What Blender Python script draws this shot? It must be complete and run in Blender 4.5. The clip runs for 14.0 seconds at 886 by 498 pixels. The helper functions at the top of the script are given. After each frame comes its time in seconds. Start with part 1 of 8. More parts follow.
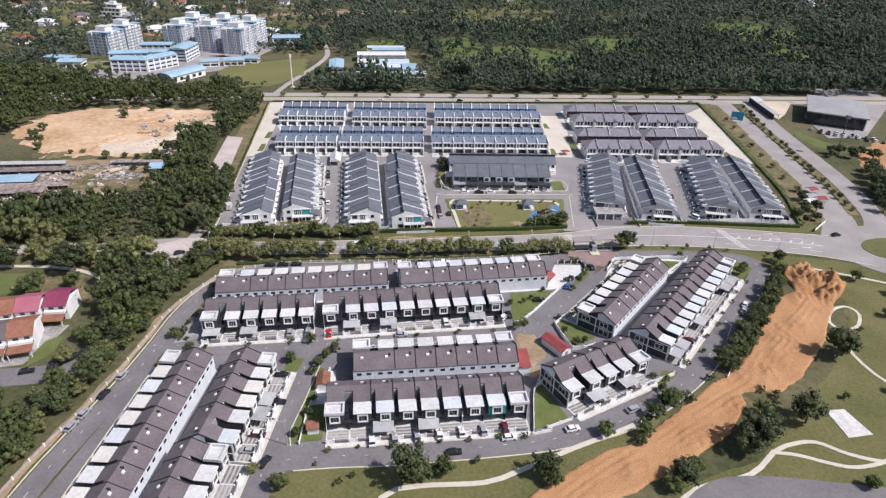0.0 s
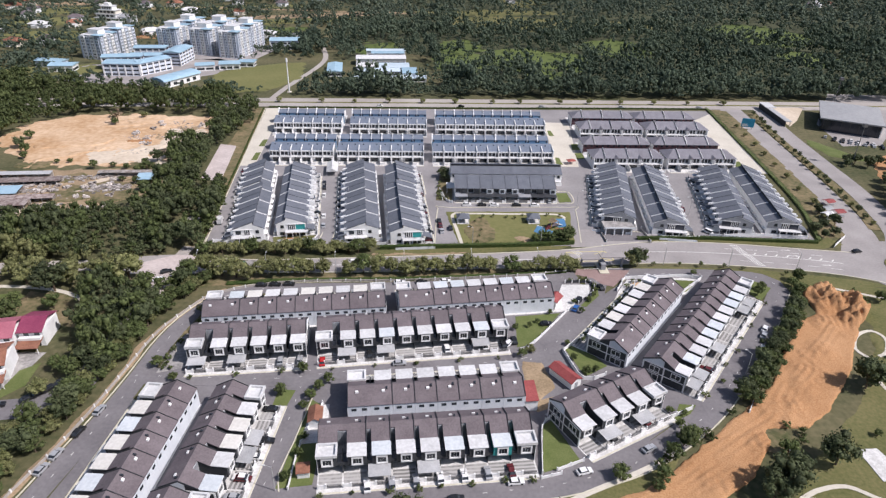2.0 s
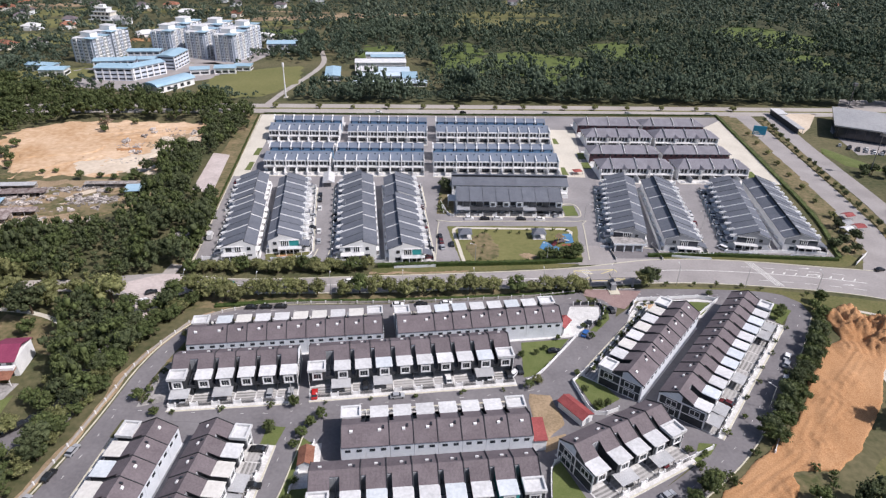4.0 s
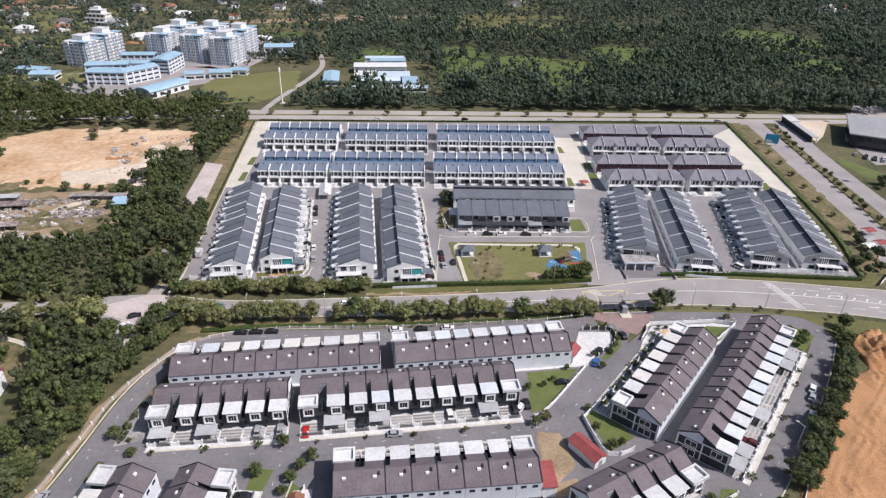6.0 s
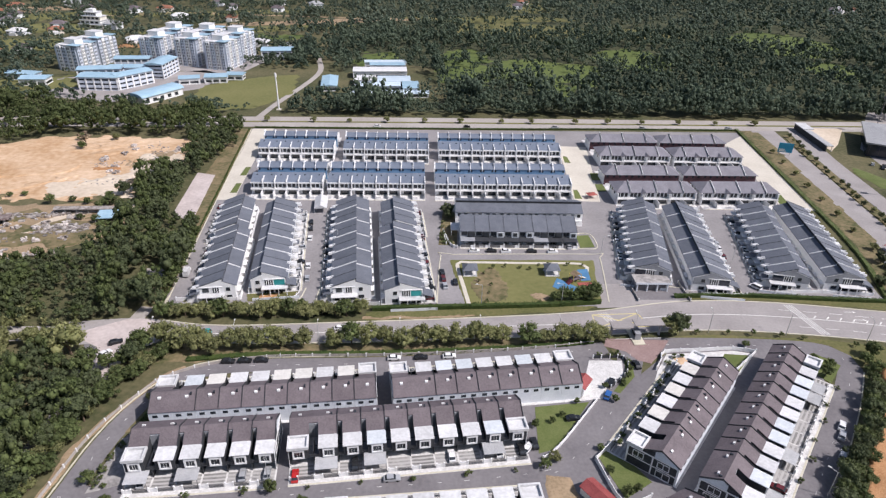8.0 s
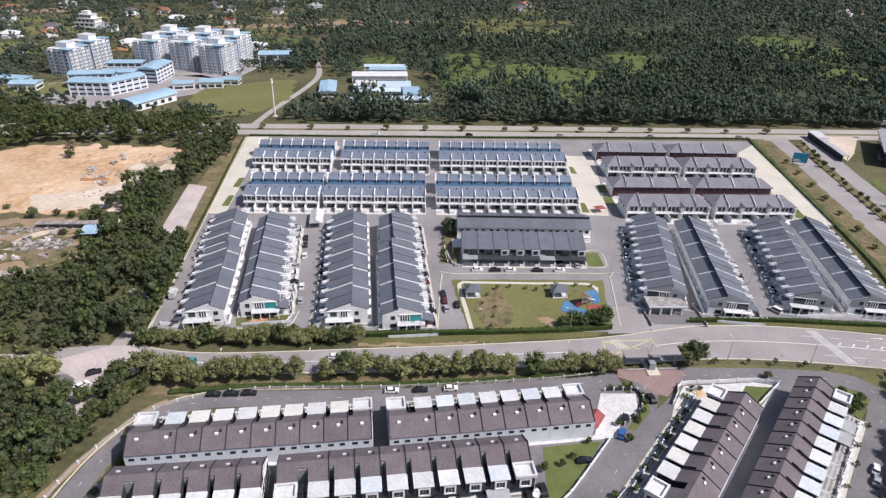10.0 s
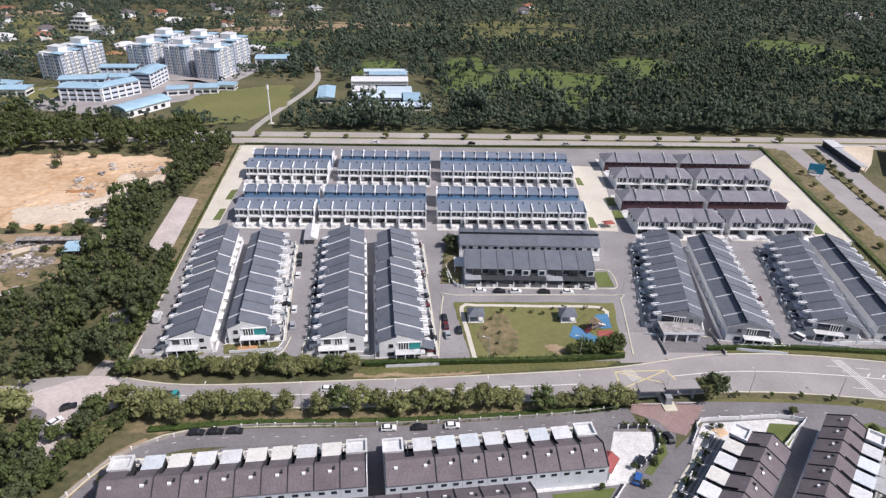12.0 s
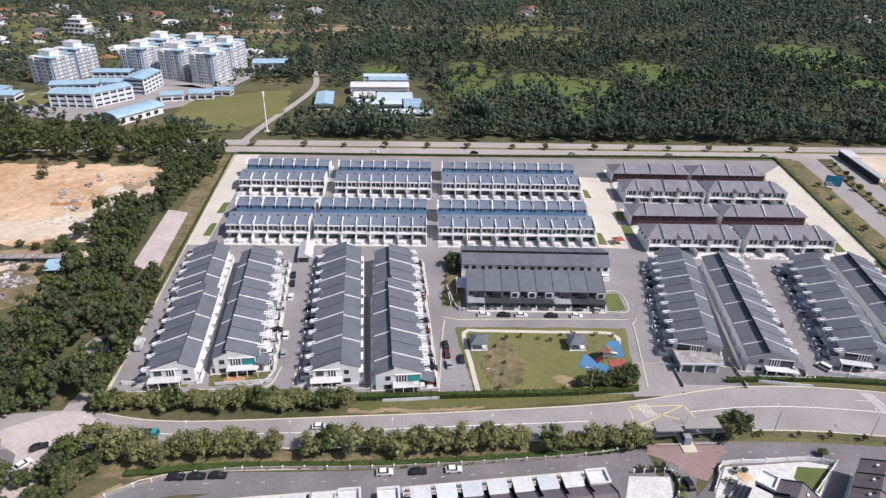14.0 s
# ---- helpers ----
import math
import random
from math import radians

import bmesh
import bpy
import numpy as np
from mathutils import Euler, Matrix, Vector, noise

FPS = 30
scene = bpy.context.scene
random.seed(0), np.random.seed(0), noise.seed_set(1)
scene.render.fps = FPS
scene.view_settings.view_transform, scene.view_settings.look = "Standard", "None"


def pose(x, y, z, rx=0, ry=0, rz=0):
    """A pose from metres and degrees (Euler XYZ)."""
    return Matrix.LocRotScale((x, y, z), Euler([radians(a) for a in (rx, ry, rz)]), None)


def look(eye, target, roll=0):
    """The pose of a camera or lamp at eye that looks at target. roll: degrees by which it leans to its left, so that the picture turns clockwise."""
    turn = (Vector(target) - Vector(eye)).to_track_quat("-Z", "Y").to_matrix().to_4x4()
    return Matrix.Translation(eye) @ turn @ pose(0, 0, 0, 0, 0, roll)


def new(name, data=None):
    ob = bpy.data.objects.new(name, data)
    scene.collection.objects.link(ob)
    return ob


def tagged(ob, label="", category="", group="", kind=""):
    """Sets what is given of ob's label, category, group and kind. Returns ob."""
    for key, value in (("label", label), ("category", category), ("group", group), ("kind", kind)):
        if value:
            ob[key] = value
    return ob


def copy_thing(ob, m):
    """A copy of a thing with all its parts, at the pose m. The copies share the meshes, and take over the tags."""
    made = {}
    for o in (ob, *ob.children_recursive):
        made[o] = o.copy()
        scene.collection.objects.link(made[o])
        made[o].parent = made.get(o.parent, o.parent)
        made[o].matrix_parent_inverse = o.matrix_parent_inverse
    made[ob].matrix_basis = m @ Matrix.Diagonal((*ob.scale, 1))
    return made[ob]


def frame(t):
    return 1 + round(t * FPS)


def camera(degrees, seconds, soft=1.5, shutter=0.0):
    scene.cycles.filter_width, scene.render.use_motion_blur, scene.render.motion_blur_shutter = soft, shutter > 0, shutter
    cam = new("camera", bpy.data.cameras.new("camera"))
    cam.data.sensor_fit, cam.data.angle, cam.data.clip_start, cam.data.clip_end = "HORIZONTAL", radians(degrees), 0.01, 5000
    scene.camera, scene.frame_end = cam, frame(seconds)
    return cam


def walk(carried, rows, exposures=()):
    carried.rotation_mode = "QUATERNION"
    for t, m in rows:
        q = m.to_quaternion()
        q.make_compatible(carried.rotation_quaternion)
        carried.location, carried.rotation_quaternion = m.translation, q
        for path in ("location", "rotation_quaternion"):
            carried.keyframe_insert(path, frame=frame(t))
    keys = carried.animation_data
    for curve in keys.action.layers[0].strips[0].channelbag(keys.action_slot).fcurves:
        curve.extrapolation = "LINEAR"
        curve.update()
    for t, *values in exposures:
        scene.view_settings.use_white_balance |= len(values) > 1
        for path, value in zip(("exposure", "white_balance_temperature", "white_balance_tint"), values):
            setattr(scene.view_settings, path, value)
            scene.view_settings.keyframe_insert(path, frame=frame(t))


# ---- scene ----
cam = camera(70.0, 14.0, soft=1.3)
PATH = [
    (0, (0.000, 0.000, 130.864), (-1.599, 87.261, 82.048), 1.385),
    (2, (-0.643, 15.330, 130.559), (-2.334, 102.590, 81.744), 1.397),
    (4, (-1.274, 30.670, 130.258), (-3.082, 117.936, 81.459), 1.418),
    (6, (-1.893, 46.018, 129.960), (-3.843, 133.300, 81.195), 1.448),
    (8, (-2.500, 61.375, 129.666), (-4.616, 148.681, 80.951), 1.485),
    (10, (-3.094, 76.741, 129.376), (-5.402, 164.080, 80.727), 1.530),
    (12, (-3.676, 92.117, 129.089), (-6.201, 179.495, 80.524), 1.584),
    (14, (-4.246, 107.501, 128.806), (-7.013, 194.927, 80.340), 1.646),
]
walk(cam, [(t, look(eye, target, roll)) for t, eye, target, roll in PATH], exposures=[(0.0, 0.07, 6310, 17), (14.0, 0.07, 6310, 17)])

# ---- daylight ----
SUN_AZ, SUN_EL = -18.0, 50.0  # degrees: from +x towards +y, and above the ground
world = bpy.data.worlds.new("sky")
scene.world = world
world.use_nodes = True
wn = world.node_tree.nodes
sky = wn.new("ShaderNodeTexSky")
sky.sky_type = "NISHITA"
sky.sun_disc = False
sky.sun_elevation = radians(SUN_EL)
sky.sun_rotation = radians(90 - SUN_AZ)
sky.air_density, sky.dust_density = 1.2, 2.0
world.node_tree.links.new(sky.outputs[0], wn["Background"].inputs[0])
wn["Background"].inputs[1].default_value = 0.083
sun = new("sun", bpy.data.lights.new("sun", "SUN"))
sun.data.energy, sun.data.angle, sun.data.color = 4.5, radians(0.55), (1.0, 0.965, 0.91)
sd = Vector((math.cos(radians(SUN_AZ)) * math.cos(radians(SUN_EL)), math.sin(radians(SUN_AZ)) * math.cos(radians(SUN_EL)), math.sin(radians(SUN_EL))))
sun.matrix_world = look(sd * 400, (0, 0, 0))


# ---- materials ----
def material(name, a, b, big=0.12, fine=2.5, rough=0.85, bump=0.0, rand=0.0, metal=0.0, island=0.0, tile=0.0, detail=0.5, spec=0.3, local=False, through_light=0.0):
    """A surface whose colour wanders between a and b at two scales (per metre); tile: ribs per metre along local x."""
    m = bpy.data.materials.new(name)
    m.use_nodes = True
    nt = m.node_tree
    n, link = nt.nodes, nt.links.new
    bs = n["Principled BSDF"]
    bs.inputs["Roughness"].default_value = rough
    bs.inputs["Metallic"].default_value = metal
    bs.inputs["Specular IOR Level"].default_value = spec
    geo = n.new("ShaderNodeNewGeometry")
    tc = n.new("ShaderNodeTexCoord")
    place = tc.outputs["Object"] if local else geo.outputs["Position"]
    n1, n2 = n.new("ShaderNodeTexNoise"), n.new("ShaderNodeTexNoise")
    n1.inputs["Scale"].default_value, n2.inputs["Scale"].default_value = big, fine
    n1.inputs["Detail"].default_value, n2.inputs["Detail"].default_value = 6.0, 4.0
    link(place, n1.inputs["Vector"])
    link(place, n2.inputs["Vector"])
    mixn = n.new("ShaderNodeMix")
    mixn.inputs["Factor"].default_value = detail
    link(n1.outputs["Fac"], mixn.inputs[2])
    link(n2.outputs["Fac"], mixn.inputs[3])
    ramp = n.new("ShaderNodeValToRGB")
    ramp.color_ramp.elements[0].position, ramp.color_ramp.elements[1].position = 0.36, 0.64
    ramp.color_ramp.elements[0].color, ramp.color_ramp.elements[1].color = (*a, 1), (*b, 1)
    link(mixn.outputs[0], ramp.inputs[0])
    out = ramp.outputs[0]
    if rand or island:
        hsv = n.new("ShaderNodeHueSaturation")
        add = n.new("ShaderNodeMath")
        add.operation = "MULTIPLY_ADD"
        if island:
            link(geo.outputs["Random Per Island"], add.inputs[0])
            add.inputs[1].default_value, add.inputs[2].default_value = 2 * island, 1 - island
            if rand:
                oi = n.new("ShaderNodeObjectInfo")
                more = n.new("ShaderNodeMath")
                more.operation = "MULTIPLY_ADD"
                link(oi.outputs["Random"], more.inputs[0])
                more.inputs[1].default_value = 2 * rand
                link(add.outputs[0], more.inputs[2])
                shift = n.new("ShaderNodeMath")
                shift.operation = "SUBTRACT"
                link(more.outputs[0], shift.inputs[0])
                shift.inputs[1].default_value = rand
                link(shift.outputs[0], hsv.inputs["Value"])
            else:
                link(add.outputs[0], hsv.inputs["Value"])
        else:
            oi = n.new("ShaderNodeObjectInfo")
            link(oi.outputs["Random"], add.inputs[0])
            add.inputs[1].default_value, add.inputs[2].default_value = 2 * rand, 1 - rand
            link(add.outputs[0], hsv.inputs["Value"])
        link(out, hsv.inputs["Color"])
        out = hsv.outputs[0]
    link(out, bs.inputs["Base Color"])
    height = n2.outputs["Fac"]
    if tile:
        wave = n.new("ShaderNodeTexWave")
        wave.bands_direction = "X"
        wave.inputs["Scale"].default_value = tile * 0.314
        wave.inputs["Distortion"].default_value = 0.3
        link(tc.outputs["Object"], wave.inputs["Vector"])
        height = wave.outputs["Fac"]
    if through_light:  # thin leaves let some light through
        tr, ms = n.new("ShaderNodeBsdfTranslucent"), n.new("ShaderNodeMixShader")
        link(out, tr.inputs["Color"])
        ms.inputs[0].default_value = through_light
        link(bs.outputs[0], ms.inputs[1])
        link(tr.outputs[0], ms.inputs[2])
        link(ms.outputs[0], n["Material Output"].inputs["Surface"])
    if bump:
        bp = n.new("ShaderNodeBump")
        bp.inputs["Strength"].default_value, bp.inputs["Distance"].default_value = bump, 0.12
        link(height, bp.inputs["Height"])
        link(bp.outputs[0], bs.inputs["Normal"])
    return m


M = {
    "ground": material("scrub_ground", (0.05, 0.06, 0.024), (0.145, 0.127, 0.068), 0.03, 0.5, 0.95, 0.5, detail=0.45),
    "grass": material("mown_grass", (0.085, 0.096, 0.031), (0.172, 0.154, 0.066), 0.06, 1.0, 0.95, 0.4, detail=0.5),
    "lawn": material("garden_lawn", (0.088, 0.118, 0.032), (0.145, 0.165, 0.06), 0.2, 2.5, 0.95, 0.4),
    "meadow": material("far_meadow", (0.075, 0.108, 0.03), (0.125, 0.155, 0.046), 0.03, 0.4, 0.95, 0.3),
    "olive": material("dry_field", (0.13, 0.135, 0.048), (0.185, 0.178, 0.07), 0.03, 0.5, 0.95, 0.2),
    "dry": material("dry_earth", (0.22, 0.165, 0.1), (0.38, 0.28, 0.18), 0.12, 1.5, 0.95, 0.4),
    "sand": material("graded_sand", (0.42, 0.255, 0.13), (0.66, 0.49, 0.34), 0.035, 0.35, 0.95, 0.5, detail=0.4),
    "pale": material("pale_sand", (0.5, 0.41, 0.31), (0.66, 0.57, 0.46), 0.05, 0.5, 0.95, 0.4),
    "orange": material("orange_clay", (0.32, 0.155, 0.064), (0.5, 0.29, 0.15), 0.05, 2.6, 0.95, 0.8, detail=0.6),
    "asphalt": material("worn_asphalt", (0.265, 0.245, 0.238), (0.36, 0.335, 0.325), 0.07, 1.2, 0.9, 0.15, detail=0.35),
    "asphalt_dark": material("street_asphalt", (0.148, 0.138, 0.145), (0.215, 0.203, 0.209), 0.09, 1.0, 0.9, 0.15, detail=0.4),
    "asphalt_mid": material("estate_asphalt", (0.215, 0.203, 0.205), (0.3, 0.284, 0.284), 0.06, 0.9, 0.9, 0.15, detail=0.4),
    "beige_road": material("sun_bleached_road", (0.325, 0.293, 0.27), (0.43, 0.398, 0.37), 0.04, 0.8, 0.9, 0.1),
    "paving": material("concrete_yard", (0.47, 0.46, 0.445), (0.7, 0.69, 0.675), 0.5, 2.0, 0.85, 0.2),
    "concrete": material("pale_concrete", (0.5, 0.46, 0.39), (0.62, 0.58, 0.5), 0.08, 1.0, 0.9, 0.2),
    "kerb": material("painted_kerb", (0.48, 0.45, 0.35), (0.64, 0.6, 0.49), 0.4, 3.0, 0.8),
    "brick": material("red_brick_paving", (0.24, 0.16, 0.148), (0.33, 0.24, 0.225), 0.2, 2.2, 0.85, 0.2),
    "mark_white": material("white_road_paint", (0.62, 0.61, 0.58), (0.78, 0.77, 0.74), 0.4, 3.0, 0.7),
    "mark_yellow": material("yellow_road_paint", (0.56, 0.47, 0.2), (0.68, 0.6, 0.3), 0.4, 3.0, 0.7),
    "white": material("white_wall_paint", (0.7, 0.7, 0.7), (0.83, 0.83, 0.83), 0.35, 2.2, 0.75, 0.08),
    "whiteroof": material("white_flat_roof", (0.52, 0.52, 0.52), (0.68, 0.68, 0.685), 0.3, 1.2, 0.6, 0.1, rand=0.09),
    "beigeroof": material("beige_flat_roof", (0.56, 0.54, 0.5), (0.69, 0.67, 0.63), 0.3, 1.2, 0.6, 0.1, rand=0.06),
    "blueroof": material("bluish_flat_roof", (0.5, 0.54, 0.57), (0.64, 0.675, 0.7), 0.3, 1.2, 0.55, 0.1, rand=0.06),
    "cream": material("cream_wall_paint", (0.62, 0.58, 0.5), (0.74, 0.7, 0.62), 0.3, 2.0, 0.8),
    "pale_wall": material("pale_grey_wall", (0.6, 0.63, 0.67), (0.72, 0.745, 0.78), 0.3, 2.0, 0.8, 0.08),
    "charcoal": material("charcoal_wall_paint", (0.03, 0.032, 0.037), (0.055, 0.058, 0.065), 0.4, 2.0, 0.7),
    "grey": material("mid_grey_wall", (0.24, 0.25, 0.27), (0.33, 0.34, 0.36), 0.4, 2.0, 0.75),
    "blue": material("blue_wall_paint", (0.14, 0.26, 0.42), (0.19, 0.33, 0.5), 0.4, 2.0, 0.7),
    "maroon": material("maroon_wall_paint", (0.07, 0.034, 0.042), (0.11, 0.054, 0.064), 0.4, 2.0, 0.75),
    "teal": material("teal_wall_paint", (0.02, 0.22, 0.22), (0.04, 0.3, 0.3), 0.4, 2.0, 0.7),
    "red": material("red_metal_roof", (0.23, 0.05, 0.05), (0.33, 0.085, 0.08), 0.3, 2.0, 0.6, 0.3, tile=4),
    "orange_tile": material("orange_tile_roof", (0.2, 0.085, 0.055), (0.33, 0.155, 0.1), 0.4, 2.5, 0.8, 0.5, rand=0.15, tile=4),
    "crimson": material("crimson_sheet_roof", (0.2, 0.035, 0.08), (0.28, 0.065, 0.115), 0.3, 2.0, 0.5, 0.2, tile=3),
    "rose": material("faded_rose_sheet_roof", (0.33, 0.1, 0.14), (0.44, 0.16, 0.2), 0.3, 2.0, 0.6, 0.2, tile=3),
    "roof_brown": material("brown_concrete_tiles", (0.118, 0.098, 0.106), (0.17, 0.144, 0.153), 0.25, 2.0, 0.75, 0.22, rand=0.07, tile=3.3),
    "roof_dark": material("slate_grey_tiles", (0.108, 0.118, 0.141), (0.152, 0.164, 0.192), 0.3, 2.0, 0.65, 0.25, rand=0.07, tile=3.3),
    "roof_blue": material("blue_grey_tiles", (0.135, 0.162, 0.212), (0.18, 0.21, 0.262), 0.4, 4.0, 0.7, 0.3, rand=0.06, tile=3.3),
    "roof_mauve": material("mauve_grey_tiles", (0.17, 0.165, 0.188), (0.235, 0.228, 0.255), 0.3, 2.0, 0.75, 0.25, rand=0.06, tile=3.3),
    "sheet": material("grey_metal_sheet", (0.33, 0.335, 0.345), (0.44, 0.445, 0.455), 0.5, 3.0, 0.7, 0.3, rand=0.2, tile=5),
    "skyroof": material("light_blue_sheet", (0.25, 0.395, 0.5), (0.36, 0.5, 0.59), 0.15, 1.5, 0.5, 0.2, rand=0.1),
    "paleblue": material("faded_blue_sheet", (0.46, 0.56, 0.64), (0.58, 0.67, 0.73), 0.15, 1.5, 0.5, 0.2, rand=0.1),
    "glass": material("dark_window_glass", (0.02, 0.024, 0.03), (0.045, 0.052, 0.06), 0.5, 2.0, 0.12, spec=0.6),
    "facade_glass": material("dark_facade_glass", (0.012, 0.016, 0.028), (0.03, 0.038, 0.055), 0.3, 1.5, 0.15, spec=0.6),
    "metal": material("grey_gate_metal", (0.13, 0.13, 0.135), (0.22, 0.22, 0.225), 0.5, 4.0, 0.5, metal=0.4),
    "steel": material("galvanised_steel", (0.5, 0.5, 0.5), (0.62, 0.62, 0.62), 0.5, 3.0, 0.45, metal=0.5),
    "bark": material("tree_bark", (0.09, 0.065, 0.045), (0.17, 0.13, 0.095), 1.0, 6.0, 0.95, 0.5),
    "leaf": material("dark_leaves", (0.054, 0.072, 0.032), (0.126, 0.149, 0.07), 0.1, 0.9, 0.75, 0.6, island=0.28, rand=0.25, through_light=0.3),
    "leaf_mid": material("mid_green_leaves", (0.066, 0.092, 0.03), (0.145, 0.175, 0.066), 0.15, 1.0, 0.75, 0.6, island=0.28, rand=0.25, through_light=0.3),
    "leaf_olive": material("olive_leaves", (0.15, 0.166, 0.062), (0.28, 0.28, 0.128), 0.2, 1.2, 0.75, 0.6, island=0.28, rand=0.2, through_light=0.35),
    # some blue-grey distance haze is mixed into this forest green
    "leaf_wood": material("forest_leaves", (0.056, 0.084, 0.059), (0.146, 0.187, 0.124), 0.014, 0.1, 0.8, 0.4, island=0.14, detail=0.62, through_light=0.4),
    "litter": material("forest_floor_litter", (0.045, 0.055, 0.028), (0.085, 0.088, 0.048), 0.05, 0.5, 0.95, 0.4),
    "weedy": material("weedy_ground", (0.07, 0.078, 0.03), (0.25, 0.19, 0.11), 0.08, 0.5, 0.95, 0.5, detail=0.5),
    "pale_blue_wall": material("pale_blue_wall_paint", (0.5, 0.55, 0.64), (0.62, 0.66, 0.73), 0.2, 1.5, 0.8),
    # paler, bluer copy of the forest leaves: distance haze put into the colour
    "leaf_haze": material("hazed_forest_leaves", (0.074, 0.105, 0.078), (0.17, 0.21, 0.15), 0.012, 0.09, 0.85, 0.4, island=0.14, detail=0.55, through_light=0.42),
    "leaf_dry": material("dry_brown_leaves", (0.2, 0.15, 0.1), (0.34, 0.27, 0.19), 0.2, 1.2, 0.8, 0.5, island=0.28, rand=0.1, through_light=0.3),
    "hedge": material("hedge_leaves", (0.035, 0.065, 0.016), (0.08, 0.11, 0.03), 0.3, 2.0, 0.75, island=0.3, through_light=0.25),
    "tyre": material("tyre_rubber", (0.015, 0.015, 0.015), (0.03, 0.03, 0.03), 1.0, 5.0, 0.8),
    "lamp_glass": material("lamp_glass", (0.6, 0.6, 0.58), (0.75, 0.75, 0.72), 1.0, 5.0, 0.2, spec=0.6),
    "play_blue": material("blue_rubber_floor", (0.06, 0.17, 0.32), (0.1, 0.24, 0.4), 0.4, 2.5, 0.85),
    "play_red": material("red_rubber_floor", (0.28, 0.07, 0.06), (0.36, 0.11, 0.09), 0.4, 2.5, 0.85),
    "yellow": material("yellow_paint", (0.5, 0.33, 0.04), (0.6, 0.42, 0.07), 0.5, 3.0, 0.5),
    "sign_blue": material("sign_blue_green", (0.02, 0.2, 0.33), (0.035, 0.27, 0.42), 0.5, 3.0, 0.5),
    "junk": material("scrap_metal", (0.19, 0.155, 0.135), (0.56, 0.52, 0.49), 0.4, 1.6, 0.7, 0.3, island=0.4, rand=0.3),
}
def striped_drive():
    """Tiled drives with alternate dark and pale bands across the car space."""
    m = material("striped_drive_tiles", (0.2, 0.195, 0.19), (0.34, 0.33, 0.32), 0.6, 1.4, 0.8, 0.1, rand=0.3)
    n, link = m.node_tree.nodes, m.node_tree.links.new
    tc, wave, mix = n.new("ShaderNodeTexCoord"), n.new("ShaderNodeTexWave"), n.new("ShaderNodeMix")
    wave.bands_direction = "Y"
    wave.wave_profile = "SIN"
    wave.inputs["Scale"].default_value = 0.28
    wave.inputs["Distortion"].default_value = 1.6
    wave.inputs["Detail Scale"].default_value = 0.4
    link(tc.outputs["Object"], wave.inputs["Vector"])
    sharp = n.new("ShaderNodeValToRGB")
    sharp.color_ramp.elements[0].position, sharp.color_ramp.elements[1].position = 0.5, 0.58
    link(wave.outputs["Fac"], sharp.inputs[0])
    mix.data_type = "RGBA"
    bs = n["Principled BSDF"]
    link(bs.inputs["Base Color"].links[0].from_socket, mix.inputs[6])
    mix.inputs[7].default_value = (0.43, 0.42, 0.41, 1)
    link(sharp.outputs[0], mix.inputs[0])
    link(mix.outputs[2], bs.inputs["Base Color"])
    return m


M["drive"] = striped_drive()
M["junction"] = material("pinkish_concrete_road", (0.42, 0.36, 0.34), (0.57, 0.5, 0.475), 0.12, 0.8, 0.9, 0.15, detail=0.5)
M["stained"] = material("stained_concrete", (0.2, 0.19, 0.185), (0.42, 0.4, 0.385), 0.25, 0.9, 0.9, 0.2, detail=0.55)
M["rust"] = material("rusty_sheet", (0.13, 0.085, 0.075), (0.4, 0.35, 0.33), 0.5, 1.2, 0.8, 0.3, rand=0.25, tile=5)
PAINT = {
    "white": material("white_car_paint", (0.72, 0.72, 0.72), (0.78, 0.78, 0.78), 0.5, 3.0, 0.25, spec=0.5),
    "silver": material("silver_car_paint", (0.42, 0.43, 0.45), (0.5, 0.51, 0.53), 0.5, 3.0, 0.3, metal=0.3, spec=0.5),
    "black": material("black_car_paint", (0.016, 0.017, 0.019), (0.026, 0.027, 0.03), 0.5, 3.0, 0.22, spec=0.5),
    "red": material("red_car_paint", (0.4, 0.02, 0.02), (0.46, 0.03, 0.03), 0.5, 3.0, 0.25, spec=0.5),
    "blue": material("blue_car_paint", (0.03, 0.1, 0.3), (0.04, 0.13, 0.36), 0.5, 3.0, 0.25, spec=0.5),
    "maroon": material("maroon_car_paint", (0.1, 0.02, 0.025), (0.13, 0.03, 0.035), 0.5, 3.0, 0.25, spec=0.5),
}


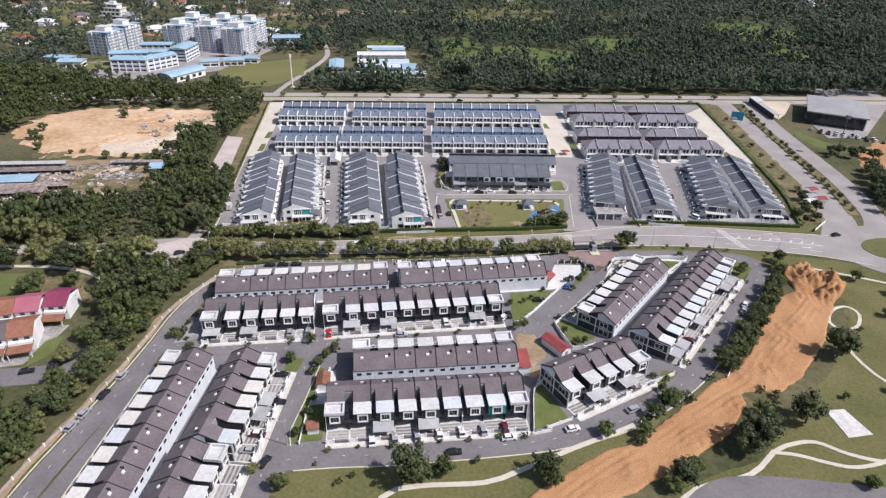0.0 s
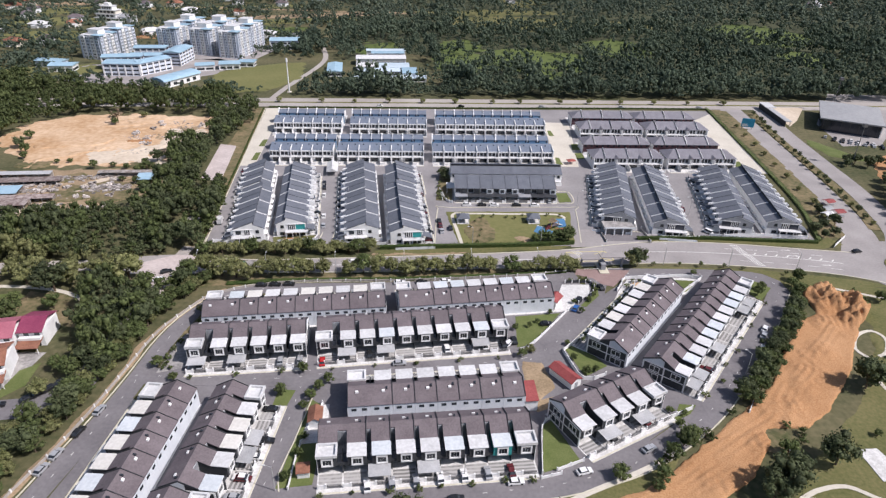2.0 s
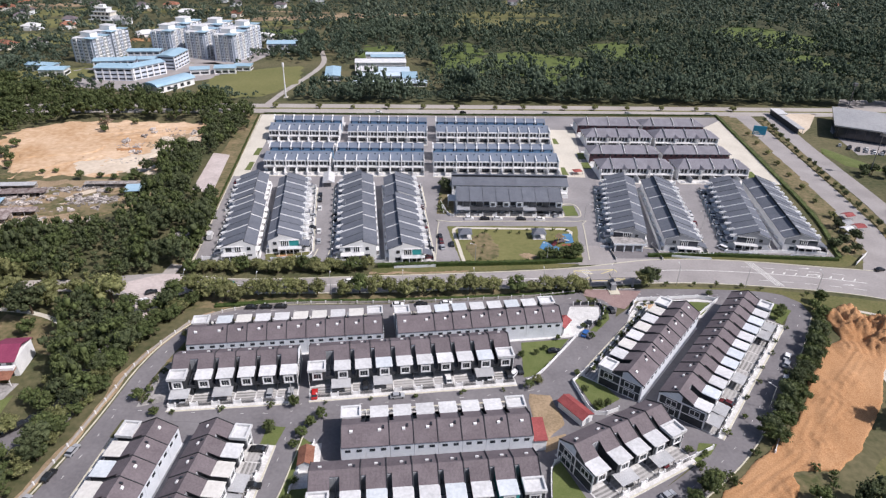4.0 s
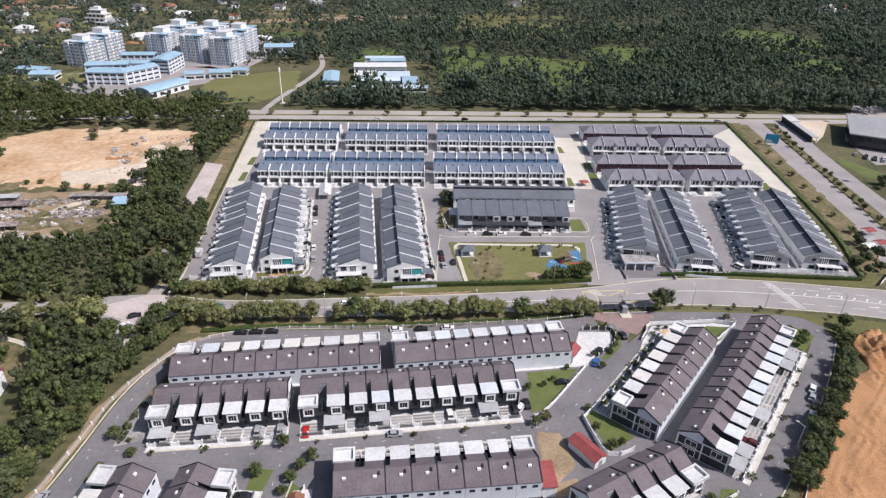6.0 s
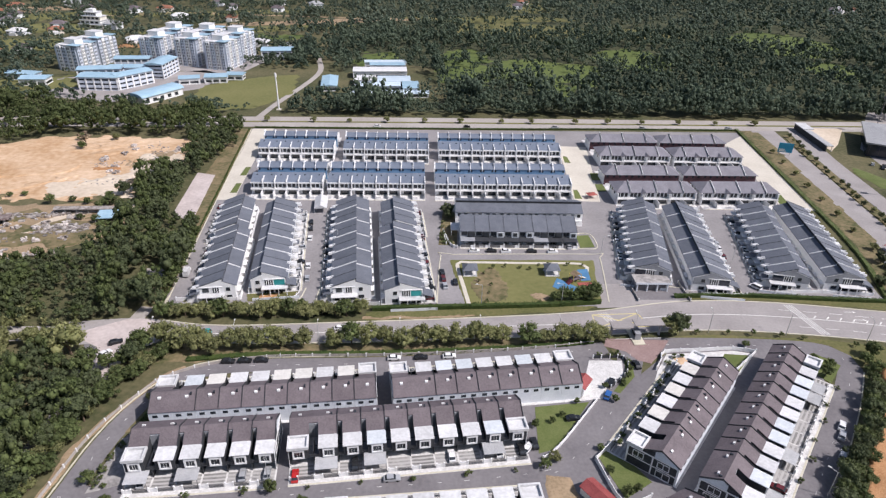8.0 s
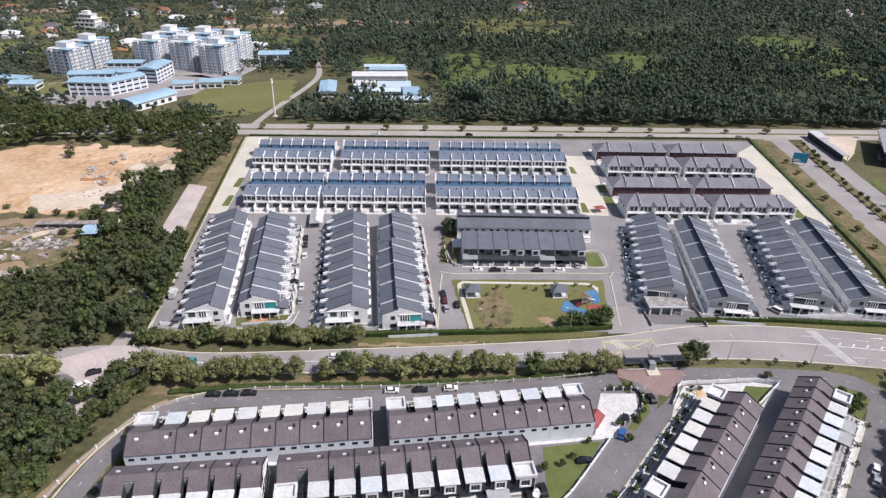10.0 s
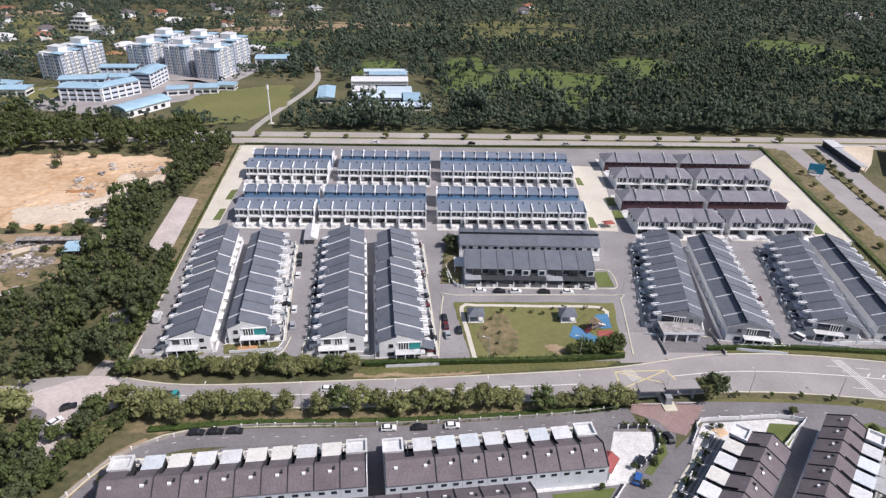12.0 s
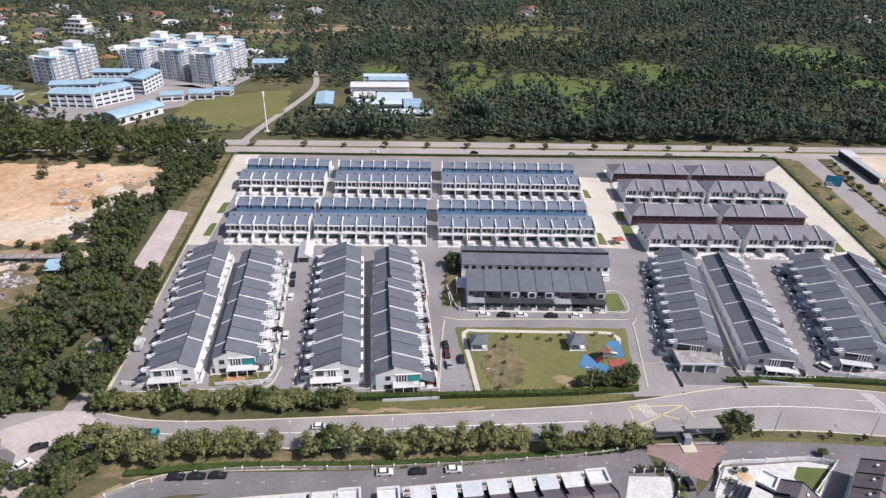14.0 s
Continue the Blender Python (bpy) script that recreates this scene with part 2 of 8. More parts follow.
# ---- builders ----
class Geo:
    """Collects faces, and links them as one mesh object."""

    def __init__(self):
        self.v, self.f = [], []

    def add(self, vs, fs):
        n = len(self.v)
        self.v += vs
        self.f += [[i + n for i in f] for f in fs]
        return self

    def box(self, x0, x1, y0, y1, z0, z1):
        x0, x1 = min(x0, x1), max(x0, x1)
        vs = [(x, y, z) for z in (z0, z1) for x, y in ((x0, y0), (x1, y0), (x1, y1), (x0, y1))]
        return self.add(vs, [[3, 2, 1, 0], [4, 5, 6, 7], [0, 1, 5, 4], [1, 2, 6, 5], [2, 3, 7, 6], [3, 0, 4, 7]])

    def prism(self, profile, a, b, axis="x"):
        """A flat outline carried from a to b along an axis."""
        at = {"x": lambda p, w: (w, p[0], p[1]), "y": lambda p, w: (p[0], w, p[1]), "z": lambda p, w: (p[0], p[1], w)}[axis]
        n = len(profile)
        vs = [at(p, a) for p in profile] + [at(p, b) for p in profile]
        fs = [list(range(n))[::-1], list(range(n, 2 * n))] + [[i, (i + 1) % n, n + (i + 1) % n, n + i] for i in range(n)]
        return self.add(vs, fs)

    def ring(self, cx, cz, w, h, t, y0, y1):
        """An upright square frame, seen along y."""
        self.box(cx - w / 2, cx + w / 2, y0, y1, cz + h / 2 - t, cz + h / 2)
        self.box(cx - w / 2, cx + w / 2, y0, y1, cz - h / 2, cz - h / 2 + t)
        self.box(cx - w / 2, cx - w / 2 + t, y0, y1, cz - h / 2 + t, cz + h / 2 - t)
        return self.box(cx + w / 2 - t, cx + w / 2, y0, y1, cz - h / 2 + t, cz + h / 2 - t)

    def tube(self, a, b, r0, r1, n=8):
        a, b = Vector(a), Vector(b)
        q = (b - a).to_track_quat("Z", "Y").to_matrix()
        vs = []
        for p, r in ((a, r0), (b, r1)):
            vs += [tuple(p + q @ Vector((r * math.cos(6.2832 * k / n), r * math.sin(6.2832 * k / n), 0))) for k in range(n)]
        fs = [[k, (k + 1) % n, n + (k + 1) % n, n + k] for k in range(n)] + [list(range(n))[::-1], list(range(n, 2 * n))]
        return self.add(vs, fs)

    def mesh(self, name, mat):
        me = bpy.data.meshes.new(name)
        me.from_pydata(self.v, [], self.f)
        me.materials.append(mat)
        me.update()
        return me

    def link(self, name, mat, parent=None, label=""):
        ob = new(name, self.mesh(name, mat))
        ob.parent = parent
        return tagged(ob, label)


def part(name, geo, mat, parent, label=""):
    return geo.link(name, M[mat] if isinstance(mat, str) else mat, parent, label)


def thing(name, label, category, group="", m=None):
    ob = new(name)
    ob.empty_display_size = 0.5
    if m is not None:
        ob.matrix_basis = m
    return tagged(ob, label, category, group)


def structure(name, geo, mat, label, category):
    return tagged(geo.link(name, M[mat]), label, category, kind="structure")


BUILT = {}


def place(key, builder, m, label=""):
    """Builds a kind of thing once, and copies it from then on."""
    if key in BUILT:
        ob = copy_thing(BUILT[key], Matrix())
        ob.matrix_basis = m
    else:
        ob = BUILT[key] = builder()
        ob.matrix_basis = m
    if label:
        ob["label"] = label
    return ob


def at(x, y, angle, lx=0.0, ly=0.0, z=0.0):
    """The pose at lx, ly of a frame that stands at x, y and is turned by angle."""
    c, s = math.cos(radians(angle)), math.sin(radians(angle))
    return pose(x + lx * c - ly * s, y + lx * s + ly * c, z, 0, 0, angle)


def smooth(points, step=4.0):
    """A rounded line through the points."""
    p = [Vector(q) for q in points]
    p = [2 * p[0] - p[1]] + p + [2 * p[-1] - p[-2]]
    out = []
    for i in range(1, len(p) - 2):
        n = max(2, int((p[i + 1] - p[i]).length / step))
        for k in range(n):
            t = k / n
            out.append(0.5 * (2 * p[i] + (p[i + 1] - p[i - 1]) * t + (2 * p[i - 1] - 5 * p[i] + 4 * p[i + 1] - p[i + 2]) * t * t + (3 * p[i] - p[i - 1] - 3 * p[i + 1] + p[i + 2]) * t**3))
    return out + [p[-2]]


def offset(line, d):
    out = []
    for i, q in enumerate(line):
        w = (line[min(i + 1, len(line) - 1)] - line[max(i - 1, 0)]).normalized()
        out.append(q + Vector((-w.y, w.x)) * d)
    return out


def strip(geo, left, right, z0, z1):
    """A slab between two lines of equally many points."""
    n = len(left)
    vs = [(q.x, q.y, z) for z in (z0, z1) for side in (left, right) for q in side]
    L0, R0, L1, R1 = 0, n, 2 * n, 3 * n
    fs = []
    for i in range(n - 1):
        fs += [[L1 + i, R1 + i, R1 + i + 1, L1 + i + 1], [L0 + i, L1 + i, L1 + i + 1, L0 + i + 1], [R0 + i, R0 + i + 1, R1 + i + 1, R1 + i]]
    fs += [[L0, R0, R1, L1], [L0 + n - 1, L1 + n - 1, R1 + n - 1, R0 + n - 1]]
    return geo.add(vs, fs)


def ribbon(geo, points, width, z0, z1, shift=0.0, step=4.0):
    line = smooth(points, step)
    return strip(geo, offset(line, shift + width / 2), offset(line, shift - width / 2), z0, z1)


def dashes(geo, points, width, z0, z1, on=2.0, off=4.0, shift=0.0):
    line = offset(smooth(points, 1.0), shift)
    n, m = int(on), int(off)
    for i in range(0, len(line) - n - 1, n + m):
        a = line[i : i + n + 1]
        strip(geo, offset(a, width / 2), offset(a, -width / 2), z0, z1)
    return geo


def inside(poly, x, y):
    hit = np.zeros(np.shape(x), bool)
    for (x0, y0), (x1, y1) in zip(poly, poly[1:] + poly[:1]):
        cross = (y0 > y) != (y1 > y)
        hit ^= cross & (x < (x1 - x0) * (y - y0) / (y1 - y0 + 1e-12) + x0)
    return hit


def patch(name, poly, mat, label, category="ground", cell=2.0, z=0.05, amp=0.05, fray=2.0, seed=0, mound=None, ruts=None):
    """Ground cover inside an outline, with a frayed edge and gentle relief."""
    xs, ys = [p[0] for p in poly], [p[1] for p in poly]
    nx, ny = int((max(xs) - min(xs)) / cell) + 7, int((max(ys) - min(ys)) / cell) + 7
    x0, y0 = min(xs) - 3 * cell, min(ys) - 3 * cell
    vs, fs, index = [], [], {}

    def within(x, y):
        wx = x + fray * 1.6 * noise.noise((x * 0.11, y * 0.11, seed + 5)) + fray * 0.5 * noise.noise((x * 0.5, y * 0.5, seed + 9))
        wy = y + fray * 1.6 * noise.noise((x * 0.11, y * 0.11, seed + 7)) + fray * 0.5 * noise.noise((x * 0.5, y * 0.5, seed + 11))
        hit = False
        for k in range(len(poly)):
            ax, ay = poly[k - 1]
            bx, by = poly[k]
            if (ay > wy) != (by > wy) and wx < (bx - ax) * (wy - ay) / (by - ay) + ax:
                hit = not hit
        return hit

    state = [[within(x0 + i * cell, y0 + j * cell) for j in range(ny + 1)] for i in range(nx + 1)]

    def corner(i, j):
        if (i, j) not in index:
            x, y = x0 + i * cell, y0 + j * cell
            edge = not state[i][j]
            if edge:  # draw an outside corner in to the outline
                for di, dj in ((1, 0), (-1, 0), (0, 1), (0, -1), (1, 1), (-1, -1), (1, -1), (-1, 1)):
                    if 0 <= i + di <= nx and 0 <= j + dj <= ny and state[i + di][j + dj]:
                        lo, hi = 0.0, 1.0
                        for _ in range(6):
                            mid = (lo + hi) / 2
                            lo, hi = (lo, mid) if within(x + di * cell * mid, y + dj * cell * mid) else (mid, hi)
                        x, y = x + di * cell * hi, y + dj * cell * hi
                        break
            h = z + amp * (0.5 + noise.noise((x * 0.16, y * 0.16, seed))) + 0.45 * amp * (1 + noise.noise((x * 0.6, y * 0.6, seed)))
            if mound:
                for mx, my, mr, mh in mound:
                    d = math.hypot(x - mx, y - my) / mr
                    if d < 1:
                        h += mh * (1 - d * d) ** 1.2 * (0.75 + 0.55 * noise.noise((x * 0.3, y * 0.3, 3)) + 0.45 * noise.noise((x * 0.8, y * 0.8, 6)))
            if ruts:  # wheel ruts run along a line
                for ax, ay, bx, by, half, depth in ruts:
                    lx, ly = bx - ax, by - ay
                    run = math.hypot(lx, ly)
                    u, w = ((x - ax) * lx + (y - ay) * ly) / run, ((x - ax) * ly - (y - ay) * lx) / run + 1.2 * noise.noise((x * 0.06, y * 0.06, 2))
                    if 0 < u < run and abs(w) < half:
                        h += depth * math.sin(w * 2.6) * (0.6 + noise.noise((x * 0.12, y * 0.12, 8)))
            index[i, j] = len(vs)
            vs.append((x, y, z * 0.3 if edge else max(h, z * 0.5)))
        return index[i, j]

    for i in range(nx):
        for j in range(ny):
            if state[i][j] or state[i + 1][j] or state[i + 1][j + 1] or state[i][j + 1]:
                fs.append([corner(i, j), corner(i + 1, j), corner(i + 1, j + 1), corner(i, j + 1)])
    g = Geo()
    g.v, g.f = vs, fs
    ob = structure(name, g, mat, label, category)
    for p in ob.data.polygons:
        p.use_smooth = True
    return ob


def ellipse(cx, cy, rx, ry, turn=0.0, n=18):
    c, s = math.cos(radians(turn)), math.sin(radians(turn))
    return [(cx + rx * math.cos(6.2832 * k / n) * c - ry * math.sin(6.2832 * k / n) * s, cy + rx * math.cos(6.2832 * k / n) * s + ry * math.sin(6.2832 * k / n) * c) for k in range(n)]


def slab(name, poly, mat, label, z=0.1, category="pavement"):
    return structure(name, Geo().prism(poly, 0.0, z, "z"), mat, label, category)


# ---- the ground ----
g = Geo()
for i in range(20):
    for j in range(20):
        x, y = -4500 + 450 * i, -4000 + 450 * j
        g.add([(x, y, 0), (x + 450, y, 0), (x + 450, y + 450, 0), (x, y + 450, 0)], [[0, 1, 2, 3]])
structure("ground", g, "ground", "scrubby green and brown open ground under the whole district", "ground")

# ground cover
slab("estate_road", [(-106, 242.4), (-56.7, 249.7), (-9.5, 252.2), (-4.6, 250), (54.1, 255.5), (60.9, 258), (86.7, 265.1), (159.6, 265.6), (175.9, 462.9), (-132.5, 439.1)], "asphalt_mid", "grey asphalt of the new estate's streets between the terraces", 0.06, "road")
slab("estate_sand_lane", [(54.7, 347), (67.4, 347), (72.8, 425.7), (56.1, 425.4)], "concrete", "pale sandy concrete lane between the blocks", 0.1, "lane")
slab("estate_sand_lane", [(156.1, 347.8), (171.5, 345.8), (176, 456.1), (159.6, 438.8)], "concrete", "pale sandy strip beside the perimeter hedge", 0.1, "lane")
slab("estate_sand_lane", [(-132.5, 438.2), (-118.2, 333.7), (-110.1, 334.1), (-116.1, 392.2), (-119.4, 439.8)], "concrete", "pale sandy strip by the first terraces", 0.1, "lane")
slab("concrete_lot", [(-139.5, 365.7), (-129.4, 363.1), (-121.1, 310.8), (-132.3, 315.3)], "junction", "bare pale concrete lot beside the trees", 0.2, "lot")
patch("verge", [(-33.7, 240.8), (-0.7, 244.9), (45.4, 252.2), (50.2, 255.7), (1.3, 249.7), (-33.6, 245.6)], "grass", "mown grass verge with a strip of bare clay", cell=1.5, fray=0.6, z=0.08)
patch("clay_strip", [(-34.7, 241.4), (-12.6, 243.2), (5.2, 245.6), (5.2, 246.6), (-12.6, 244.6), (-34.6, 243.2)], "dry", "bare clay strip in the verge", cell=0.8, fray=0.7, z=0.13)
patch("verge", [(80, 262.6), (115, 263.5), (159.7, 260.1), (170.7, 265), (166.9, 271.7), (159.6, 265.6), (86.7, 265.1)], "grass", "mown grass verge along the main road", cell=1.5, fray=0.5, z=0.08)
patch("verge", [(-32.9, 117.3), (18.2, 123.5), (36.3, 126.8), (52.2, 134.1), (64.1, 144.5), (58.2, 130.9), (38.3, 118.8), (22.1, 107.3), (-7.5, 100.2), (-33.2, 99), (-45.5, 107.6)], "grass", "grass verge with young trees beside the street", cell=1.4, fray=0.8, z=0.03, amp=0.02, seed=2)
patch("park_grass", [(58.2, 112.1), (85.8, 125), (105, 144.8), (120.2, 160.8), (135.1, 177.8), (148.8, 202.3), (141.7, 233), (176.1, 227.5), (218.4, 191.7), (222, 84.9), (58.2, 95)], "grass", "wide mown grass of the hillside park", "ground", 2.5, 0.03, 0.03, 1.5, 3)
patch("verge", [(58, 236.2), (82, 239.8), (124.7, 240.4), (162.1, 234.8), (171.5, 229.6), (143.6, 229.1), (128.6, 226.1), (124.7, 237.6), (96.3, 237.1), (69.5, 236.6)], "grass", "grass verge below the main road", cell=1.5, fray=0.6, z=0.03, amp=0.02)
patch("orange_clay", [(143.6, 230.1), (152.3, 211.7), (142.5, 200.6), (129.4, 179.8), (116.4, 163.8), (103, 150.6), (90.4, 150.3), (88.5, 143.5), (78.9, 132.1), (61.2, 118.9), (41.2, 107.6), (17.9, 93.3), (11.9, 101.6), (31.2, 117), (57.2, 132), (77.7, 149.8), (100.8, 171.4), (114.9, 192.2), (131.7, 210.7), (134.3, 223.9)], "orange", "freshly graded orange clay track with churned heaps", "ground", 0.6, 0.14, 0.3, 0.8, 4,
      mound=[(148.6, 210, 7, 5.2), (150.5, 219, 6, 4.6), (144.8, 215, 6, 4.0), (141, 220, 6, 3.4), (143.1, 206, 5, 3.4), (139, 225, 7, 2.6), (147, 227, 6, 3.0), (137, 214, 5, 2.4), (132.8, 203, 6, 1.4), (97.1, 157.9, 8, 0.9), (114.2, 176.7, 7, 0.9), (70, 129, 7, 0.8), (109, 169, 5, 0.8), (124, 188, 6, 0.9), (86, 144, 5, 0.8), (50, 118, 6, 0.7), (103, 161, 4, 0.9), (118, 184, 4, 0.9)],
      ruts=[(135.6, 201, 143.6, 229.1, 6.0, 0.3), (28.1, 107.1, 97.1, 157.9, 3.0, 0.17), (97.1, 159.8, 134.7, 201, 4.0, 0.18), (60.2, 125.9, 93.3, 148.2, 3.0, 0.15)])
patch("dug_ground", [(88, 148.9), (95.8, 149.1), (95.3, 145.2), (91.5, 140.5), (86.6, 142.1)], "weedy", "bare weedy earth dug out beside the clay track", "ground", 0.7, 0.2, 0.2, 0.8, 21)
patch("sand_ground", [(-267.2, 358.4), (-271.7, 387), (-246.4, 413.9), (-212.7, 415), (-162.9, 416.6), (-150, 383.6), (-162.2, 363.6), (-158.6, 328.7), (-207.1, 326), (-230.7, 323.5)], "sand", "wide bare graded sand with pale and orange patches", "ground", 1.6, 0.06, 0.25, 4.0, 5)
patch("pale_sand_ground", [(-202.5, 331.5), (-160.5, 332.7), (-163.5, 357.9), (-154.3, 380.1), (-161.6, 399.6), (-176.7, 385.6), (-178, 358.9), (-208.2, 343.6)], "pale", "pale rubble strewn part of the bare ground", "ground", 1.5, 0.3, 0.12, 4.0, 6)
for k, (cx, cy, rx, ry, mt) in enumerate(((-169, 329.3, 10, 5, "weedy"), (-163.8, 352.2, 4, 7, "dry"), (-226.1, 327.1, 9, 4, "weedy"), (-176, 377, 8, 2.5, "dry"), (-168, 391, 8, 4, "dry"))):
    patch("disturbed_ground", ellipse(cx, cy, rx, ry, 12), mt, "rough patch of earth and weeds on the bare ground", "ground", 1.6, 0.42, 0.2, 5.0, 80 + k)
for k, (cx, cy, rx, ry, mt) in enumerate(((-188, 368, 9, 4, "orange"), (-222, 360, 20, 7, "sand"), (-190, 392, 16, 4, "sand"), (-204, 398, 22, 4, "sand"), (-182, 352, 14, 4, "pale"), (-214, 340, 24, 3, "sand"), (-166, 372, 6, 9, "pale"))):
    patch("worked_ground", ellipse(cx, cy, rx, ry, 10 + 7 * k), mt, "scraped patch in the bare ground", "ground", 1.4, 0.46 + 0.01 * k, 0.2, 5.0, 140 + k)
patch("weedy_ground", [(-110.2, 241.6), (-120.4, 246.1), (-118.6, 267.7), (-124.4, 305.2), (-132.5, 334.7), (-141.6, 439), (-133.5, 438.3), (-118.3, 331.8), (-105.9, 245.3)], "weedy", "weedy bank between the woods and the estate street", cell=2.0, fray=0.8, z=0.05, seed=61)
for k, (cx, cy, rx, ry) in enumerate(((-178.8, 300.6, 16, 5), (-185.8, 287.2, 18, 6), (-166.6, 292, 12, 8), (-219.1, 301.1, 20, 3), (-199.5, 309.8, 14, 4), (-242.1, 312.4, 12, 4), (-161.5, 311.3, 10, 3))):
    patch("weedy_ground", ellipse(cx, cy, rx, ry, 12), "weedy", "weeds growing over the scrap yard", "ground", 1.6, 0.3, 0.2, 3.0, 110 + k)
patch("dry_ground", [(-246.8, 306.7), (-205.2, 321.9), (-156.7, 324.7), (-147.5, 296.8), (-175.9, 271.8), (-212.8, 260.8), (-259.6, 275.3)], "dry", "dusty brown scrap yard ground", "ground", 2.5, 0.06, 0.1, 3.0, 7)
patch("dry_ground", [(-107.1, 209.6), (-61.4, 220.5), (-20.9, 223), (22.8, 229.2), (44.4, 234), (43.4, 236.4), (15, 234.5), (-20.9, 227.4), (-49.1, 226.3), (-94.2, 223.9)], "weedy", "weedy dry earth under the roadside trees", "ground", 1.6, 0.04, 0.06, 1.0, 8)
patch("dry_ground", [(-110.8, 101.5), (-108.4, 121.1), (-104.5, 143.8), (-102.8, 161.6), (-101.6, 181.8), (-97.8, 194.2), (-92.6, 206.3), (-86.2, 213.9), (-85.2, 212.6), (-91.2, 204), (-95.7, 192.4), (-99.2, 181.7), (-100.5, 160.9), (-102.1, 143.1), (-106.2, 118.9), (-107.9, 101.3)], "dry", "bare brown bank along the boundary wall", "ground", 1.5, 0.05, 0.08, 0.8, 9)
patch("far_field", [(-194.6, 478.8), (-197.7, 535.5), (-159.9, 567), (-135.8, 575.7), (-126.3, 519.2), (-143.8, 481.3), (-164.3, 474.1)], "olive", "olive school playing field", "field", 5.0, 0.05, 0.05, 2.0, 10)
patch("dry_ground", [(240.7, 369.6), (296.8, 413.6), (310.1, 399.8), (274.3, 351.3), (242.6, 318.5), (223.5, 310.8)], "orange", "bare orange cutting beside the car yard", "ground", 3.0, 0.05, 0.2, 3.0, 12)
slab("forest_floor", [(-110, 479.9), (-55.1, 483.6), (58, 491.7), (199.9, 503.2), (364.3, 516.7), (528.9, 544.9), (760.8, 1068.5), (711.9, 1232.6), (-14.9, 1116.3), (-218.5, 1055.5), (-127.9, 851.5), (-132, 666.8), (-109, 613.1), (-100.4, 586.4), (-61.1, 624.2), (-14.7, 610.1), (-6.8, 515.6), (-54.6, 504.8), (-105, 508.1)], "litter", "shaded leaf litter under the far woods", 0.04, "ground")
CLEAR = [(-3, 655, 20, 37), (58, 612, 34, 44), (71, 540, 13, 32), (156, 670, 32, 44), (336, 768, 50, 62), (333, 647, 24, 34), (1, 594, 23, 34), (60, 800, 84, 44), (100, 607, 13, 38), (-79, 632, 16, 34), (82, 970, 26, 46), (-10, 860, 70, 16), (190, 800, 44, 26), (70, 880, 60, 18)]
for k, (cx, cy, rx, ry) in enumerate(CLEAR):
    patch("clearing", ellipse(cx, cy, rx + 3, ry + 3), "grass" if k in (7, 10, 11, 12, 13) else "meadow", "grassy clearing among the trees", "clearing", 4.0, 0.06, 0.1, 9.0, 20 + k)
for k, (cx, cy, rx, ry, mt) in enumerate([(-413.8, 650, 70, 30, "olive"), (-459.9, 727.5, 90, 26, "olive"), (-330, 846, 120, 9, "dry"), (-228.1, 763.3, 120, 16, "olive"), (-166.9, 818.7, 130, 14, "dry"), (-461.5, 806.2, 100, 26, "olive"), (-221.5, 712.4, 60, 18, "meadow"), (-320, 662, 20, 10, "orange"), (-339.8, 513.1, 60, 24, "olive"), (-545.5, 836, 90, 20, "dry"), (-300.6, 856.2, 120, 16, "olive")]):
    patch("field", ellipse(cx, cy, rx, ry, 20), mt, "open ground between the far houses", "field", 7.0, 0.06, 0.1, 8.0, 50 + k)

# ---- roads ----
UPPER = smooth([(-133.4, 232.8), (-110.3, 236.6), (-82.6, 234.3), (-33.7, 239.8), (-0.7, 244), (45.4, 251.2), (81.9, 260.6), (115, 262.1), (152.4, 259.1), (172.7, 257.5)], 4)
LOWER = smooth([(-125.5, 220.4), (-106.6, 224.5), (-78.7, 224.7), (-33.9, 228.1), (-0.9, 232.3), (43.4, 236.9), (82, 242.6), (115.2, 242.8), (152.7, 239), (177, 231.2)], 4)
def resampled(line, n=70):
    lengths = np.cumsum([0] + [(b - a).length for a, b in zip(line, line[1:])])
    want = np.linspace(0, lengths[-1], n)
    return [Vector((float(np.interp(w, lengths, [p.x for p in line])), float(np.interp(w, lengths, [p.y for p in line])))) for w in want]


UPPER, LOWER = resampled(UPPER), resampled(LOWER)
g = strip(Geo(), UPPER, LOWER, 0.0, 0.09)
structure("main_road", g, "asphalt", "wide grey asphalt main road between the two estates", "road")
g = Geo()
for line, d in ((UPPER, 0.0), (LOWER, 0.0)):
    strip(g, offset(line[7:], 0.22), offset(line[7:], -0.22), 0.0, 0.2)
structure("kerb", g, "kerb", "pale painted kerbs of the main road", "kerb")
MID = [a * 0.5 + b * 0.5 for a, b in zip(UPPER, LOWER)]
g = Geo()
strip(g, offset(MID[44:67], 0.7), offset(MID[44:67], 0.4), 0.09, 0.115)
strip(g, offset(MID[20:38], 0.5), offset(MID[20:38], 0.2), 0.09, 0.115)
strip(g, offset(MID[8:20], 0.3), offset(MID[8:20], 0.05), 0.09, 0.115)
for f in (0.24, 0.76):
    lane = [a * f + b * (1 - f) for a, b in zip(UPPER, LOWER)]
    for i in range(56, 66, 2):
        strip(g, offset(lane[i : i + 2], 0.09), offset(lane[i : i + 2], -0.09), 0.09, 0.115)
for i in range(58, 66):  # hatched island
    a, b = MID[i] + Vector((0, 1.1)), MID[i] + Vector((1.3, 2.6))
    strip(g, [a, b], [a + Vector((0.6, 0)), b + Vector((0.6, 0))], 0.09, 0.115)
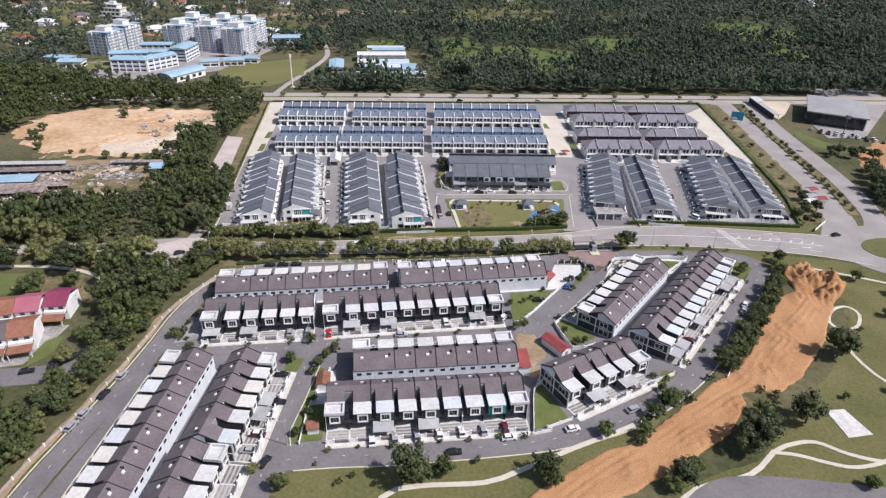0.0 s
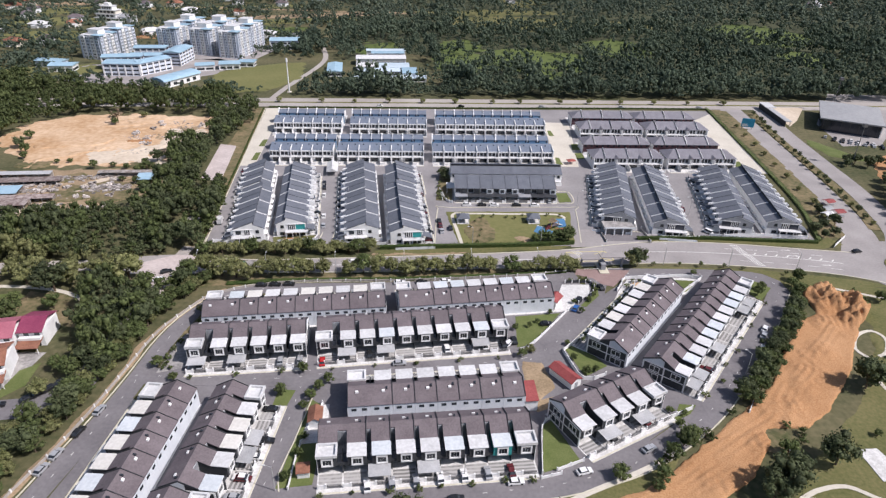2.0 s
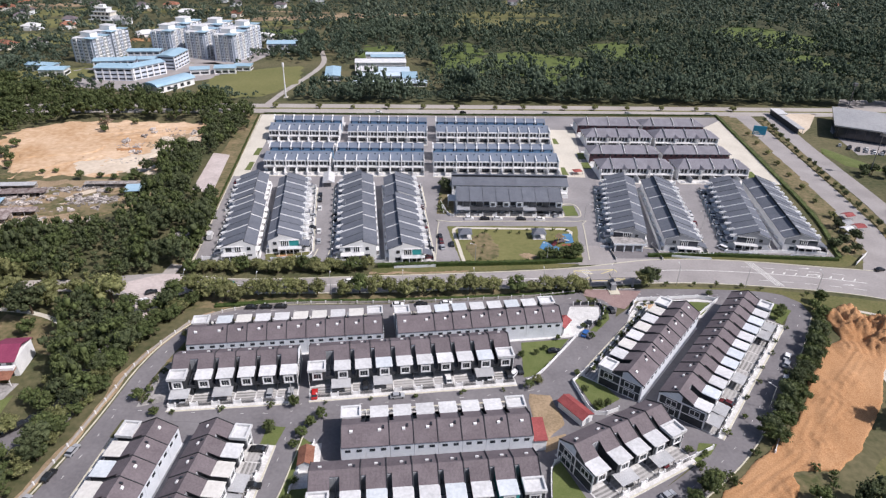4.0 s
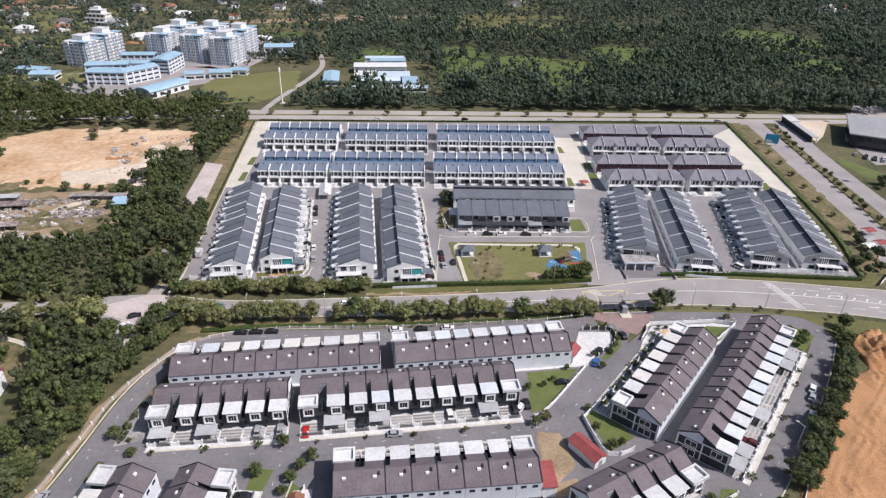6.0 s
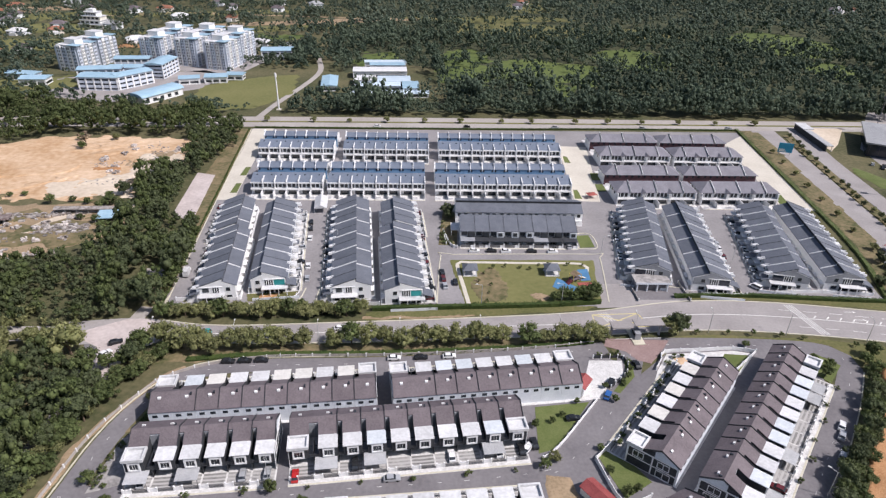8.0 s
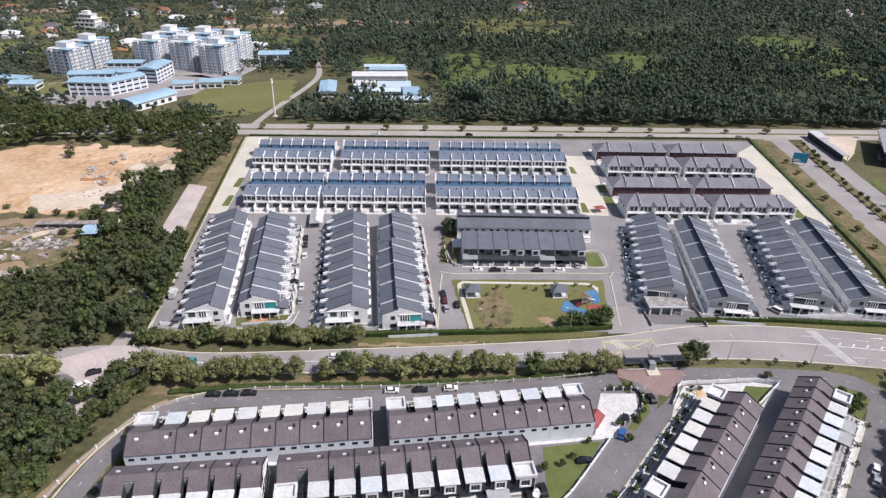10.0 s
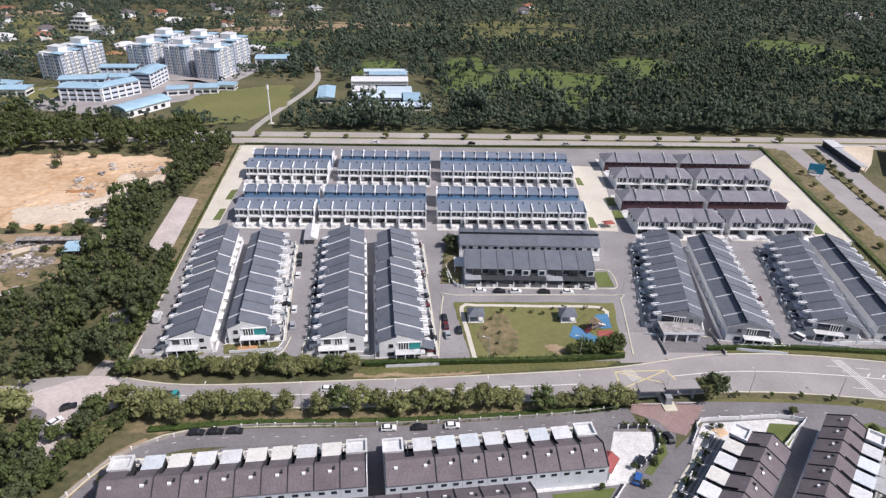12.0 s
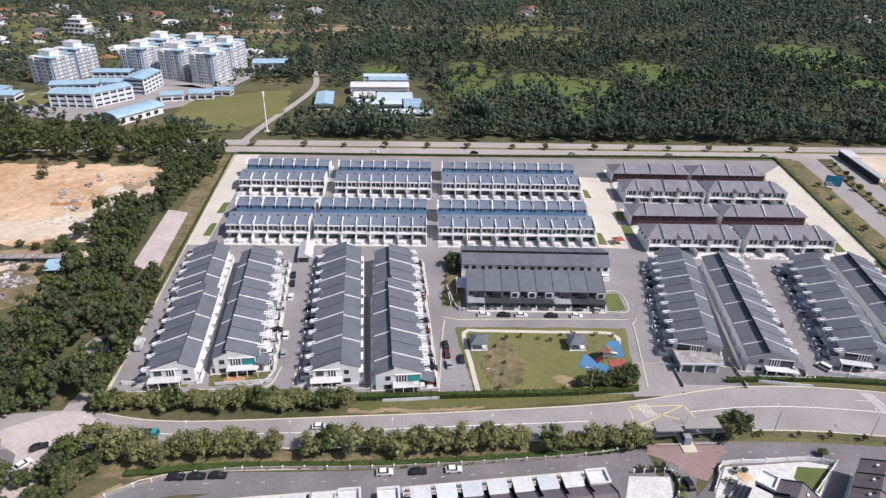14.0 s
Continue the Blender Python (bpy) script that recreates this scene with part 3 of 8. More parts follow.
for i, f in ((62, 0.88), (62, 0.64), (64, 0.36)):  # lane arrows
    c = UPPER[i] * f + LOWER[i] * (1 - f)
    g.add([(c.x - 2, c.y - 0.15, 0.115), (c.x + 1, c.y - 0.15, 0.115), (c.x + 1, c.y - 0.6, 0.115), (c.x + 2.2, c.y, 0.115), (c.x + 1, c.y + 0.6, 0.115), (c.x + 1, c.y + 0.15, 0.115), (c.x - 2, c.y + 0.15, 0.115)], [[0, 1, 2, 3, 4, 5, 6]])
for i, f0, f1 in ((41, 0.52, 0.9), (57, 0.05, 0.95)):  # rumble bars across the lanes
    for k in range(4):
        a, b = UPPER[i] * f1 + LOWER[i] * (1 - f1), UPPER[i] * f0 + LOWER[i] * (1 - f0)
        d = (UPPER[i + 1] - UPPER[i]).normalized() * (0.9 * k)
        strip(g, [a + d, b + d], [a + d + Vector((0.3, 0)), b + d + Vector((0.3, 0))], 0.09, 0.115)
structure("road_marking", g, "mark_white", "white lane lines, arrows and hatching on the main road", "road marking")
g = Geo()
BOX = [Vector((46.8, 249.4)), Vector((63.3, 251.4)), Vector((66.2, 243.8)), Vector((47.5, 241.5))]
for a, b in ((0, 1), (1, 2), (2, 3), (3, 0), (0, 2), (1, 3)):
    strip(g, offset([BOX[a], BOX[b]], 0.17), offset([BOX[a], BOX[b]], -0.17), 0.09, 0.12)
structure("road_marking", g, "mark_yellow", "yellow box junction painted before the gate", "road marking")

slab("estate_road", [(-94, 100.9), (-90.7, 155.6), (-89.8, 183.2), (-83.4, 203.6), (-61.7, 211.6), (-19.1, 215.6), (24.7, 222.4), (46.3, 227.6), (56, 217), (71.5, 232.7), (107.8, 232.8), (115.5, 221), (93, 183.4), (77.7, 162.6), (48.3, 138.2), (18.2, 128.5), (-39, 120.6), (-45.7, 99.4)], "asphalt_dark", "grey asphalt lanes between the brown roofed terraces", 0.035, "road")
STREETS = {
    "bottom": ([(-49.5, 115.4), (-40.1, 117.6), (-28.7, 119.2), (-13.3, 120.7), (17.2, 125.6), (32.3, 129), (50.2, 136.2), (66, 147.4), (80.6, 161.5), (97.8, 184.2), (114.7, 207.7), (125.4, 225.3), (122, 233.5), (105.9, 235.2), (82, 234.5), (59.9, 233.2)], 7.6),
    "left": ([(-105.2, 53), (-103, 102.2), (-100.8, 120.8), (-97.2, 144.9), (-95.6, 161.7), (-94.4, 181.5), (-90.7, 196.1), (-83.8, 207.6), (-74.9, 212.5), (-60.6, 214.7), (-19, 218.5), (24.8, 225.3), (48.3, 230.6)], 6.4),
    "cross": ([(-44.2, 168.5), (-45.4, 160.7), (-46.1, 128), (-47.7, 103.5), (-48.8, 51.7)], 8.2),
    "middle": ([(-97.2, 162.8), (-55.6, 163.6), (-34, 168.1), (0.5, 173.1), (22.5, 177.6), (29.5, 181.2)], 7.4),
    "inner": ([(57, 234.3), (53.1, 219.1), (41.3, 195.4), (29.5, 181.2), (24.5, 176.5)], 8.0),
}
gm = Geo()
for name, (pts, w) in STREETS.items():
    k = list(STREETS).index(name)
    structure("street_road", ribbon(Geo(), pts, w, 0.0, 0.06 + 0.008 * k), "asphalt_dark", "dark grey asphalt estate street with dashed markings", "road")
    dashes(gm, pts, 0.09, 0.06, 0.12, 1, 6)
structure("road_marking", gm, "mark_white", "dashed white centre lines of the estate streets", "road marking")
g = Geo()
b = STREETS["bottom"][0]
ribbon(g, b[1:12], 0.35, 0, 0.2, -4.0)
ribbon(g, STREETS["left"][0][:11], 0.35, 0, 0.2, 3.8)
ribbon(g, [(-42.1, 122), (-43.5, 127.9), (-42.3, 137.8), (-40.9, 155.6)], 0.35, 0, 0.2)
structure("kerb", g, "kerb", "pale kerbs of the estate streets", "kerb")
g = Geo()
ribbon(g, [(-23.1, 90.4), (-15.6, 106.5), (-7.3, 110.3), (10, 112.3), (19.1, 116.5), (35.3, 125.4), (47.3, 131.4), (62.1, 139.7)], 1.5, 0, 0.17)
structure("footpath", g, "concrete", "pale concrete footpath winding through the grass", "path")
g = Geo()
ribbon(g, [(143.6, 229.1), (171.7, 218.3), (190.4, 208.1)], 1.4, 0, 0.1)
ribbon(g, [(137.8, 184), (135.8, 189.4), (140.4, 196.9), (146.9, 200), (149.4, 195.6), (145.3, 188), (141.6, 185.7)], 1.2, 0, 0.12, step=1.5)
ribbon(g, [(136.9, 184.5), (134.7, 175.8), (134.9, 166.1), (138.4, 156.2), (147.1, 146.1)], 1.2, 0, 0.1)
ribbon(g, [(88.7, 125.8), (93.5, 128.8), (102.3, 130.7), (110.1, 126.5), (120.8, 124.1), (136.1, 125)], 1.3, 0, 0.12, step=2)
ribbon(g, [(89.2, 126.3), (95.5, 125.6), (102.4, 123.3), (109.2, 122.1), (118.8, 124.7), (126.4, 130.3), (135.8, 142.6)], 1.2, 0, 0.1, step=2)
ribbon(g, [(56.2, 106.1), (64.1, 112.9), (79.9, 118.3), (89.7, 126.8)], 1.4, 0, 0.11)
structure("footpath", g, "concrete", "pale looping footpaths of the park", "path").location.z = 0.06
structure("park_road", ribbon(Geo(), [(54.2, 96.2), (66.1, 109.8), (79.9, 114.3), (113.2, 112.1), (155.5, 108.6)], 7.0, 0, 0.22), "asphalt_dark", "grey access road at the edge of the park", "road")
slab("park_slab", [(111.8, 143.6), (117.6, 144.3), (120.6, 134.4), (112.9, 132.8)], "paving", "bare white concrete slab in the park", 0.2)

FAR = [(-437.7, 419.4), (-135.9, 452.7), (199.8, 479), (365.9, 492.8), (712.1, 524.5)]
g = Geo()
ribbon(g, FAR, 9.0, 0, 0.1, 5.8, 20)
ribbon(g, FAR, 9.0, 0, 0.1, -5.8, 20)
structure("far_road", g, "beige_road", "sun bleached dual carriageway beyond the estate", "road")
structure("median_strip", ribbon(Geo(), FAR, 2.4, 0, 0.2, 0, 20), "olive", "dry grass median of the far road", "median")
g = Geo()
ribbon(g, [(174.6, 251.8), (185, 275.2), (190.2, 317.6), (192.9, 368.1), (195.3, 424.4), (197.4, 470.9)], 15.5, 0, 0.08, 2.5)
ribbon(g, [(192.7, 260.1), (202.1, 280.6), (208.4, 322.6), (210, 371.1), (212, 421.2), (218, 473.9)], 11.0, 0, 0.08)
structure("avenue", g, "asphalt", "grey tree lined avenue in two carriageways", "road")
g = Geo()
ribbon(g, [(193.1, 280.2), (198.9, 312.5), (201.3, 367.4), (203.8, 415.9), (206.4, 459.9)], 5.0, 0, 0.22)
structure("median_strip", g, "weedy", "dry planted median of the avenue", "median")
slab("roundabout_road", ellipse(192.2, 245.3, 27, 24, n=36), "asphalt", "grey asphalt ring of the roundabout", 0.1, "road")
slab("roundabout_island", ellipse(194.9, 246.1, 16, 11, n=30), "grass", "round grass island of the roundabout", 0.28, "island")
structure("avenue", ribbon(Geo(), [(212.3, 240.6), (279.9, 226.1)], 14, 0, 0.07), "asphalt", "grey road leaving the roundabout", "road")
structure("side_road", ribbon(Geo(), [(-459.9, 210.7), (-230.4, 216.9), (-154.8, 224.7), (-119, 227.1)], 8, 0, 0.085), "beige_road", "sun bleached road under the trees", "road")
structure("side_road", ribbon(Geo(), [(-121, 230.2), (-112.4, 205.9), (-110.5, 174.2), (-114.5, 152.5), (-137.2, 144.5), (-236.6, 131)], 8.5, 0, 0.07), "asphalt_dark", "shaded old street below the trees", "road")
structure("side_road", ribbon(Geo(), [(-112, 230), (-111.4, 240), (-109.6, 252)], 5, 0, 0.075), "beige_road", "dusty lane into the trees", "road")
structure("dirt_track", ribbon(Geo(), [(-135.7, 458.7), (-132.3, 492.9), (-121, 580.1), (-133.1, 639.9)], 4.5, 0, 0.07), "beige_road", "dusty track past the playing field", "track")
structure("dirt_track", ribbon(Geo(), [(-212.8, 260.8), (-194.9, 275.8), (-180.5, 308.6), (-150.5, 324.3)], 4.5, 0, 0.2), "pale", "pale track through the scrap yard", "track")
structure("dirt_track", ribbon(Geo(), [(-516.6, 760), (-440, 800), (-370, 834), (-256, 852), (-128.7, 850)], 7, 0, 0.07), "dry", "bare earth track between the far houses", "track")
slab("brick_forecourt", [(49.2, 235.7), (70.5, 236.1), (67, 230.8), (64.6, 227.4), (61.4, 223.3), (57.3, 224.8), (54.5, 228.9), (47.8, 231.5)], "brick", "red brick paving of the gate forecourt", 0.12)
slab("entrance_apron", [(52.5, 270.5), (64.5, 271.5), (64.6, 262), (64.4, 255.6), (49.6, 254), (49.6, 260.5)], "asphalt", "grey asphalt apron at the estate entrance", 0.115)

slab("street_edge", [(-100.1, 92.8), (-94.6, 92.6), (-92.6, 152.7), (-93.6, 152.7), (-97.2, 120.7)], "asphalt_dark", "grey asphalt edge of the street before the yards", 0.05, "road")
slab("side_yard", [(62.4, 219.6), (67.6, 228.4), (90.4, 231.8), (97, 230.6), (88.4, 219.6), (73.4, 219.1), (65.7, 213.7), (59, 204), (57, 207)], "paving", "pale concrete yards beside the gate", 0.1)
slab("side_yard", [(-91.1, 164), (-82.9, 167.5), (-85.7, 183.6), (-90.5, 182.3)], "stained", "grey paved yard beside the end house", 0.12)
slab("side_yard", [(-90.9, 184.3), (-85.2, 185), (-82.6, 203.6), (-87.6, 201.4)], "weedy", "weedy strip beside the end terrace", 0.1)
# left junction apron
slab("junction", [(-129, 226), (-123.5, 230), (-114.2, 236), (-107, 236.6), (-98, 230), (-99, 224), (-105, 219), (-106, 208), (-107.5, 196), (-113.5, 196), (-113, 211), (-117, 220)], "junction", "sun bleached pinkish concrete junction", 0.1, "road")
structure("car_yard", Geo().prism([(238, 396), (264, 400), (318, 470), (340, 520), (290, 520), (243, 440)], 0, 0.07, "z"), "asphalt", "pale paved yard of the car dealer", "pavement")
patch("verge", [(162.3, 271), (176, 270.2), (184.8, 317.9), (187.1, 368.5), (190, 424.8), (191.5, 465.6), (180.1, 466.7), (176.8, 389.6), (172.4, 309.7)], "weedy", "dry olive verge between the hedge and the avenue", cell=2.0, fray=0.5, z=0.06)
slab("white_lot", [(221.3, 476.9), (251.8, 478.7), (232.7, 446.4), (222, 433)], "pale", "bare white gravel lot", 0.12)
patch("verge", [(220.2, 407.6), (225.7, 400.2), (240.6, 373), (235.5, 370), (221.3, 377.2), (217.1, 397.5)], "lawn", "grass island beside the car yard", cell=2.0, fray=0.8, z=0.15)


# ---- terraced houses ----
def brown_house(W, mirror=False, rim=False, canopy=False, end=False, tint=0):
    """A two-storey terrace house: brown gable, white flat-roofed bay, dark recess, open yard in front."""
    s, h = (-1 if mirror else 1), W / 2
    root = thing("terrace_house", "two storey terrace house with brown tiled roof and white box bay", "house", "brown roofed terrace houses")
    bx0, bx1 = -h + 1.4, h - 0.04
    bc = (bx0 + bx1) / 2
    part("wall", Geo().prism([(4.6, 0), (13.9, 0), (13.9, 6.1), (8.8, 8.7), (7.4, 7.85), (7.4, 3.1), (4.6, 3.1)], -h + 0.03, h - 0.03), "pale_wall", root)
    part("front_wall", Geo().box(-h + 0.03, h - 0.03, 4.2, 4.58, 0, 3.05), "charcoal", root, "charcoal painted porch wall")
    part("recess", Geo().box(s * (-h + 0.04), s * (bx0 - 0.02), 4.3, 7.38, 3.02, 3.14).box(s * (-h + 0.04), s * (bx0 - 0.02), 7.26, 7.39, 3.1, 7.75).box(s * (-h + 0.16), s * bx0, 0.64, 4.18, 2.75, 2.98), "grey", root, "grey painted upper recess and balcony floor beside the bay")
    part("bay", Geo().prism([(0.15, 2.95), (4.2, 2.95), (4.2, 3.12), (7.38, 3.12), (7.38, 7.9), (4.2, 6.3), (0.15, 6.4)], s * bx0, s * bx1), "teal" if tint == 3 else "charcoal", root, "teal painted box bay over the porch" if tint == 3 else "charcoal box bay over the porch")
    g = Geo().box(s * -h, s * (-h + 0.16), 0.5, 4.18, 0, 5.0).box(s * (-h + 0.16), s * bx0, 0.5, 0.62, 2.98, 3.9)
    part("balcony", g, "charcoal", root, "charcoal balcony frame beside the bay")
    g = Geo()
    if rim:
        x0, x1 = sorted((s * (bx0 - 0.25), s * (bx1 + 0.35)))
        g.box(x0, x1, -0.35, 4.2, 6.42, 6.6)
        for a in ((x0, x1, -0.35, 0.15), (x0, x1, 3.7, 4.2), (x0, x0 + 0.5, 0.15, 3.7), (x1 - 0.5, x1, 0.15, 3.7)):
            g.box(*a, 6.6, 7.3)
    else:
        g.prism([(-0.3, 6.42), (4.3, 6.5), (4.3, 6.75), (-0.3, 6.62)], s * (bx0 - 0.15), s * (bx1 + 0.02))
    part("flat_roof", g, ("whiteroof", "beigeroof", "blueroof", "blueroof")[tint], root, "pale flat roof of the bay")
    g = Geo()
    g.prism([(4.0, 6.62), (8.8, 9.02), (8.8, 8.8), (4.0, 6.4)], s * (bx0 - 0.2), s * h)
    g.prism([(7.3, 8.27), (8.8, 9.02), (8.8, 8.8), (7.3, 8.05)], s * (bx0 - 0.2), s * -h)
    g.prism([(8.8, 9.02), (14.1, 6.26), (14.1, 6.08), (8.8, 8.8)], -h, h)
    part("roof", g, "roof_brown", root)
    part("party_ridge", Geo().prism([(4.0, 6.45), (8.8, 8.95), (14.08, 6.2), (14.08, 6.55), (8.8, 9.34), (4.0, 6.92)], s * (h - 0.12), s * (h + 0.02)), "charcoal", root, "dark ridge of flashing between two roofs")
    g = Geo().ring(s * bc, 4.62, 2.95, 2.75, 0.4, -0.18, 0.13)
    g.box(s * bc - 0.33, s * bc - 0.29, -0.02, 0.06, 3.66, 5.6).box(s * bc + 0.29, s * bc + 0.33, -0.02, 0.06, 3.66, 5.6)
    f = part("window_frame", g, "white", root, "proud white square window frame")
    part("pane", Geo().box(s * bc - 1.06, s * bc + 1.06, 0.07, 0.13, 3.66, 5.58), "glass", f)
    for wx in (-1.45, 1.45):
        part("back_window", Geo().box(wx - 0.7, wx + 0.7, 13.86, 13.95, 4.3, 5.2), "glass", root)
    part("roof_vent", Geo().prism([(10.3, 7.9), (10.8, 7.9), (10.8, 8.45), (10.3, 8.62)], s * 0.1, s * 0.95), "white", root, "small white roof vent")
    if not rim:
        part("skylight", Geo().box(s * 1.3, s * 1.75, 9.4, 10.2, 8.25, 8.86), "glass", root, "small dark roof light")
    if canopy:
        part("canopy", Geo().prism([(-3.7, 2.72), (0.3, 2.92), (0.3, 3.0), (-3.7, 2.8)], -h + 0.25, h - 0.25), "sheet", root, "grey metal porch canopy")
        for x in (-h + 0.4, h - 0.4):
            part("canopy_post", Geo().box(x - 0.07, x + 0.07, -3.6, -3.46, 0, 2.73), "metal", root)
    g = Geo().box(-h + 0.02, -h + 0.42, -4.3, -3.9, 0, 1.7).box(-h + 0.4, -h + 2.0, -4.2, -4.0, 0, 1.3).box(-h + 1.95, -h + 2.35, -4.3, -3.9, 0, 1.7)
    part("gate_wall", g, "white", root, "low white wall with gate pillars")
    g = Geo()
    for k in range(9):
        x = -h + 2.6 + k * (W - 3.2) / 8
        g.box(x - 0.05, x + 0.05, -4.14, -4.08, 0.1, 1.35)
    g.box(-h + 2.36, h - 0.3, -4.15, -4.07, 0.7, 0.95).box(-h + 2.36, h - 0.3, -4.15, -4.07, 1.25, 1.36).box(-h + 2.36, h - 0.3, -4.15, -4.07, 0.1, 0.3)
    part("gate", g, "metal", root, "grey slatted metal gate")
    part("driveway", Geo().box(-h + 0.25, h - 0.25, -3.8, 0.4, 0.1, 0.18), "drive", root, "grey and white tiled driveway")
    if end:
        x0, x1 = sorted((s * (h - 0.02), s * (h + 0.1)))
        g = Geo().box(x0, x1, 0.15, 13.9, 5.75, 6.15).box(x0, x1, 0.15, 0.6, 0, 5.75).box(x0, x1, 6.9, 7.3, 0, 5.75).box(x0, x1, 13.4, 13.9, 0, 5.75).box(x0, x1, 0.6, 6.9, 2.8, 3.1).box(x0, x1, 7.3, 13.4, 2.8, 3.1)
        part("gable_frame", g, "white", root, "white frame bands on the end wall")
        xp = sorted((s * (h - 0.02), s * (h + 0.05)))
        part("gable_panel", Geo().box(*xp, 0.6, 13.4, 0.05, 5.74), "charcoal", root, "charcoal panel on the end wall")
        for y0, y1, z0, z1 in ((2.0, 4.6, 3.6, 5.2), (8.6, 11.4, 3.6, 5.2), (8.6, 12.0, 0.4, 2.3)):
            w = part("gable_window", Geo().box(x0, x1 - 0.04 if s > 0 else x1, y0, y1, z0, z1), "glass", root)
            f = Geo()
            for a in ((y0 - 0.2, y1 + 0.2, z1, z1 + 0.2), (y0 - 0.2, y1 + 0.2, z0 - 0.2, z0), (y0 - 0.2, y0, z0, z1), (y1, y1 + 0.2, z0, z1), ((y0 + y1) / 2 - 0.08, (y0 + y1) / 2 + 0.08, z0, z1)):
                f.box(s * (h + 0.02), s * (h + 0.14), *a)
            part("window_frame", f, "white", w, "white window frame")
    return root


def dark_house(W, mirror=False, divider=False, end=0, shade=False, canopy=0, front=True, eave=14.4):
    """A two-storey terrace house with a stepped slate roof; the long slope is over the street front."""
    s, h = (-1 if mirror else 1), W / 2
    root = thing("terrace_house", "two storey terrace house with stepped slate grey roof and white fins", "house", "slate roofed terrace houses")
    part("wall", Geo().prism([(0.2, 0), (eave - 0.6, 0), (eave - 0.6, 5.95), (8.35, 7.85), (8.3, 8.9), (0.2, 6.1)], -h + 0.02, h - 0.02), "white", root)
    g = Geo().prism([(-0.75, 5.95), (8.75, 9.25), (8.75, 9.05), (-0.75, 5.75)], -h, h)
    g.prism([(8.4, 8.15), (eave, 6.05), (eave, 5.85), (8.4, 7.95)], -h, h)
    part("roof", g, "roof_dark", root)
    # charcoal puts the shade on this pale step wall into its colour
    part("clerestory", Geo().box(-h, h, 8.42, 8.6, 7.9, 9.02), "charcoal", root, "upright step between the roof slopes, its shade painted dark")
    if divider:
        g = Geo().prism([(-0.6, 5.7), (8.8, 9.0), (8.8, 9.6), (-0.6, 6.34)], s * (h - 0.13), s * (h + 0.13))
        g.prism([(8.78, 7.8), (eave - 0.2, 5.95), (eave - 0.2, 6.42), (8.78, 8.4)], s * (h - 0.13), s * (h + 0.13))
        part("parapet", g, "white", root, "white parapet on the party wall")
    else:
        part("roof_seam", Geo().prism([(-0.7, 5.96), (8.7, 9.2), (8.7, 9.36), (-0.7, 6.1)], s * (h - 0.05), s * (h + 0.05)), "charcoal", root, "dark seam between two roofs")
    if front:
        for k in range(0 if shade == "dark" else 2):
            x = s * (h - 0.25 - 1.1 * k)
            part("fin", Geo().prism([(-2.1 - 0.4 * k, 5.3 - 0.4 * k), (0.2, 5.3 - 0.4 * k), (0.2, 6.3), (-0.9, 6.12), (-2.1 - 0.4 * k, 6.1 - 0.4 * k)], x - 0.24, x + 0.24), "white", root, "white fin under the eaves")
        part("bay_wall", Geo().box(s * 0.1, s * (h - 0.1), -0.9, 0.22, 3.2, 5.6), "charcoal" if shade == "dark" and canopy != 2 else "pale_wall", root)
        part("bay_window", Geo().box(s * 0.6, s * (h - 0.7), -0.98, -0.88, 3.7, 5.3), "glass", root)
        part("front_window", Geo().box(s * (-h + 0.5), s * -0.2, 0.1, 0.22, 3.5, 5.4), "glass", root)
        dark = shade == "dark"
        g = Geo().prism([(-4.0, 2.85), (0.2, 3.05), (0.2, 3.25), (-4.0, 3.05)], -h + 0.05, h - 0.05) if dark else Geo().prism([(-2.9, 2.95), (0.2, 3.05), (0.2, 3.25), (-2.9, 3.15)], -h + (0.15 if canopy == 1 else 1.2), h - 0.9)
        part("porch_roof", g, ("charcoal", "grey", "charcoal")[canopy] if dark else ("roof_dark", "sheet", "whiteroof")[canopy], root, "flat porch roof over the car space")
        g = Geo().box(h - 0.1, h, -4.2, 0.2, 0, 1.7).box(h - 0.45, h, -4.55, -4.1, 0, 1.9).box(h - 1.9, h - 0.4, -4.45, -4.25, 0, 1.3).box(h - 0.14, h, -2.6, 0.2, 1.7, 2.9)
        part("yard_wall", g, "white", root, "white yard wall and gate pillar")
        part("gate", Geo().box(-h + 0.1, h - 1.95, -4.4, -4.32, 0.15, 1.4), "metal", root, "dark metal gate")
    else:
        part("porch_roof", Geo().box(-h + 0.15, h - 0.15, -4.6, 0.2, 3.0, 3.2), "grey", root)
        for x in (-2.2, 0.6):
            part("back_window", Geo().box(x, x + 1.5, eave - 0.62, eave - 0.54, 3.7, 5.2), "glass", root)
    part("back_wall", Geo().box(-h, h, eave + 0.6, eave + 0.75, 0, 1.7).box(-h + 0.3, h - 2.2, eave - 0.6, eave + 0.58, 2.3, 2.42).box(h - 0.1, h, eave - 0.6, eave + 0.6, 0, 1.7), "white", root, "white back yard wall with a small slab roof")
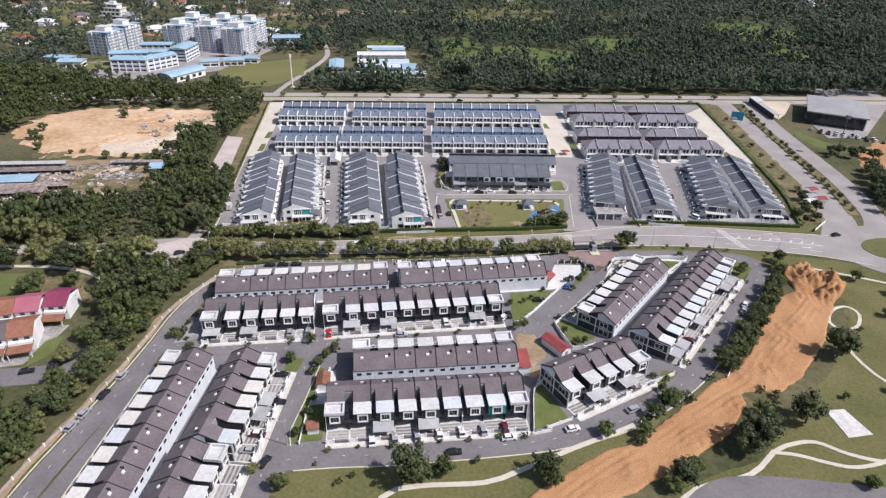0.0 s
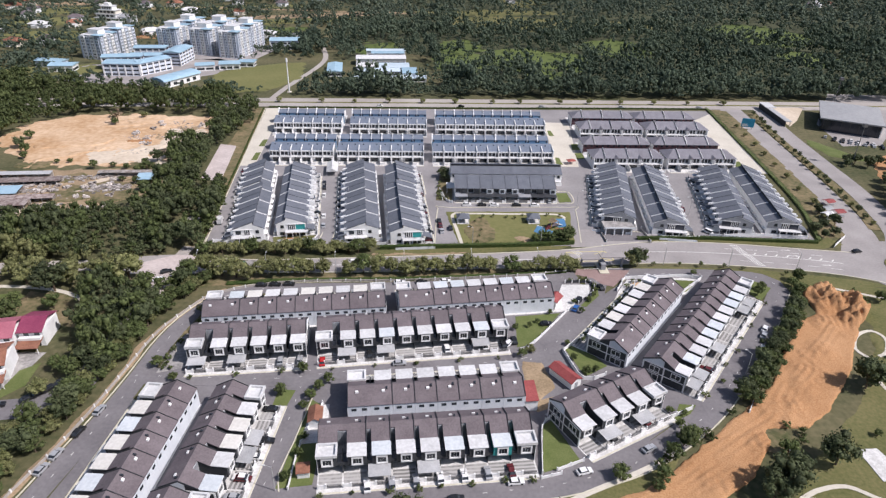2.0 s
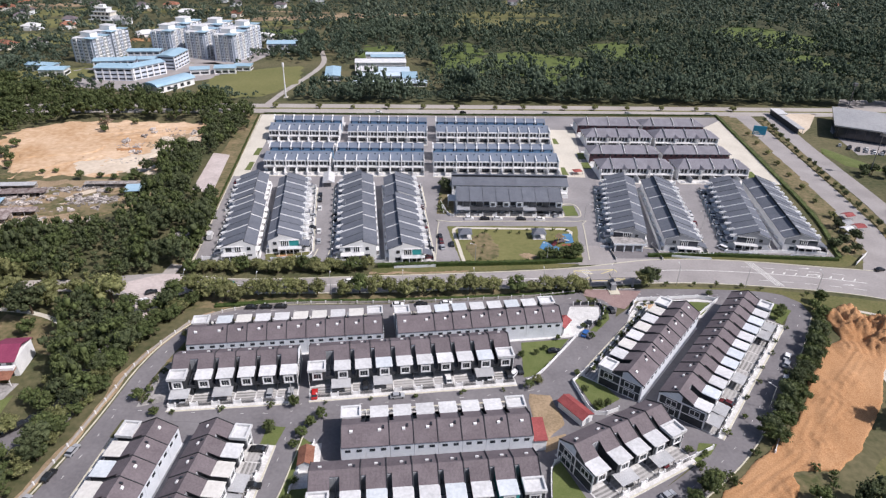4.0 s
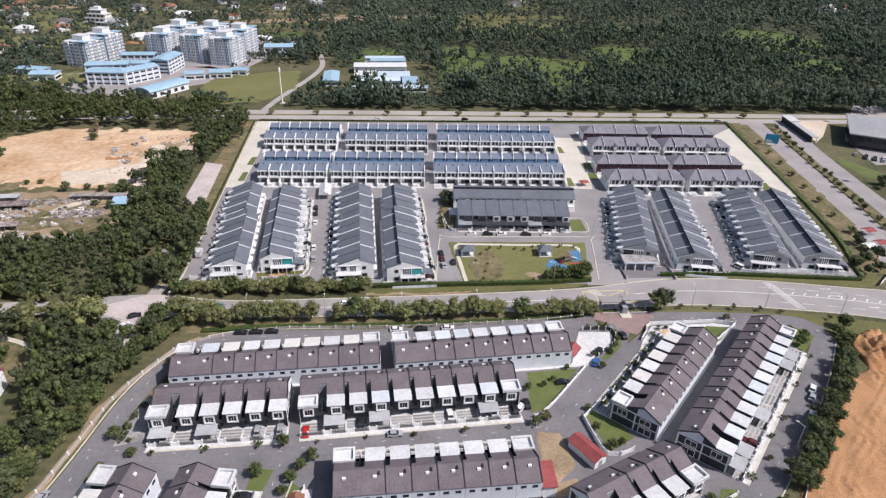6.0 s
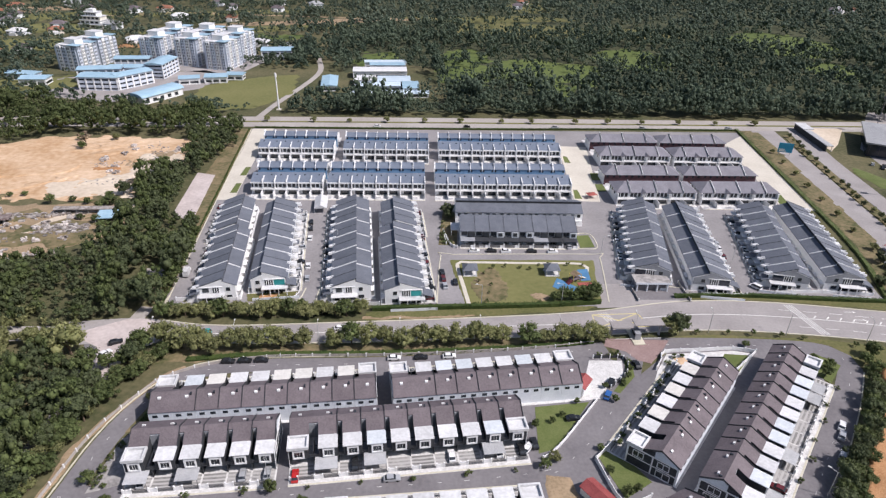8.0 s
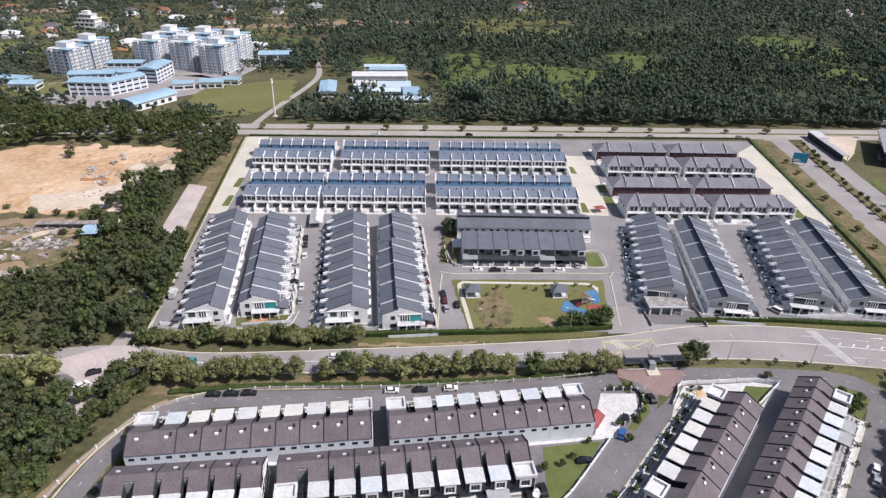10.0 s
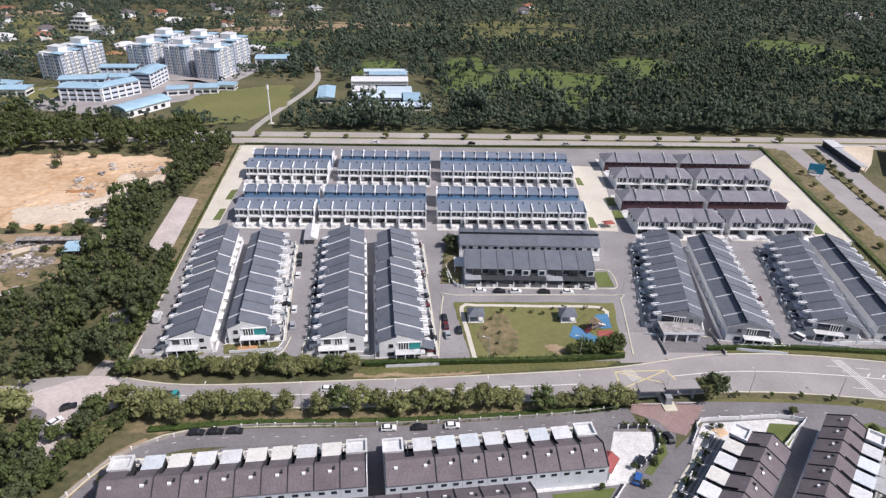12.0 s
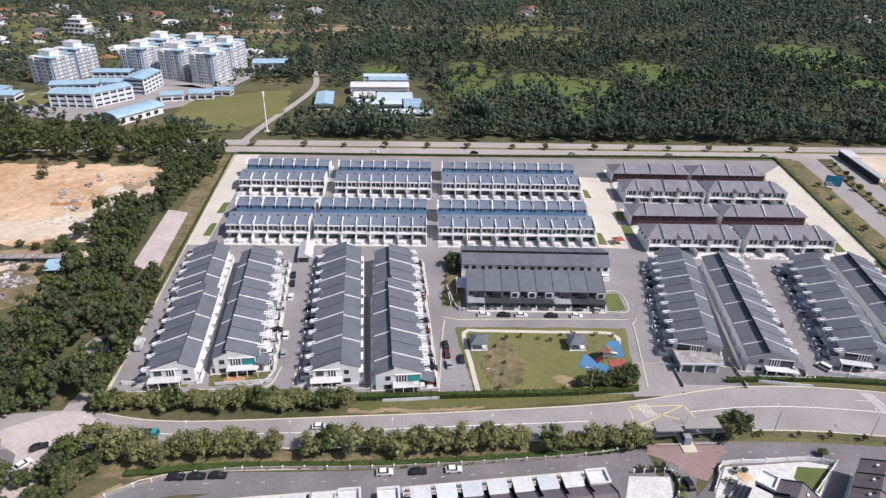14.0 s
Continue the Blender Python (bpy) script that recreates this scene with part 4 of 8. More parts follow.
    if end:
        e = end * h
        def side(n, y0, y1, z0, z1, mt, lab="", d=0.07):
            x0, x1 = sorted((e - end * 0.03, e + end * d))
            return part(n, Geo().box(x0, x1, y0, y1, z0, z1), mt, root, lab)
        if shade:
            if shade == "teal":
                side("gable_panel", 0.5, 4.4, 3.2, 5.7, shade, "painted panel on the end wall")
            else:
                x0, x1 = sorted((e - end * 0.03, e + end * 0.07))
                part("gable_panel", Geo().prism([(0.3, 3.15), (eave - 0.7, 3.15), (eave - 0.7, 5.8), (8.4, 7.7), (8.3, 8.8), (0.3, 6.0)], x0, x1), "grey", root, "dark grey painted upper gable wall")
                side("gable_panel", 0.5, 4.4, 3.3, 5.6, shade, "dark glazed panel on the end wall", 0.1)
            side("gable_window", 4.6, 7.6, 3.3, 5.6, "glass", "", 0.1)
        else:
            side("gable_window", 1.2, 3.4, 3.7, 5.4, "glass", "", 0.1)
            side("gable_window", 4.6, 7.0, 3.4, 5.6, "glass", "", 0.1)
        for k in range(4):
            side("mullion", 4.5 + 0.8 * k, 4.7 + 0.8 * k, 3.2, 5.7, "white", "", 0.2)
        side("gable_rail", 0.4, 8.2, 5.7, 5.95, "white", "white band under the gable", 0.22)
        side("gable_window", 9.4, 10.8, 4.0, 5.4, "glass", "", 0.1)
        side("terrace_door", 0.6, 4.2, 0.1, 2.6, "glass", "dark glazed doors to the side garden", 0.1)
        side("terrace_door", 4.8, 8.2, 0.1, 2.6, "glass", "dark glazed doors to the side garden", 0.1)
        side("gable_window", 9.2, 11.2, 0.8, 2.2, "glass", "", 0.1)
        x0, x1 = sorted((e, e + end * 2.6))
        part("side_ledge", Geo().box(x0, x1, -0.6, 8.8, 2.85, 3.1), "whiteroof", root, "white slab roof along the end wall")
        for yy in (-0.4, 2.6, 5.6, 8.4):
            part("side_column", Geo().box(x1 - 0.24 if end > 0 else x0, x1 if end > 0 else x0 + 0.24, yy, yy + 0.24, 0, 2.85), "white", root)
        x0, x1 = sorted((e - end * 3.6, e + end * 0.9))
        part("corner_roof", Geo().prism([(-3.6, 3.0), (0.2, 4.1), (0.2, 4.3), (-3.6, 3.2)], x0, x1), "roof_dark", root, "low slate roof over the corner porch")
        x0, x1 = sorted((e + end * 4.8, e + end * 4.95))
        part("garden_wall", Geo().box(x0, x1, -4.8, 12.0, 0, 1.1), "pale_wall", root, "pale garden wall at the end plot")
    return root


def blue_house(W, mirror=False, rear=False):
    """A white-fronted terrace house with a low blue-grey roof between thin white parapets."""
    s, h = (-1 if mirror else 1), W / 2
    root = thing("terrace_house", "white fronted terrace house with blue grey roof and thin white parapets", "house", "blue grey roofed terrace houses")
    part("wall", Geo().prism([(0.25, 0), (11.0, 0), (11.0, 6.3), (7.8, 8.1), (0.25, 6.1)], -h + 0.02, h - 0.02), "white", root)
    e = 0.75 if rear else 0.0
    g = Geo().prism([(-0.35, 6.2), (7.8, 8.4 + e * 0.6), (7.8, 8.2 + e * 0.6), (-0.35, 6.0)], -h, h).prism([(7.8, 8.4 + e * 0.6), (11.5, 6.6 + e), (11.5, 6.4 + e), (7.8, 8.2 + e * 0.6)], -h, h)
    part("roof", g, "roof_blue", root)
    if rear:
        g = Geo().prism([(6.2, 7.4), (7.9, 8.1), (11.5, 6.3), (11.6, 7.6), (9.6, 8.6), (9.4, 9.4), (7.9, 9.8), (6.2, 9.0)], h - (0.3 if mirror else 0.12), h + (0.3 if mirror else 0.12))
    else:
        g = Geo().prism([(-0.7, 3.4), (0.3, 3.4), (0.3, 6.1), (4.9, 7.3), (4.9, 7.9), (4.3, 8.2), (1.5, 7.3), (1.2, 7.7), (-0.9, 7.2)], h - 0.2, h + 0.2)
    part("parapet", g, "white", root, "white parapet fin rising between the roofs")
    part("roof_light", Geo().box(s * 0.3, s * 0.95, 5.4, 6.1, 7.5, 8.05), "glass", root, "small dark roof light")
    if rear:
        part("back_wall", Geo().box(-h, h, 11.02, 11.2, 0, 7.1), "blue", root, "bright blue rear wall")
        for wx in (-h + 0.75, h - 0.75):
            part("back_window", Geo().box(wx - 0.42, wx + 0.42, 11.18, 11.32, 5.9, 6.95), "glass", root)
        part("back_yard_wall", Geo().box(-h, h, 13.3, 13.45, 0, 1.9), "white", root, "white wall of the back yard")
    else:
        part("fascia", Geo().box(-h, h, -0.6, -0.3, 5.75, 6.4), "white", root, "white fascia along the eaves")
        part("ledge", Geo().box(-h + 0.05, h - 0.05, -1.9, 0.25, 2.9, 3.3), "whiteroof", root, "white ledge over the porch")
        part("front_window", Geo().box(s * -2.5, s * -0.9, 0.12, 0.3, 3.6, 5.6), "glass", root)
        part("front_window", Geo().box(s * -0.4, s * 1.1, 0.12, 0.3, 3.6, 5.6), "glass", root)
        part("stair_window", Geo().box(s * 1.8, s * 2.6, 0.12, 0.3, 3.4, 5.8), "glass", root, "tall dark stair window")
        part("porch_door", Geo().box(s * (-h + 0.5), s * 1.4, 0.1, 0.3, 0.1, 2.6), "glass", root)
        part("porch_wall", Geo().box(h - 0.18, h + 0.12, -5.6, 0.25, 0, 3.05), "white", root, "white party wall of the porch")
        part("front_fence", Geo().box(-h, -h + 2.4, -6.0, -5.8, 0, 1.5).box(-h, -h + 0.5, -6.1, -5.7, 0, 1.8), "white", root, "white front wall and gate pillar")
    return root


def mauve_house(W, mirror=False, hip=0, rear=False):
    """A white-fronted house under a mauve-grey roof, hipped at the ends of the block."""
    s, h = (-1 if mirror else 1), W / 2
    root = thing("terrace_house", "white fronted terrace house with mauve grey hipped roof", "house", "mauve grey roofed terrace houses")
    part("wall", Geo().box(-h + 0.02, h - 0.02, 0.3, 11.6 if rear else 12.8, 0, 6.1), "white", root)
    r0, r1 = -h, h
    if hip < 0:
        r0 = h - 1.2
    if hip > 0:
        r1 = -h + 1.2
    e0, e1 = (-h - 0.6 if hip < 0 else -h), (h + 0.6 if hip > 0 else h)
    y0, y1, yr, ze, zr = (-0.6, 12.6, 6.4, 5.9, 8.9) if rear else (-0.6, 13.6, 6.9, 6.1, 9.2)
    vs = []
    for dz in (0, -0.2):
        vs += [(e0, y0, ze + dz), (e1, y0, ze + dz), (e1, y1, ze + dz), (e0, y1, ze + dz), (r0, yr, zr + dz), (r1, yr, zr + dz)]
    top = [[0, 1, 5, 4], [2, 3, 4, 5], [1, 2, 5], [3, 0, 4]]
    fs = top + [[i + 6 for i in f][::-1] for f in top] + [[0, 1, 7, 6], [1, 2, 8, 7], [2, 3, 9, 8], [3, 0, 6, 9]]
    part("roof", Geo().add(vs, fs), "roof_mauve", root)
    part("ledge", Geo().box(-h + 0.02, h - 0.02, -2.0, 0.3, 2.95, 3.2), "whiteroof", root, "white ledge over the porch")
    if rear:
        part("back_wall", Geo().box(-h + 0.02, h - 0.02, 11.62, 11.8, 0, 5.75), "maroon", root, "maroon painted rear wall")
        part("rear_seam", Geo().prism([(yr - 1.6, 8.0), (yr + 0.1, 8.7), (y1, 5.9), (y1, 6.5), (yr + 0.4, 9.5), (yr - 1.6, 9.3)], s * (-h - 0.16), s * (-h + 0.16)), "white", root, "white fin across the ridge")
        for wx in (-1.7, 1.7):
            part("back_window", Geo().box(wx - 0.55, wx + 0.55, 11.78, 11.88, 4.2, 5.4), "glass", root)
        part("back_yard_wall", Geo().box(-h, h, 14.2, 14.35, 0, 1.9), "white", root, "white wall of the back yard")
    else:
        part("parapet", Geo().prism([(-0.9, 5.6), (0.2, 5.6), (6.8, 8.9), (7.0, 9.7), (5.9, 9.5), (-0.9, 6.7)], s * (-h - 0.14), s * (-h + 0.14)), "white", root, "thin parapet between the roofs")
        gx = s * h if s * hip <= 0 else 0.0
        if s > 0 and hip <= 0:
            part("porch_gable", Geo().prism([(gx - 1.7, 6.0), (gx + 1.7, 6.0), (gx, 7.4)], -1.6, 2.4, "y"), "roof_mauve", root, "small gable over the front bay")
        for x0, x1 in ((-3.2, -1.7), (-1.2, 0.3), (0.9, 2.4)):
            part("front_window", Geo().box(x0 * W / 7.2, x1 * W / 7.2, 0.18, 0.36, 3.5, 5.7), "glass", root)
        if hip:
            for y in (3.0, 7.0, 10.0):
                part("side_window", Geo().box(hip * (h - 0.06), hip * (h + 0.03), y, y + 1.5, 3.8, 5.2), "glass", root)
        part("fin", Geo().box(s * (h - 0.6), s * (h - 0.2), -1.5, 0.3, 0, 5.9), "white", root, "white upright fin")
        part("porch_wall", Geo().box(s * (-h - 0.12), s * (-h + 0.16), -5.6, 0.3, 0, 2.9), "white", root)
        part("porch_door", Geo().box(-h + 0.6, h - 0.9, 0.16, 0.34, 0.1, 2.5), "glass", root)
        part("front_fence", Geo().box(s * (h - 0.6), s * (h - 0.1), -6.6, -6.1, 0, 1.8).box(s * (h - 2.6), s * (h - 0.6), -6.45, -6.25, 0, 1.4), "white", root, "white front wall and gate pillar")
    return root


def yard(x, y, angle, length, front, back, label, z=0.13):
    c, s = math.cos(radians(angle)), math.sin(radians(angle))
    poly = [(x + u * c - w * s, y + u * s + w * c) for u, w in ((-0.2, front), (length + 0.2, front), (length + 0.2, back), (-0.2, back))]
    slab("yard_paving", poly, "paving", label, z)
    structure("kerb", ribbon(Geo(), [poly[0], poly[1]], 0.45, 0, 0.2, 0.3), "kerb", "pale kerb before the yards of a terrace", "kerb")


def brown_row(x, y, angle, n, W, away=False, rims=(), canopies=(), back=14.9, tints=()):
    yard(x, y, angle, n * W, -6.0, back, "pale paved yards and back lane of a brown roofed terrace")
    for k in range(n):
        first = k == 0
        mirror = True if first else (False if k == n - 1 else away)
        rim, can = k in rims, k in canopies
        label = "end terrace house with a raised white parapet round its bay" if rim else ("brown roofed terrace house with a grey porch canopy" if can else "two storey terrace house with brown roof and white box bay")
        tint = tints[k] if k < len(tints) else 0
        if tint == 3:
            label = "brown roofed terrace house with a teal painted bay"
        # mirrored end houses turn their flank to the outside
        end = k in (0, n - 1)
        place(("brown", round(W, 2), mirror, rim, can, end, tint), lambda: brown_house(W, mirror, rim, can, end, tint), at(x, y, angle, (k + 0.5) * W), label)


brown_row(-33.3, 127.3, 7.9, 9, 6.27, rims=(0, 8), canopies=(2, 4), tints=(0, 0, 2, 0, 0, 2, 0, 3, 0))
brown_row(19.4, 167.3, 188.2, 8, 6.31, True, rims=(0, 7))
brown_row(-82.5, 168.5, 8.5, 6, 6.07, rims=(0,), canopies=(0, 2))
brown_row(-43.1, 174.7, 9.9, 10, 6.22, rims=(0, 9), canopies=(1, 3, 8), tints=(0, 0, 0, 2, 0, 0, 0, 0, 2, 0))
brown_row(-25.5, 209.4, 189.3, 10, 6.15, True, rims=(0, 9), canopies=(1,), tints=(0, 1, 0, 1, 1, 0, 0, 1, 2, 0))
brown_row(33.5, 219.2, 190.1, 9, 6.16, True, rims=(0, 8), canopies=(8,), tints=(0, 0, 2, 0, 0, 2, 2))
brown_row(-86.5, 151.7, -91.8, 13, 6.36, True, rims=(0,), canopies=(3,), back=14.4, tints=(0, 1, 2, 1, 1, 2, 1, 0, 1))
brown_row(-54.9, 116, 87.5, 6, 6.01, rims=(5,), canopies=(2, 3), back=14.4, tints=(2, 0, 1, 1, 0, 0))
brown_row(-58, 71.5, 87.5, 7, 6.2, rims=(6,), back=13.0)
brown_row(35.2, 140.4, 31.3, 5, 6.29, rims=(4,), canopies=(1, 3), back=14.6)
brown_row(72.9, 221.7, -126.5, 8, 6.08, True, rims=(0, 7), back=14.4, tints=(0, 1, 0, 1, 0, 1, 0, 0))
brown_row(70.6, 164, 53.6, 12, 5.74, rims=(11,), canopies=(0, 1, 4, 9, 10), back=14.4, tints=(0, 2, 0, 0, 2, 2, 0, 0, 2, 2, 0, 0))


SLATE_ROWS = []


def dark_row(x, y, angle, n, W, phase=0, ends=(), shade=False, mirror=False, seed=0, front=True, eave=14.4):
    if front:
        SLATE_ROWS.append((x, y, angle, n, W))
    yard(x, y, angle, n * W, -5.4, eave + 1.0, "pale paved yards and back lane of a slate roofed terrace")
    for k in range(n):
        div = (k + phase) % 2 == 1 and k < n - 1 and shade != "dark"
        end = 0
        if k == 0 and 0 in ends:
            end = -1
        if k == n - 1 and 1 in ends:
            end = 1
        can = (2, 1, 2, 0, 2)[(k * 7 + seed) % 5]
        place(("dark", round(W, 2), mirror, div, end, shade, can, front, eave), lambda: dark_house(W, mirror, div, end, shade, can, front, eave), at(x, y, angle, (k + 0.5) * W), "end terrace house with slate roof and painted gable panel" if end else "two storey terrace house with stepped slate grey roof")


def from_ridge(xr, yr, angle, d=8.3):
    """The front-left corner of a row whose ridge begins at xr, yr."""
    c, s = math.cos(radians(angle)), math.sin(radians(angle))
    return xr + d * s, yr - d * c, angle


# columns that face the street on their -x side begin at the far end
dark_row(*from_ridge(-100.3, 322.6, -79.6), 5, 6.05, 0, (), seed=1, eave=13.2)
dark_row(*from_ridge(-93.5, 292.4, -79.6), 7, 6.22, 1, (1,), seed=2, eave=13.2)
dark_row(*from_ridge(-72.9, 255.3, 100.2), 11, 5.97, 1, (0,), "teal", seed=3, eave=13.2)
dark_row(*from_ridge(-49.8, 326.1, -81.1), 12, 6.16, 0, (1,), seed=4)
dark_row(*from_ridge(-22.1, 251.7, 98.5), 8, 6.17, 1, (0,), "teal", seed=5)
dark_row(*from_ridge(-28.7, 301.8, 98.5), 4, 6.04, 0, (), seed=6)
dark_row(*from_ridge(83, 334.1, -97.7), 11, 5.62, 0, (1,), "facade_glass", seed=7)
dark_row(*from_ridge(93.1, 268.1, 85.4), 11, 5.8, 1, (0,), "facade_glass", seed=8)
dark_row(*from_ridge(136.9, 334.6, -98.8), 11, 5.75, 0, (1,), "facade_glass", seed=9)
dark_row(*from_ridge(145, 272.3, 84.7), 11, 5.8, 1, (0,), "facade_glass", seed=10)
# the pair behind the playground
dark_row(-1.1, 299.9, 3.2, 8, 6.23, 1, (), "dark", seed=1)
dark_row(53.3, 334.9, 183, 9, 6.4, 0, (), "dark", seed=3, front=False)


def blue_row(x, y, angle, n, W, gap=27.8):
    yard(x, y, angle, n * W, -7.2, gap + 7.2, "pale paved yards round a pair of white fronted terraces")
    for k in range(n):
        mir = k % 2 == 0
        place(("blue", round(W, 2), mir), lambda: blue_house(W, mir), at(x, y, angle, (k + 0.5) * W))
        place(("blue", round(W, 2), mir, "rear"), lambda: blue_house(W, mir, True), at(x, y, angle, (k + 0.5) * W, gap) @ pose(0, 0, 0, 0, 0, 180), "terrace house with blue rear wall and blue grey roof")


blue_row(-103.7, 342.1, 3.9, 6, 5.8)
blue_row(-66.9, 344.8, 3.9, 8, 5.98)
blue_row(-14, 348.1, 3.9, 11, 6.12)
blue_row(-114.1, 390, 3.8, 7, 5.95)
blue_row(-67.4, 392.4, 3.8, 8, 5.92)
blue_row(-14.4, 396, 3.8, 11, 6.21)


def mauve_row(x, y, angle, n, W, gap=34.7):
    yard(x, y, angle, n * W, -6.8, gap + 6.8, "pale paved yards round a pair of mauve roofed terraces")
    for k in range(n):
        hip = -1 if k == 0 else (1 if k == n - 1 else 0)
        mir = k % 2 == 0
        place(("mauve", round(W, 2), mir, hip), lambda: mauve_house(W, mir, hip), at(x, y, angle, (k + 0.5) * W))
        place(("mauve", round(W, 2), mir, hip, "rear"), lambda: mauve_house(W, mir, hip, True), at(x, y, angle, (n - k - 0.5) * W, gap) @ pose(0, 0, 0, 0, 0, 180), "terrace house with maroon rear wall and mauve hipped roof")


mauve_row(74.4, 346.1, 4.1, 6, 6.54)
mauve_row(116, 349.1, 4.1, 6, 6.42)
mauve_row(75, 396.3, 3.6, 6, 6.6)
mauve_row(116.5, 398.8, 3.6, 6, 6.47)


# ---- trees ----
def unit_ball(sub):
    bm = bmesh.new()
    bmesh.ops.create_icosphere(bm, subdivisions=sub, radius=1.0)
    v, f = np.array([q.co[:] for q in bm.verts]), np.array([[q.index for q in t.verts] for t in bm.faces])
    bm.free()
    return v, f


BALLS = {1: unit_ball(1), 2: unit_ball(2)}


def crown_mesh(rng, lobes, cards, R, Rz, lift, size, sub=1, bumpy=0.5):
    """A crown of uneven leafy clumps with loose sprays on their skins: vertices and triangles."""
    V, F, base = [], [], 0
    bv, bf = BALLS[sub]
    for k in range(lobes):
        a, u = rng.uniform(0, 6.2832), rng.uniform(-0.8, 0.95)
        rr = math.sqrt(max(0.0, 1 - u * u)) * rng.uniform(0.3, 0.86)
        c = np.array([R * rr * math.cos(a), R * rr * math.sin(a), lift + Rz * (1 + 0.66 * u)])
        lr = rng.uniform(0.17, 0.34) * R
        ball = bv * lr * 0.76 * rng.uniform(1 - bumpy, 1 + bumpy, (len(bv), 1)) * np.array([1, 1, 0.82]) + c
        V.append(ball)
        F.append(bf + base)
        base += len(ball)
        d = rng.normal(size=(cards, 3))
        d /= np.linalg.norm(d, axis=1)[:, None]
        d[:, 2] = np.where(rng.random(cards) < 0.8, np.abs(d[:, 2]), d[:, 2])
        p = c + d * lr * rng.uniform(0.66, 1.5, (cards, 1)) * np.array([1, 1, 0.85])
        n = d + rng.normal(scale=0.45, size=(cards, 3))
        n /= np.linalg.norm(n, axis=1)[:, None]
        t = np.cross(n, rng.normal(size=(cards, 3)))
        t /= np.linalg.norm(t, axis=1)[:, None]
        w = np.cross(n, t)
        s1, s2 = size * rng.uniform(0.6, 1.25, (cards, 1)), size * rng.uniform(0.5, 1.0, (cards, 1))
        V.append(np.stack([p - t * s1, p - w * s2 + n * 0.1 * size, p + t * s1 * 0.9, p + w * s2], 1).reshape(-1, 3))
        q = 4 * np.arange(cards)[:, None] + base
        F.append(np.concatenate([q + [0, 1, 2], q + [0, 2, 3]]))
        base += 4 * cards
    return np.concatenate(V), np.concatenate(F)


def tri_mesh(name, V, F, mat):
    me = bpy.data.meshes.new(name)
    me.vertices.add(len(V))
    me.vertices.foreach_set("co", np.asarray(V, np.float32).ravel())
    me.loops.add(F.size)
    me.loops.foreach_set("vertex_index", np.asarray(F, np.int32).ravel())
    me.polygons.add(len(F))
    me.polygons.foreach_set("loop_start", np.arange(0, F.size, 3, dtype=np.int32))
    me.polygons.foreach_set("use_smooth", np.ones(len(F), bool))
    me.update(calc_edges=True)
    me.materials.append(M[mat])
    return me


def tree(seed, R, H, leaf, lobes=12, cards=40, size=0.42, label="", category="tree", group=""):
    rng = np.random.default_rng(seed)
    root = thing("tree" if category == "tree" else "shrub", label, category, group)
    g = Geo()
    fork = H * 0.24
    g.tube((0, 0, 0), (0.1, 0.05, fork), 0.05 * R + 0.06, 0.035 * R + 0.04)
    for k in range(5):
        a = 6.2832 * k / 5 + rng.uniform(-0.4, 0.4)
        g.tube((0.1, 0.05, fork * rng.uniform(0.75, 1)), (R * 0.55 * math.cos(a), R * 0.55 * math.sin(a), H * rng.uniform(0.6, 0.82)), 0.03 * R + 0.02, 0.03, 5)
    part("trunk", g, "bark", root)
    V, F = crown_mesh(rng, lobes, cards, R, (H - fork * 0.8) * 0.43, fork * 0.75, size, 1)
    ob = new("crown", tri_mesh("crown", V, F, leaf))
    ob.parent = root
    return root


KINDS = {
    "dark": dict(R=4.6, H=10.0, leaf="leaf", lobes=34, cards=30, size=0.33, label="tall dark green broadleaf tree with a dense crown", group="dark broadleaf trees"),
    "mid": dict(R=3.9, H=7.8, leaf="leaf_mid", lobes=30, cards=28, size=0.29, label="rounded mid green tree on the grass", group="mid green trees"),
    "olive": dict(R=3.7, H=6.6, leaf="leaf_olive", lobes=30, cards=34, size=0.27, label="feathery olive green roadside tree with a spreading crown", group="roadside trees"),
    "dry": dict(R=3.7, H=9.0, leaf="leaf_dry", lobes=13, cards=34, size=0.17, label="half bare brown tree with thin twigs", group=""),
    "small": dict(R=1.5, H=3.4, leaf="leaf_mid", lobes=9, cards=26, size=0.2, label="young small green tree with a thin trunk", group="young trees"),
    "bush": dict(R=1.1, H=1.8, leaf="leaf_mid", lobes=7, cards=22, size=0.17, label="low rounded green garden shrub", group="shrubs"),
}
TREES = random.Random(7)


def plant(kind, x, y, scale=1.0, z=0.0):
    v = TREES.randrange(4)
    k = KINDS[kind]
    m = pose(x, y, z, 0, 0, TREES.uniform(0, 360)) @ Matrix.Diagonal((scale * TREES.uniform(0.9, 1.1), scale * TREES.uniform(0.9, 1.1), scale * TREES.uniform(0.85, 1.15), 1))
    key = (kind, v)
    if key not in BUILT:
        BUILT[key] = tree(100 * list(KINDS).index(kind) + v, k["R"], k["H"], k["leaf"], k["lobes"], k["cards"], k["size"], k["label"], "shrub" if kind == "bush" else "tree", k["group"])
        BUILT[key].matrix_basis = m
        return BUILT[key]
    ob = copy_thing(BUILT[key], Matrix())
    ob.matrix_basis = m
    return ob


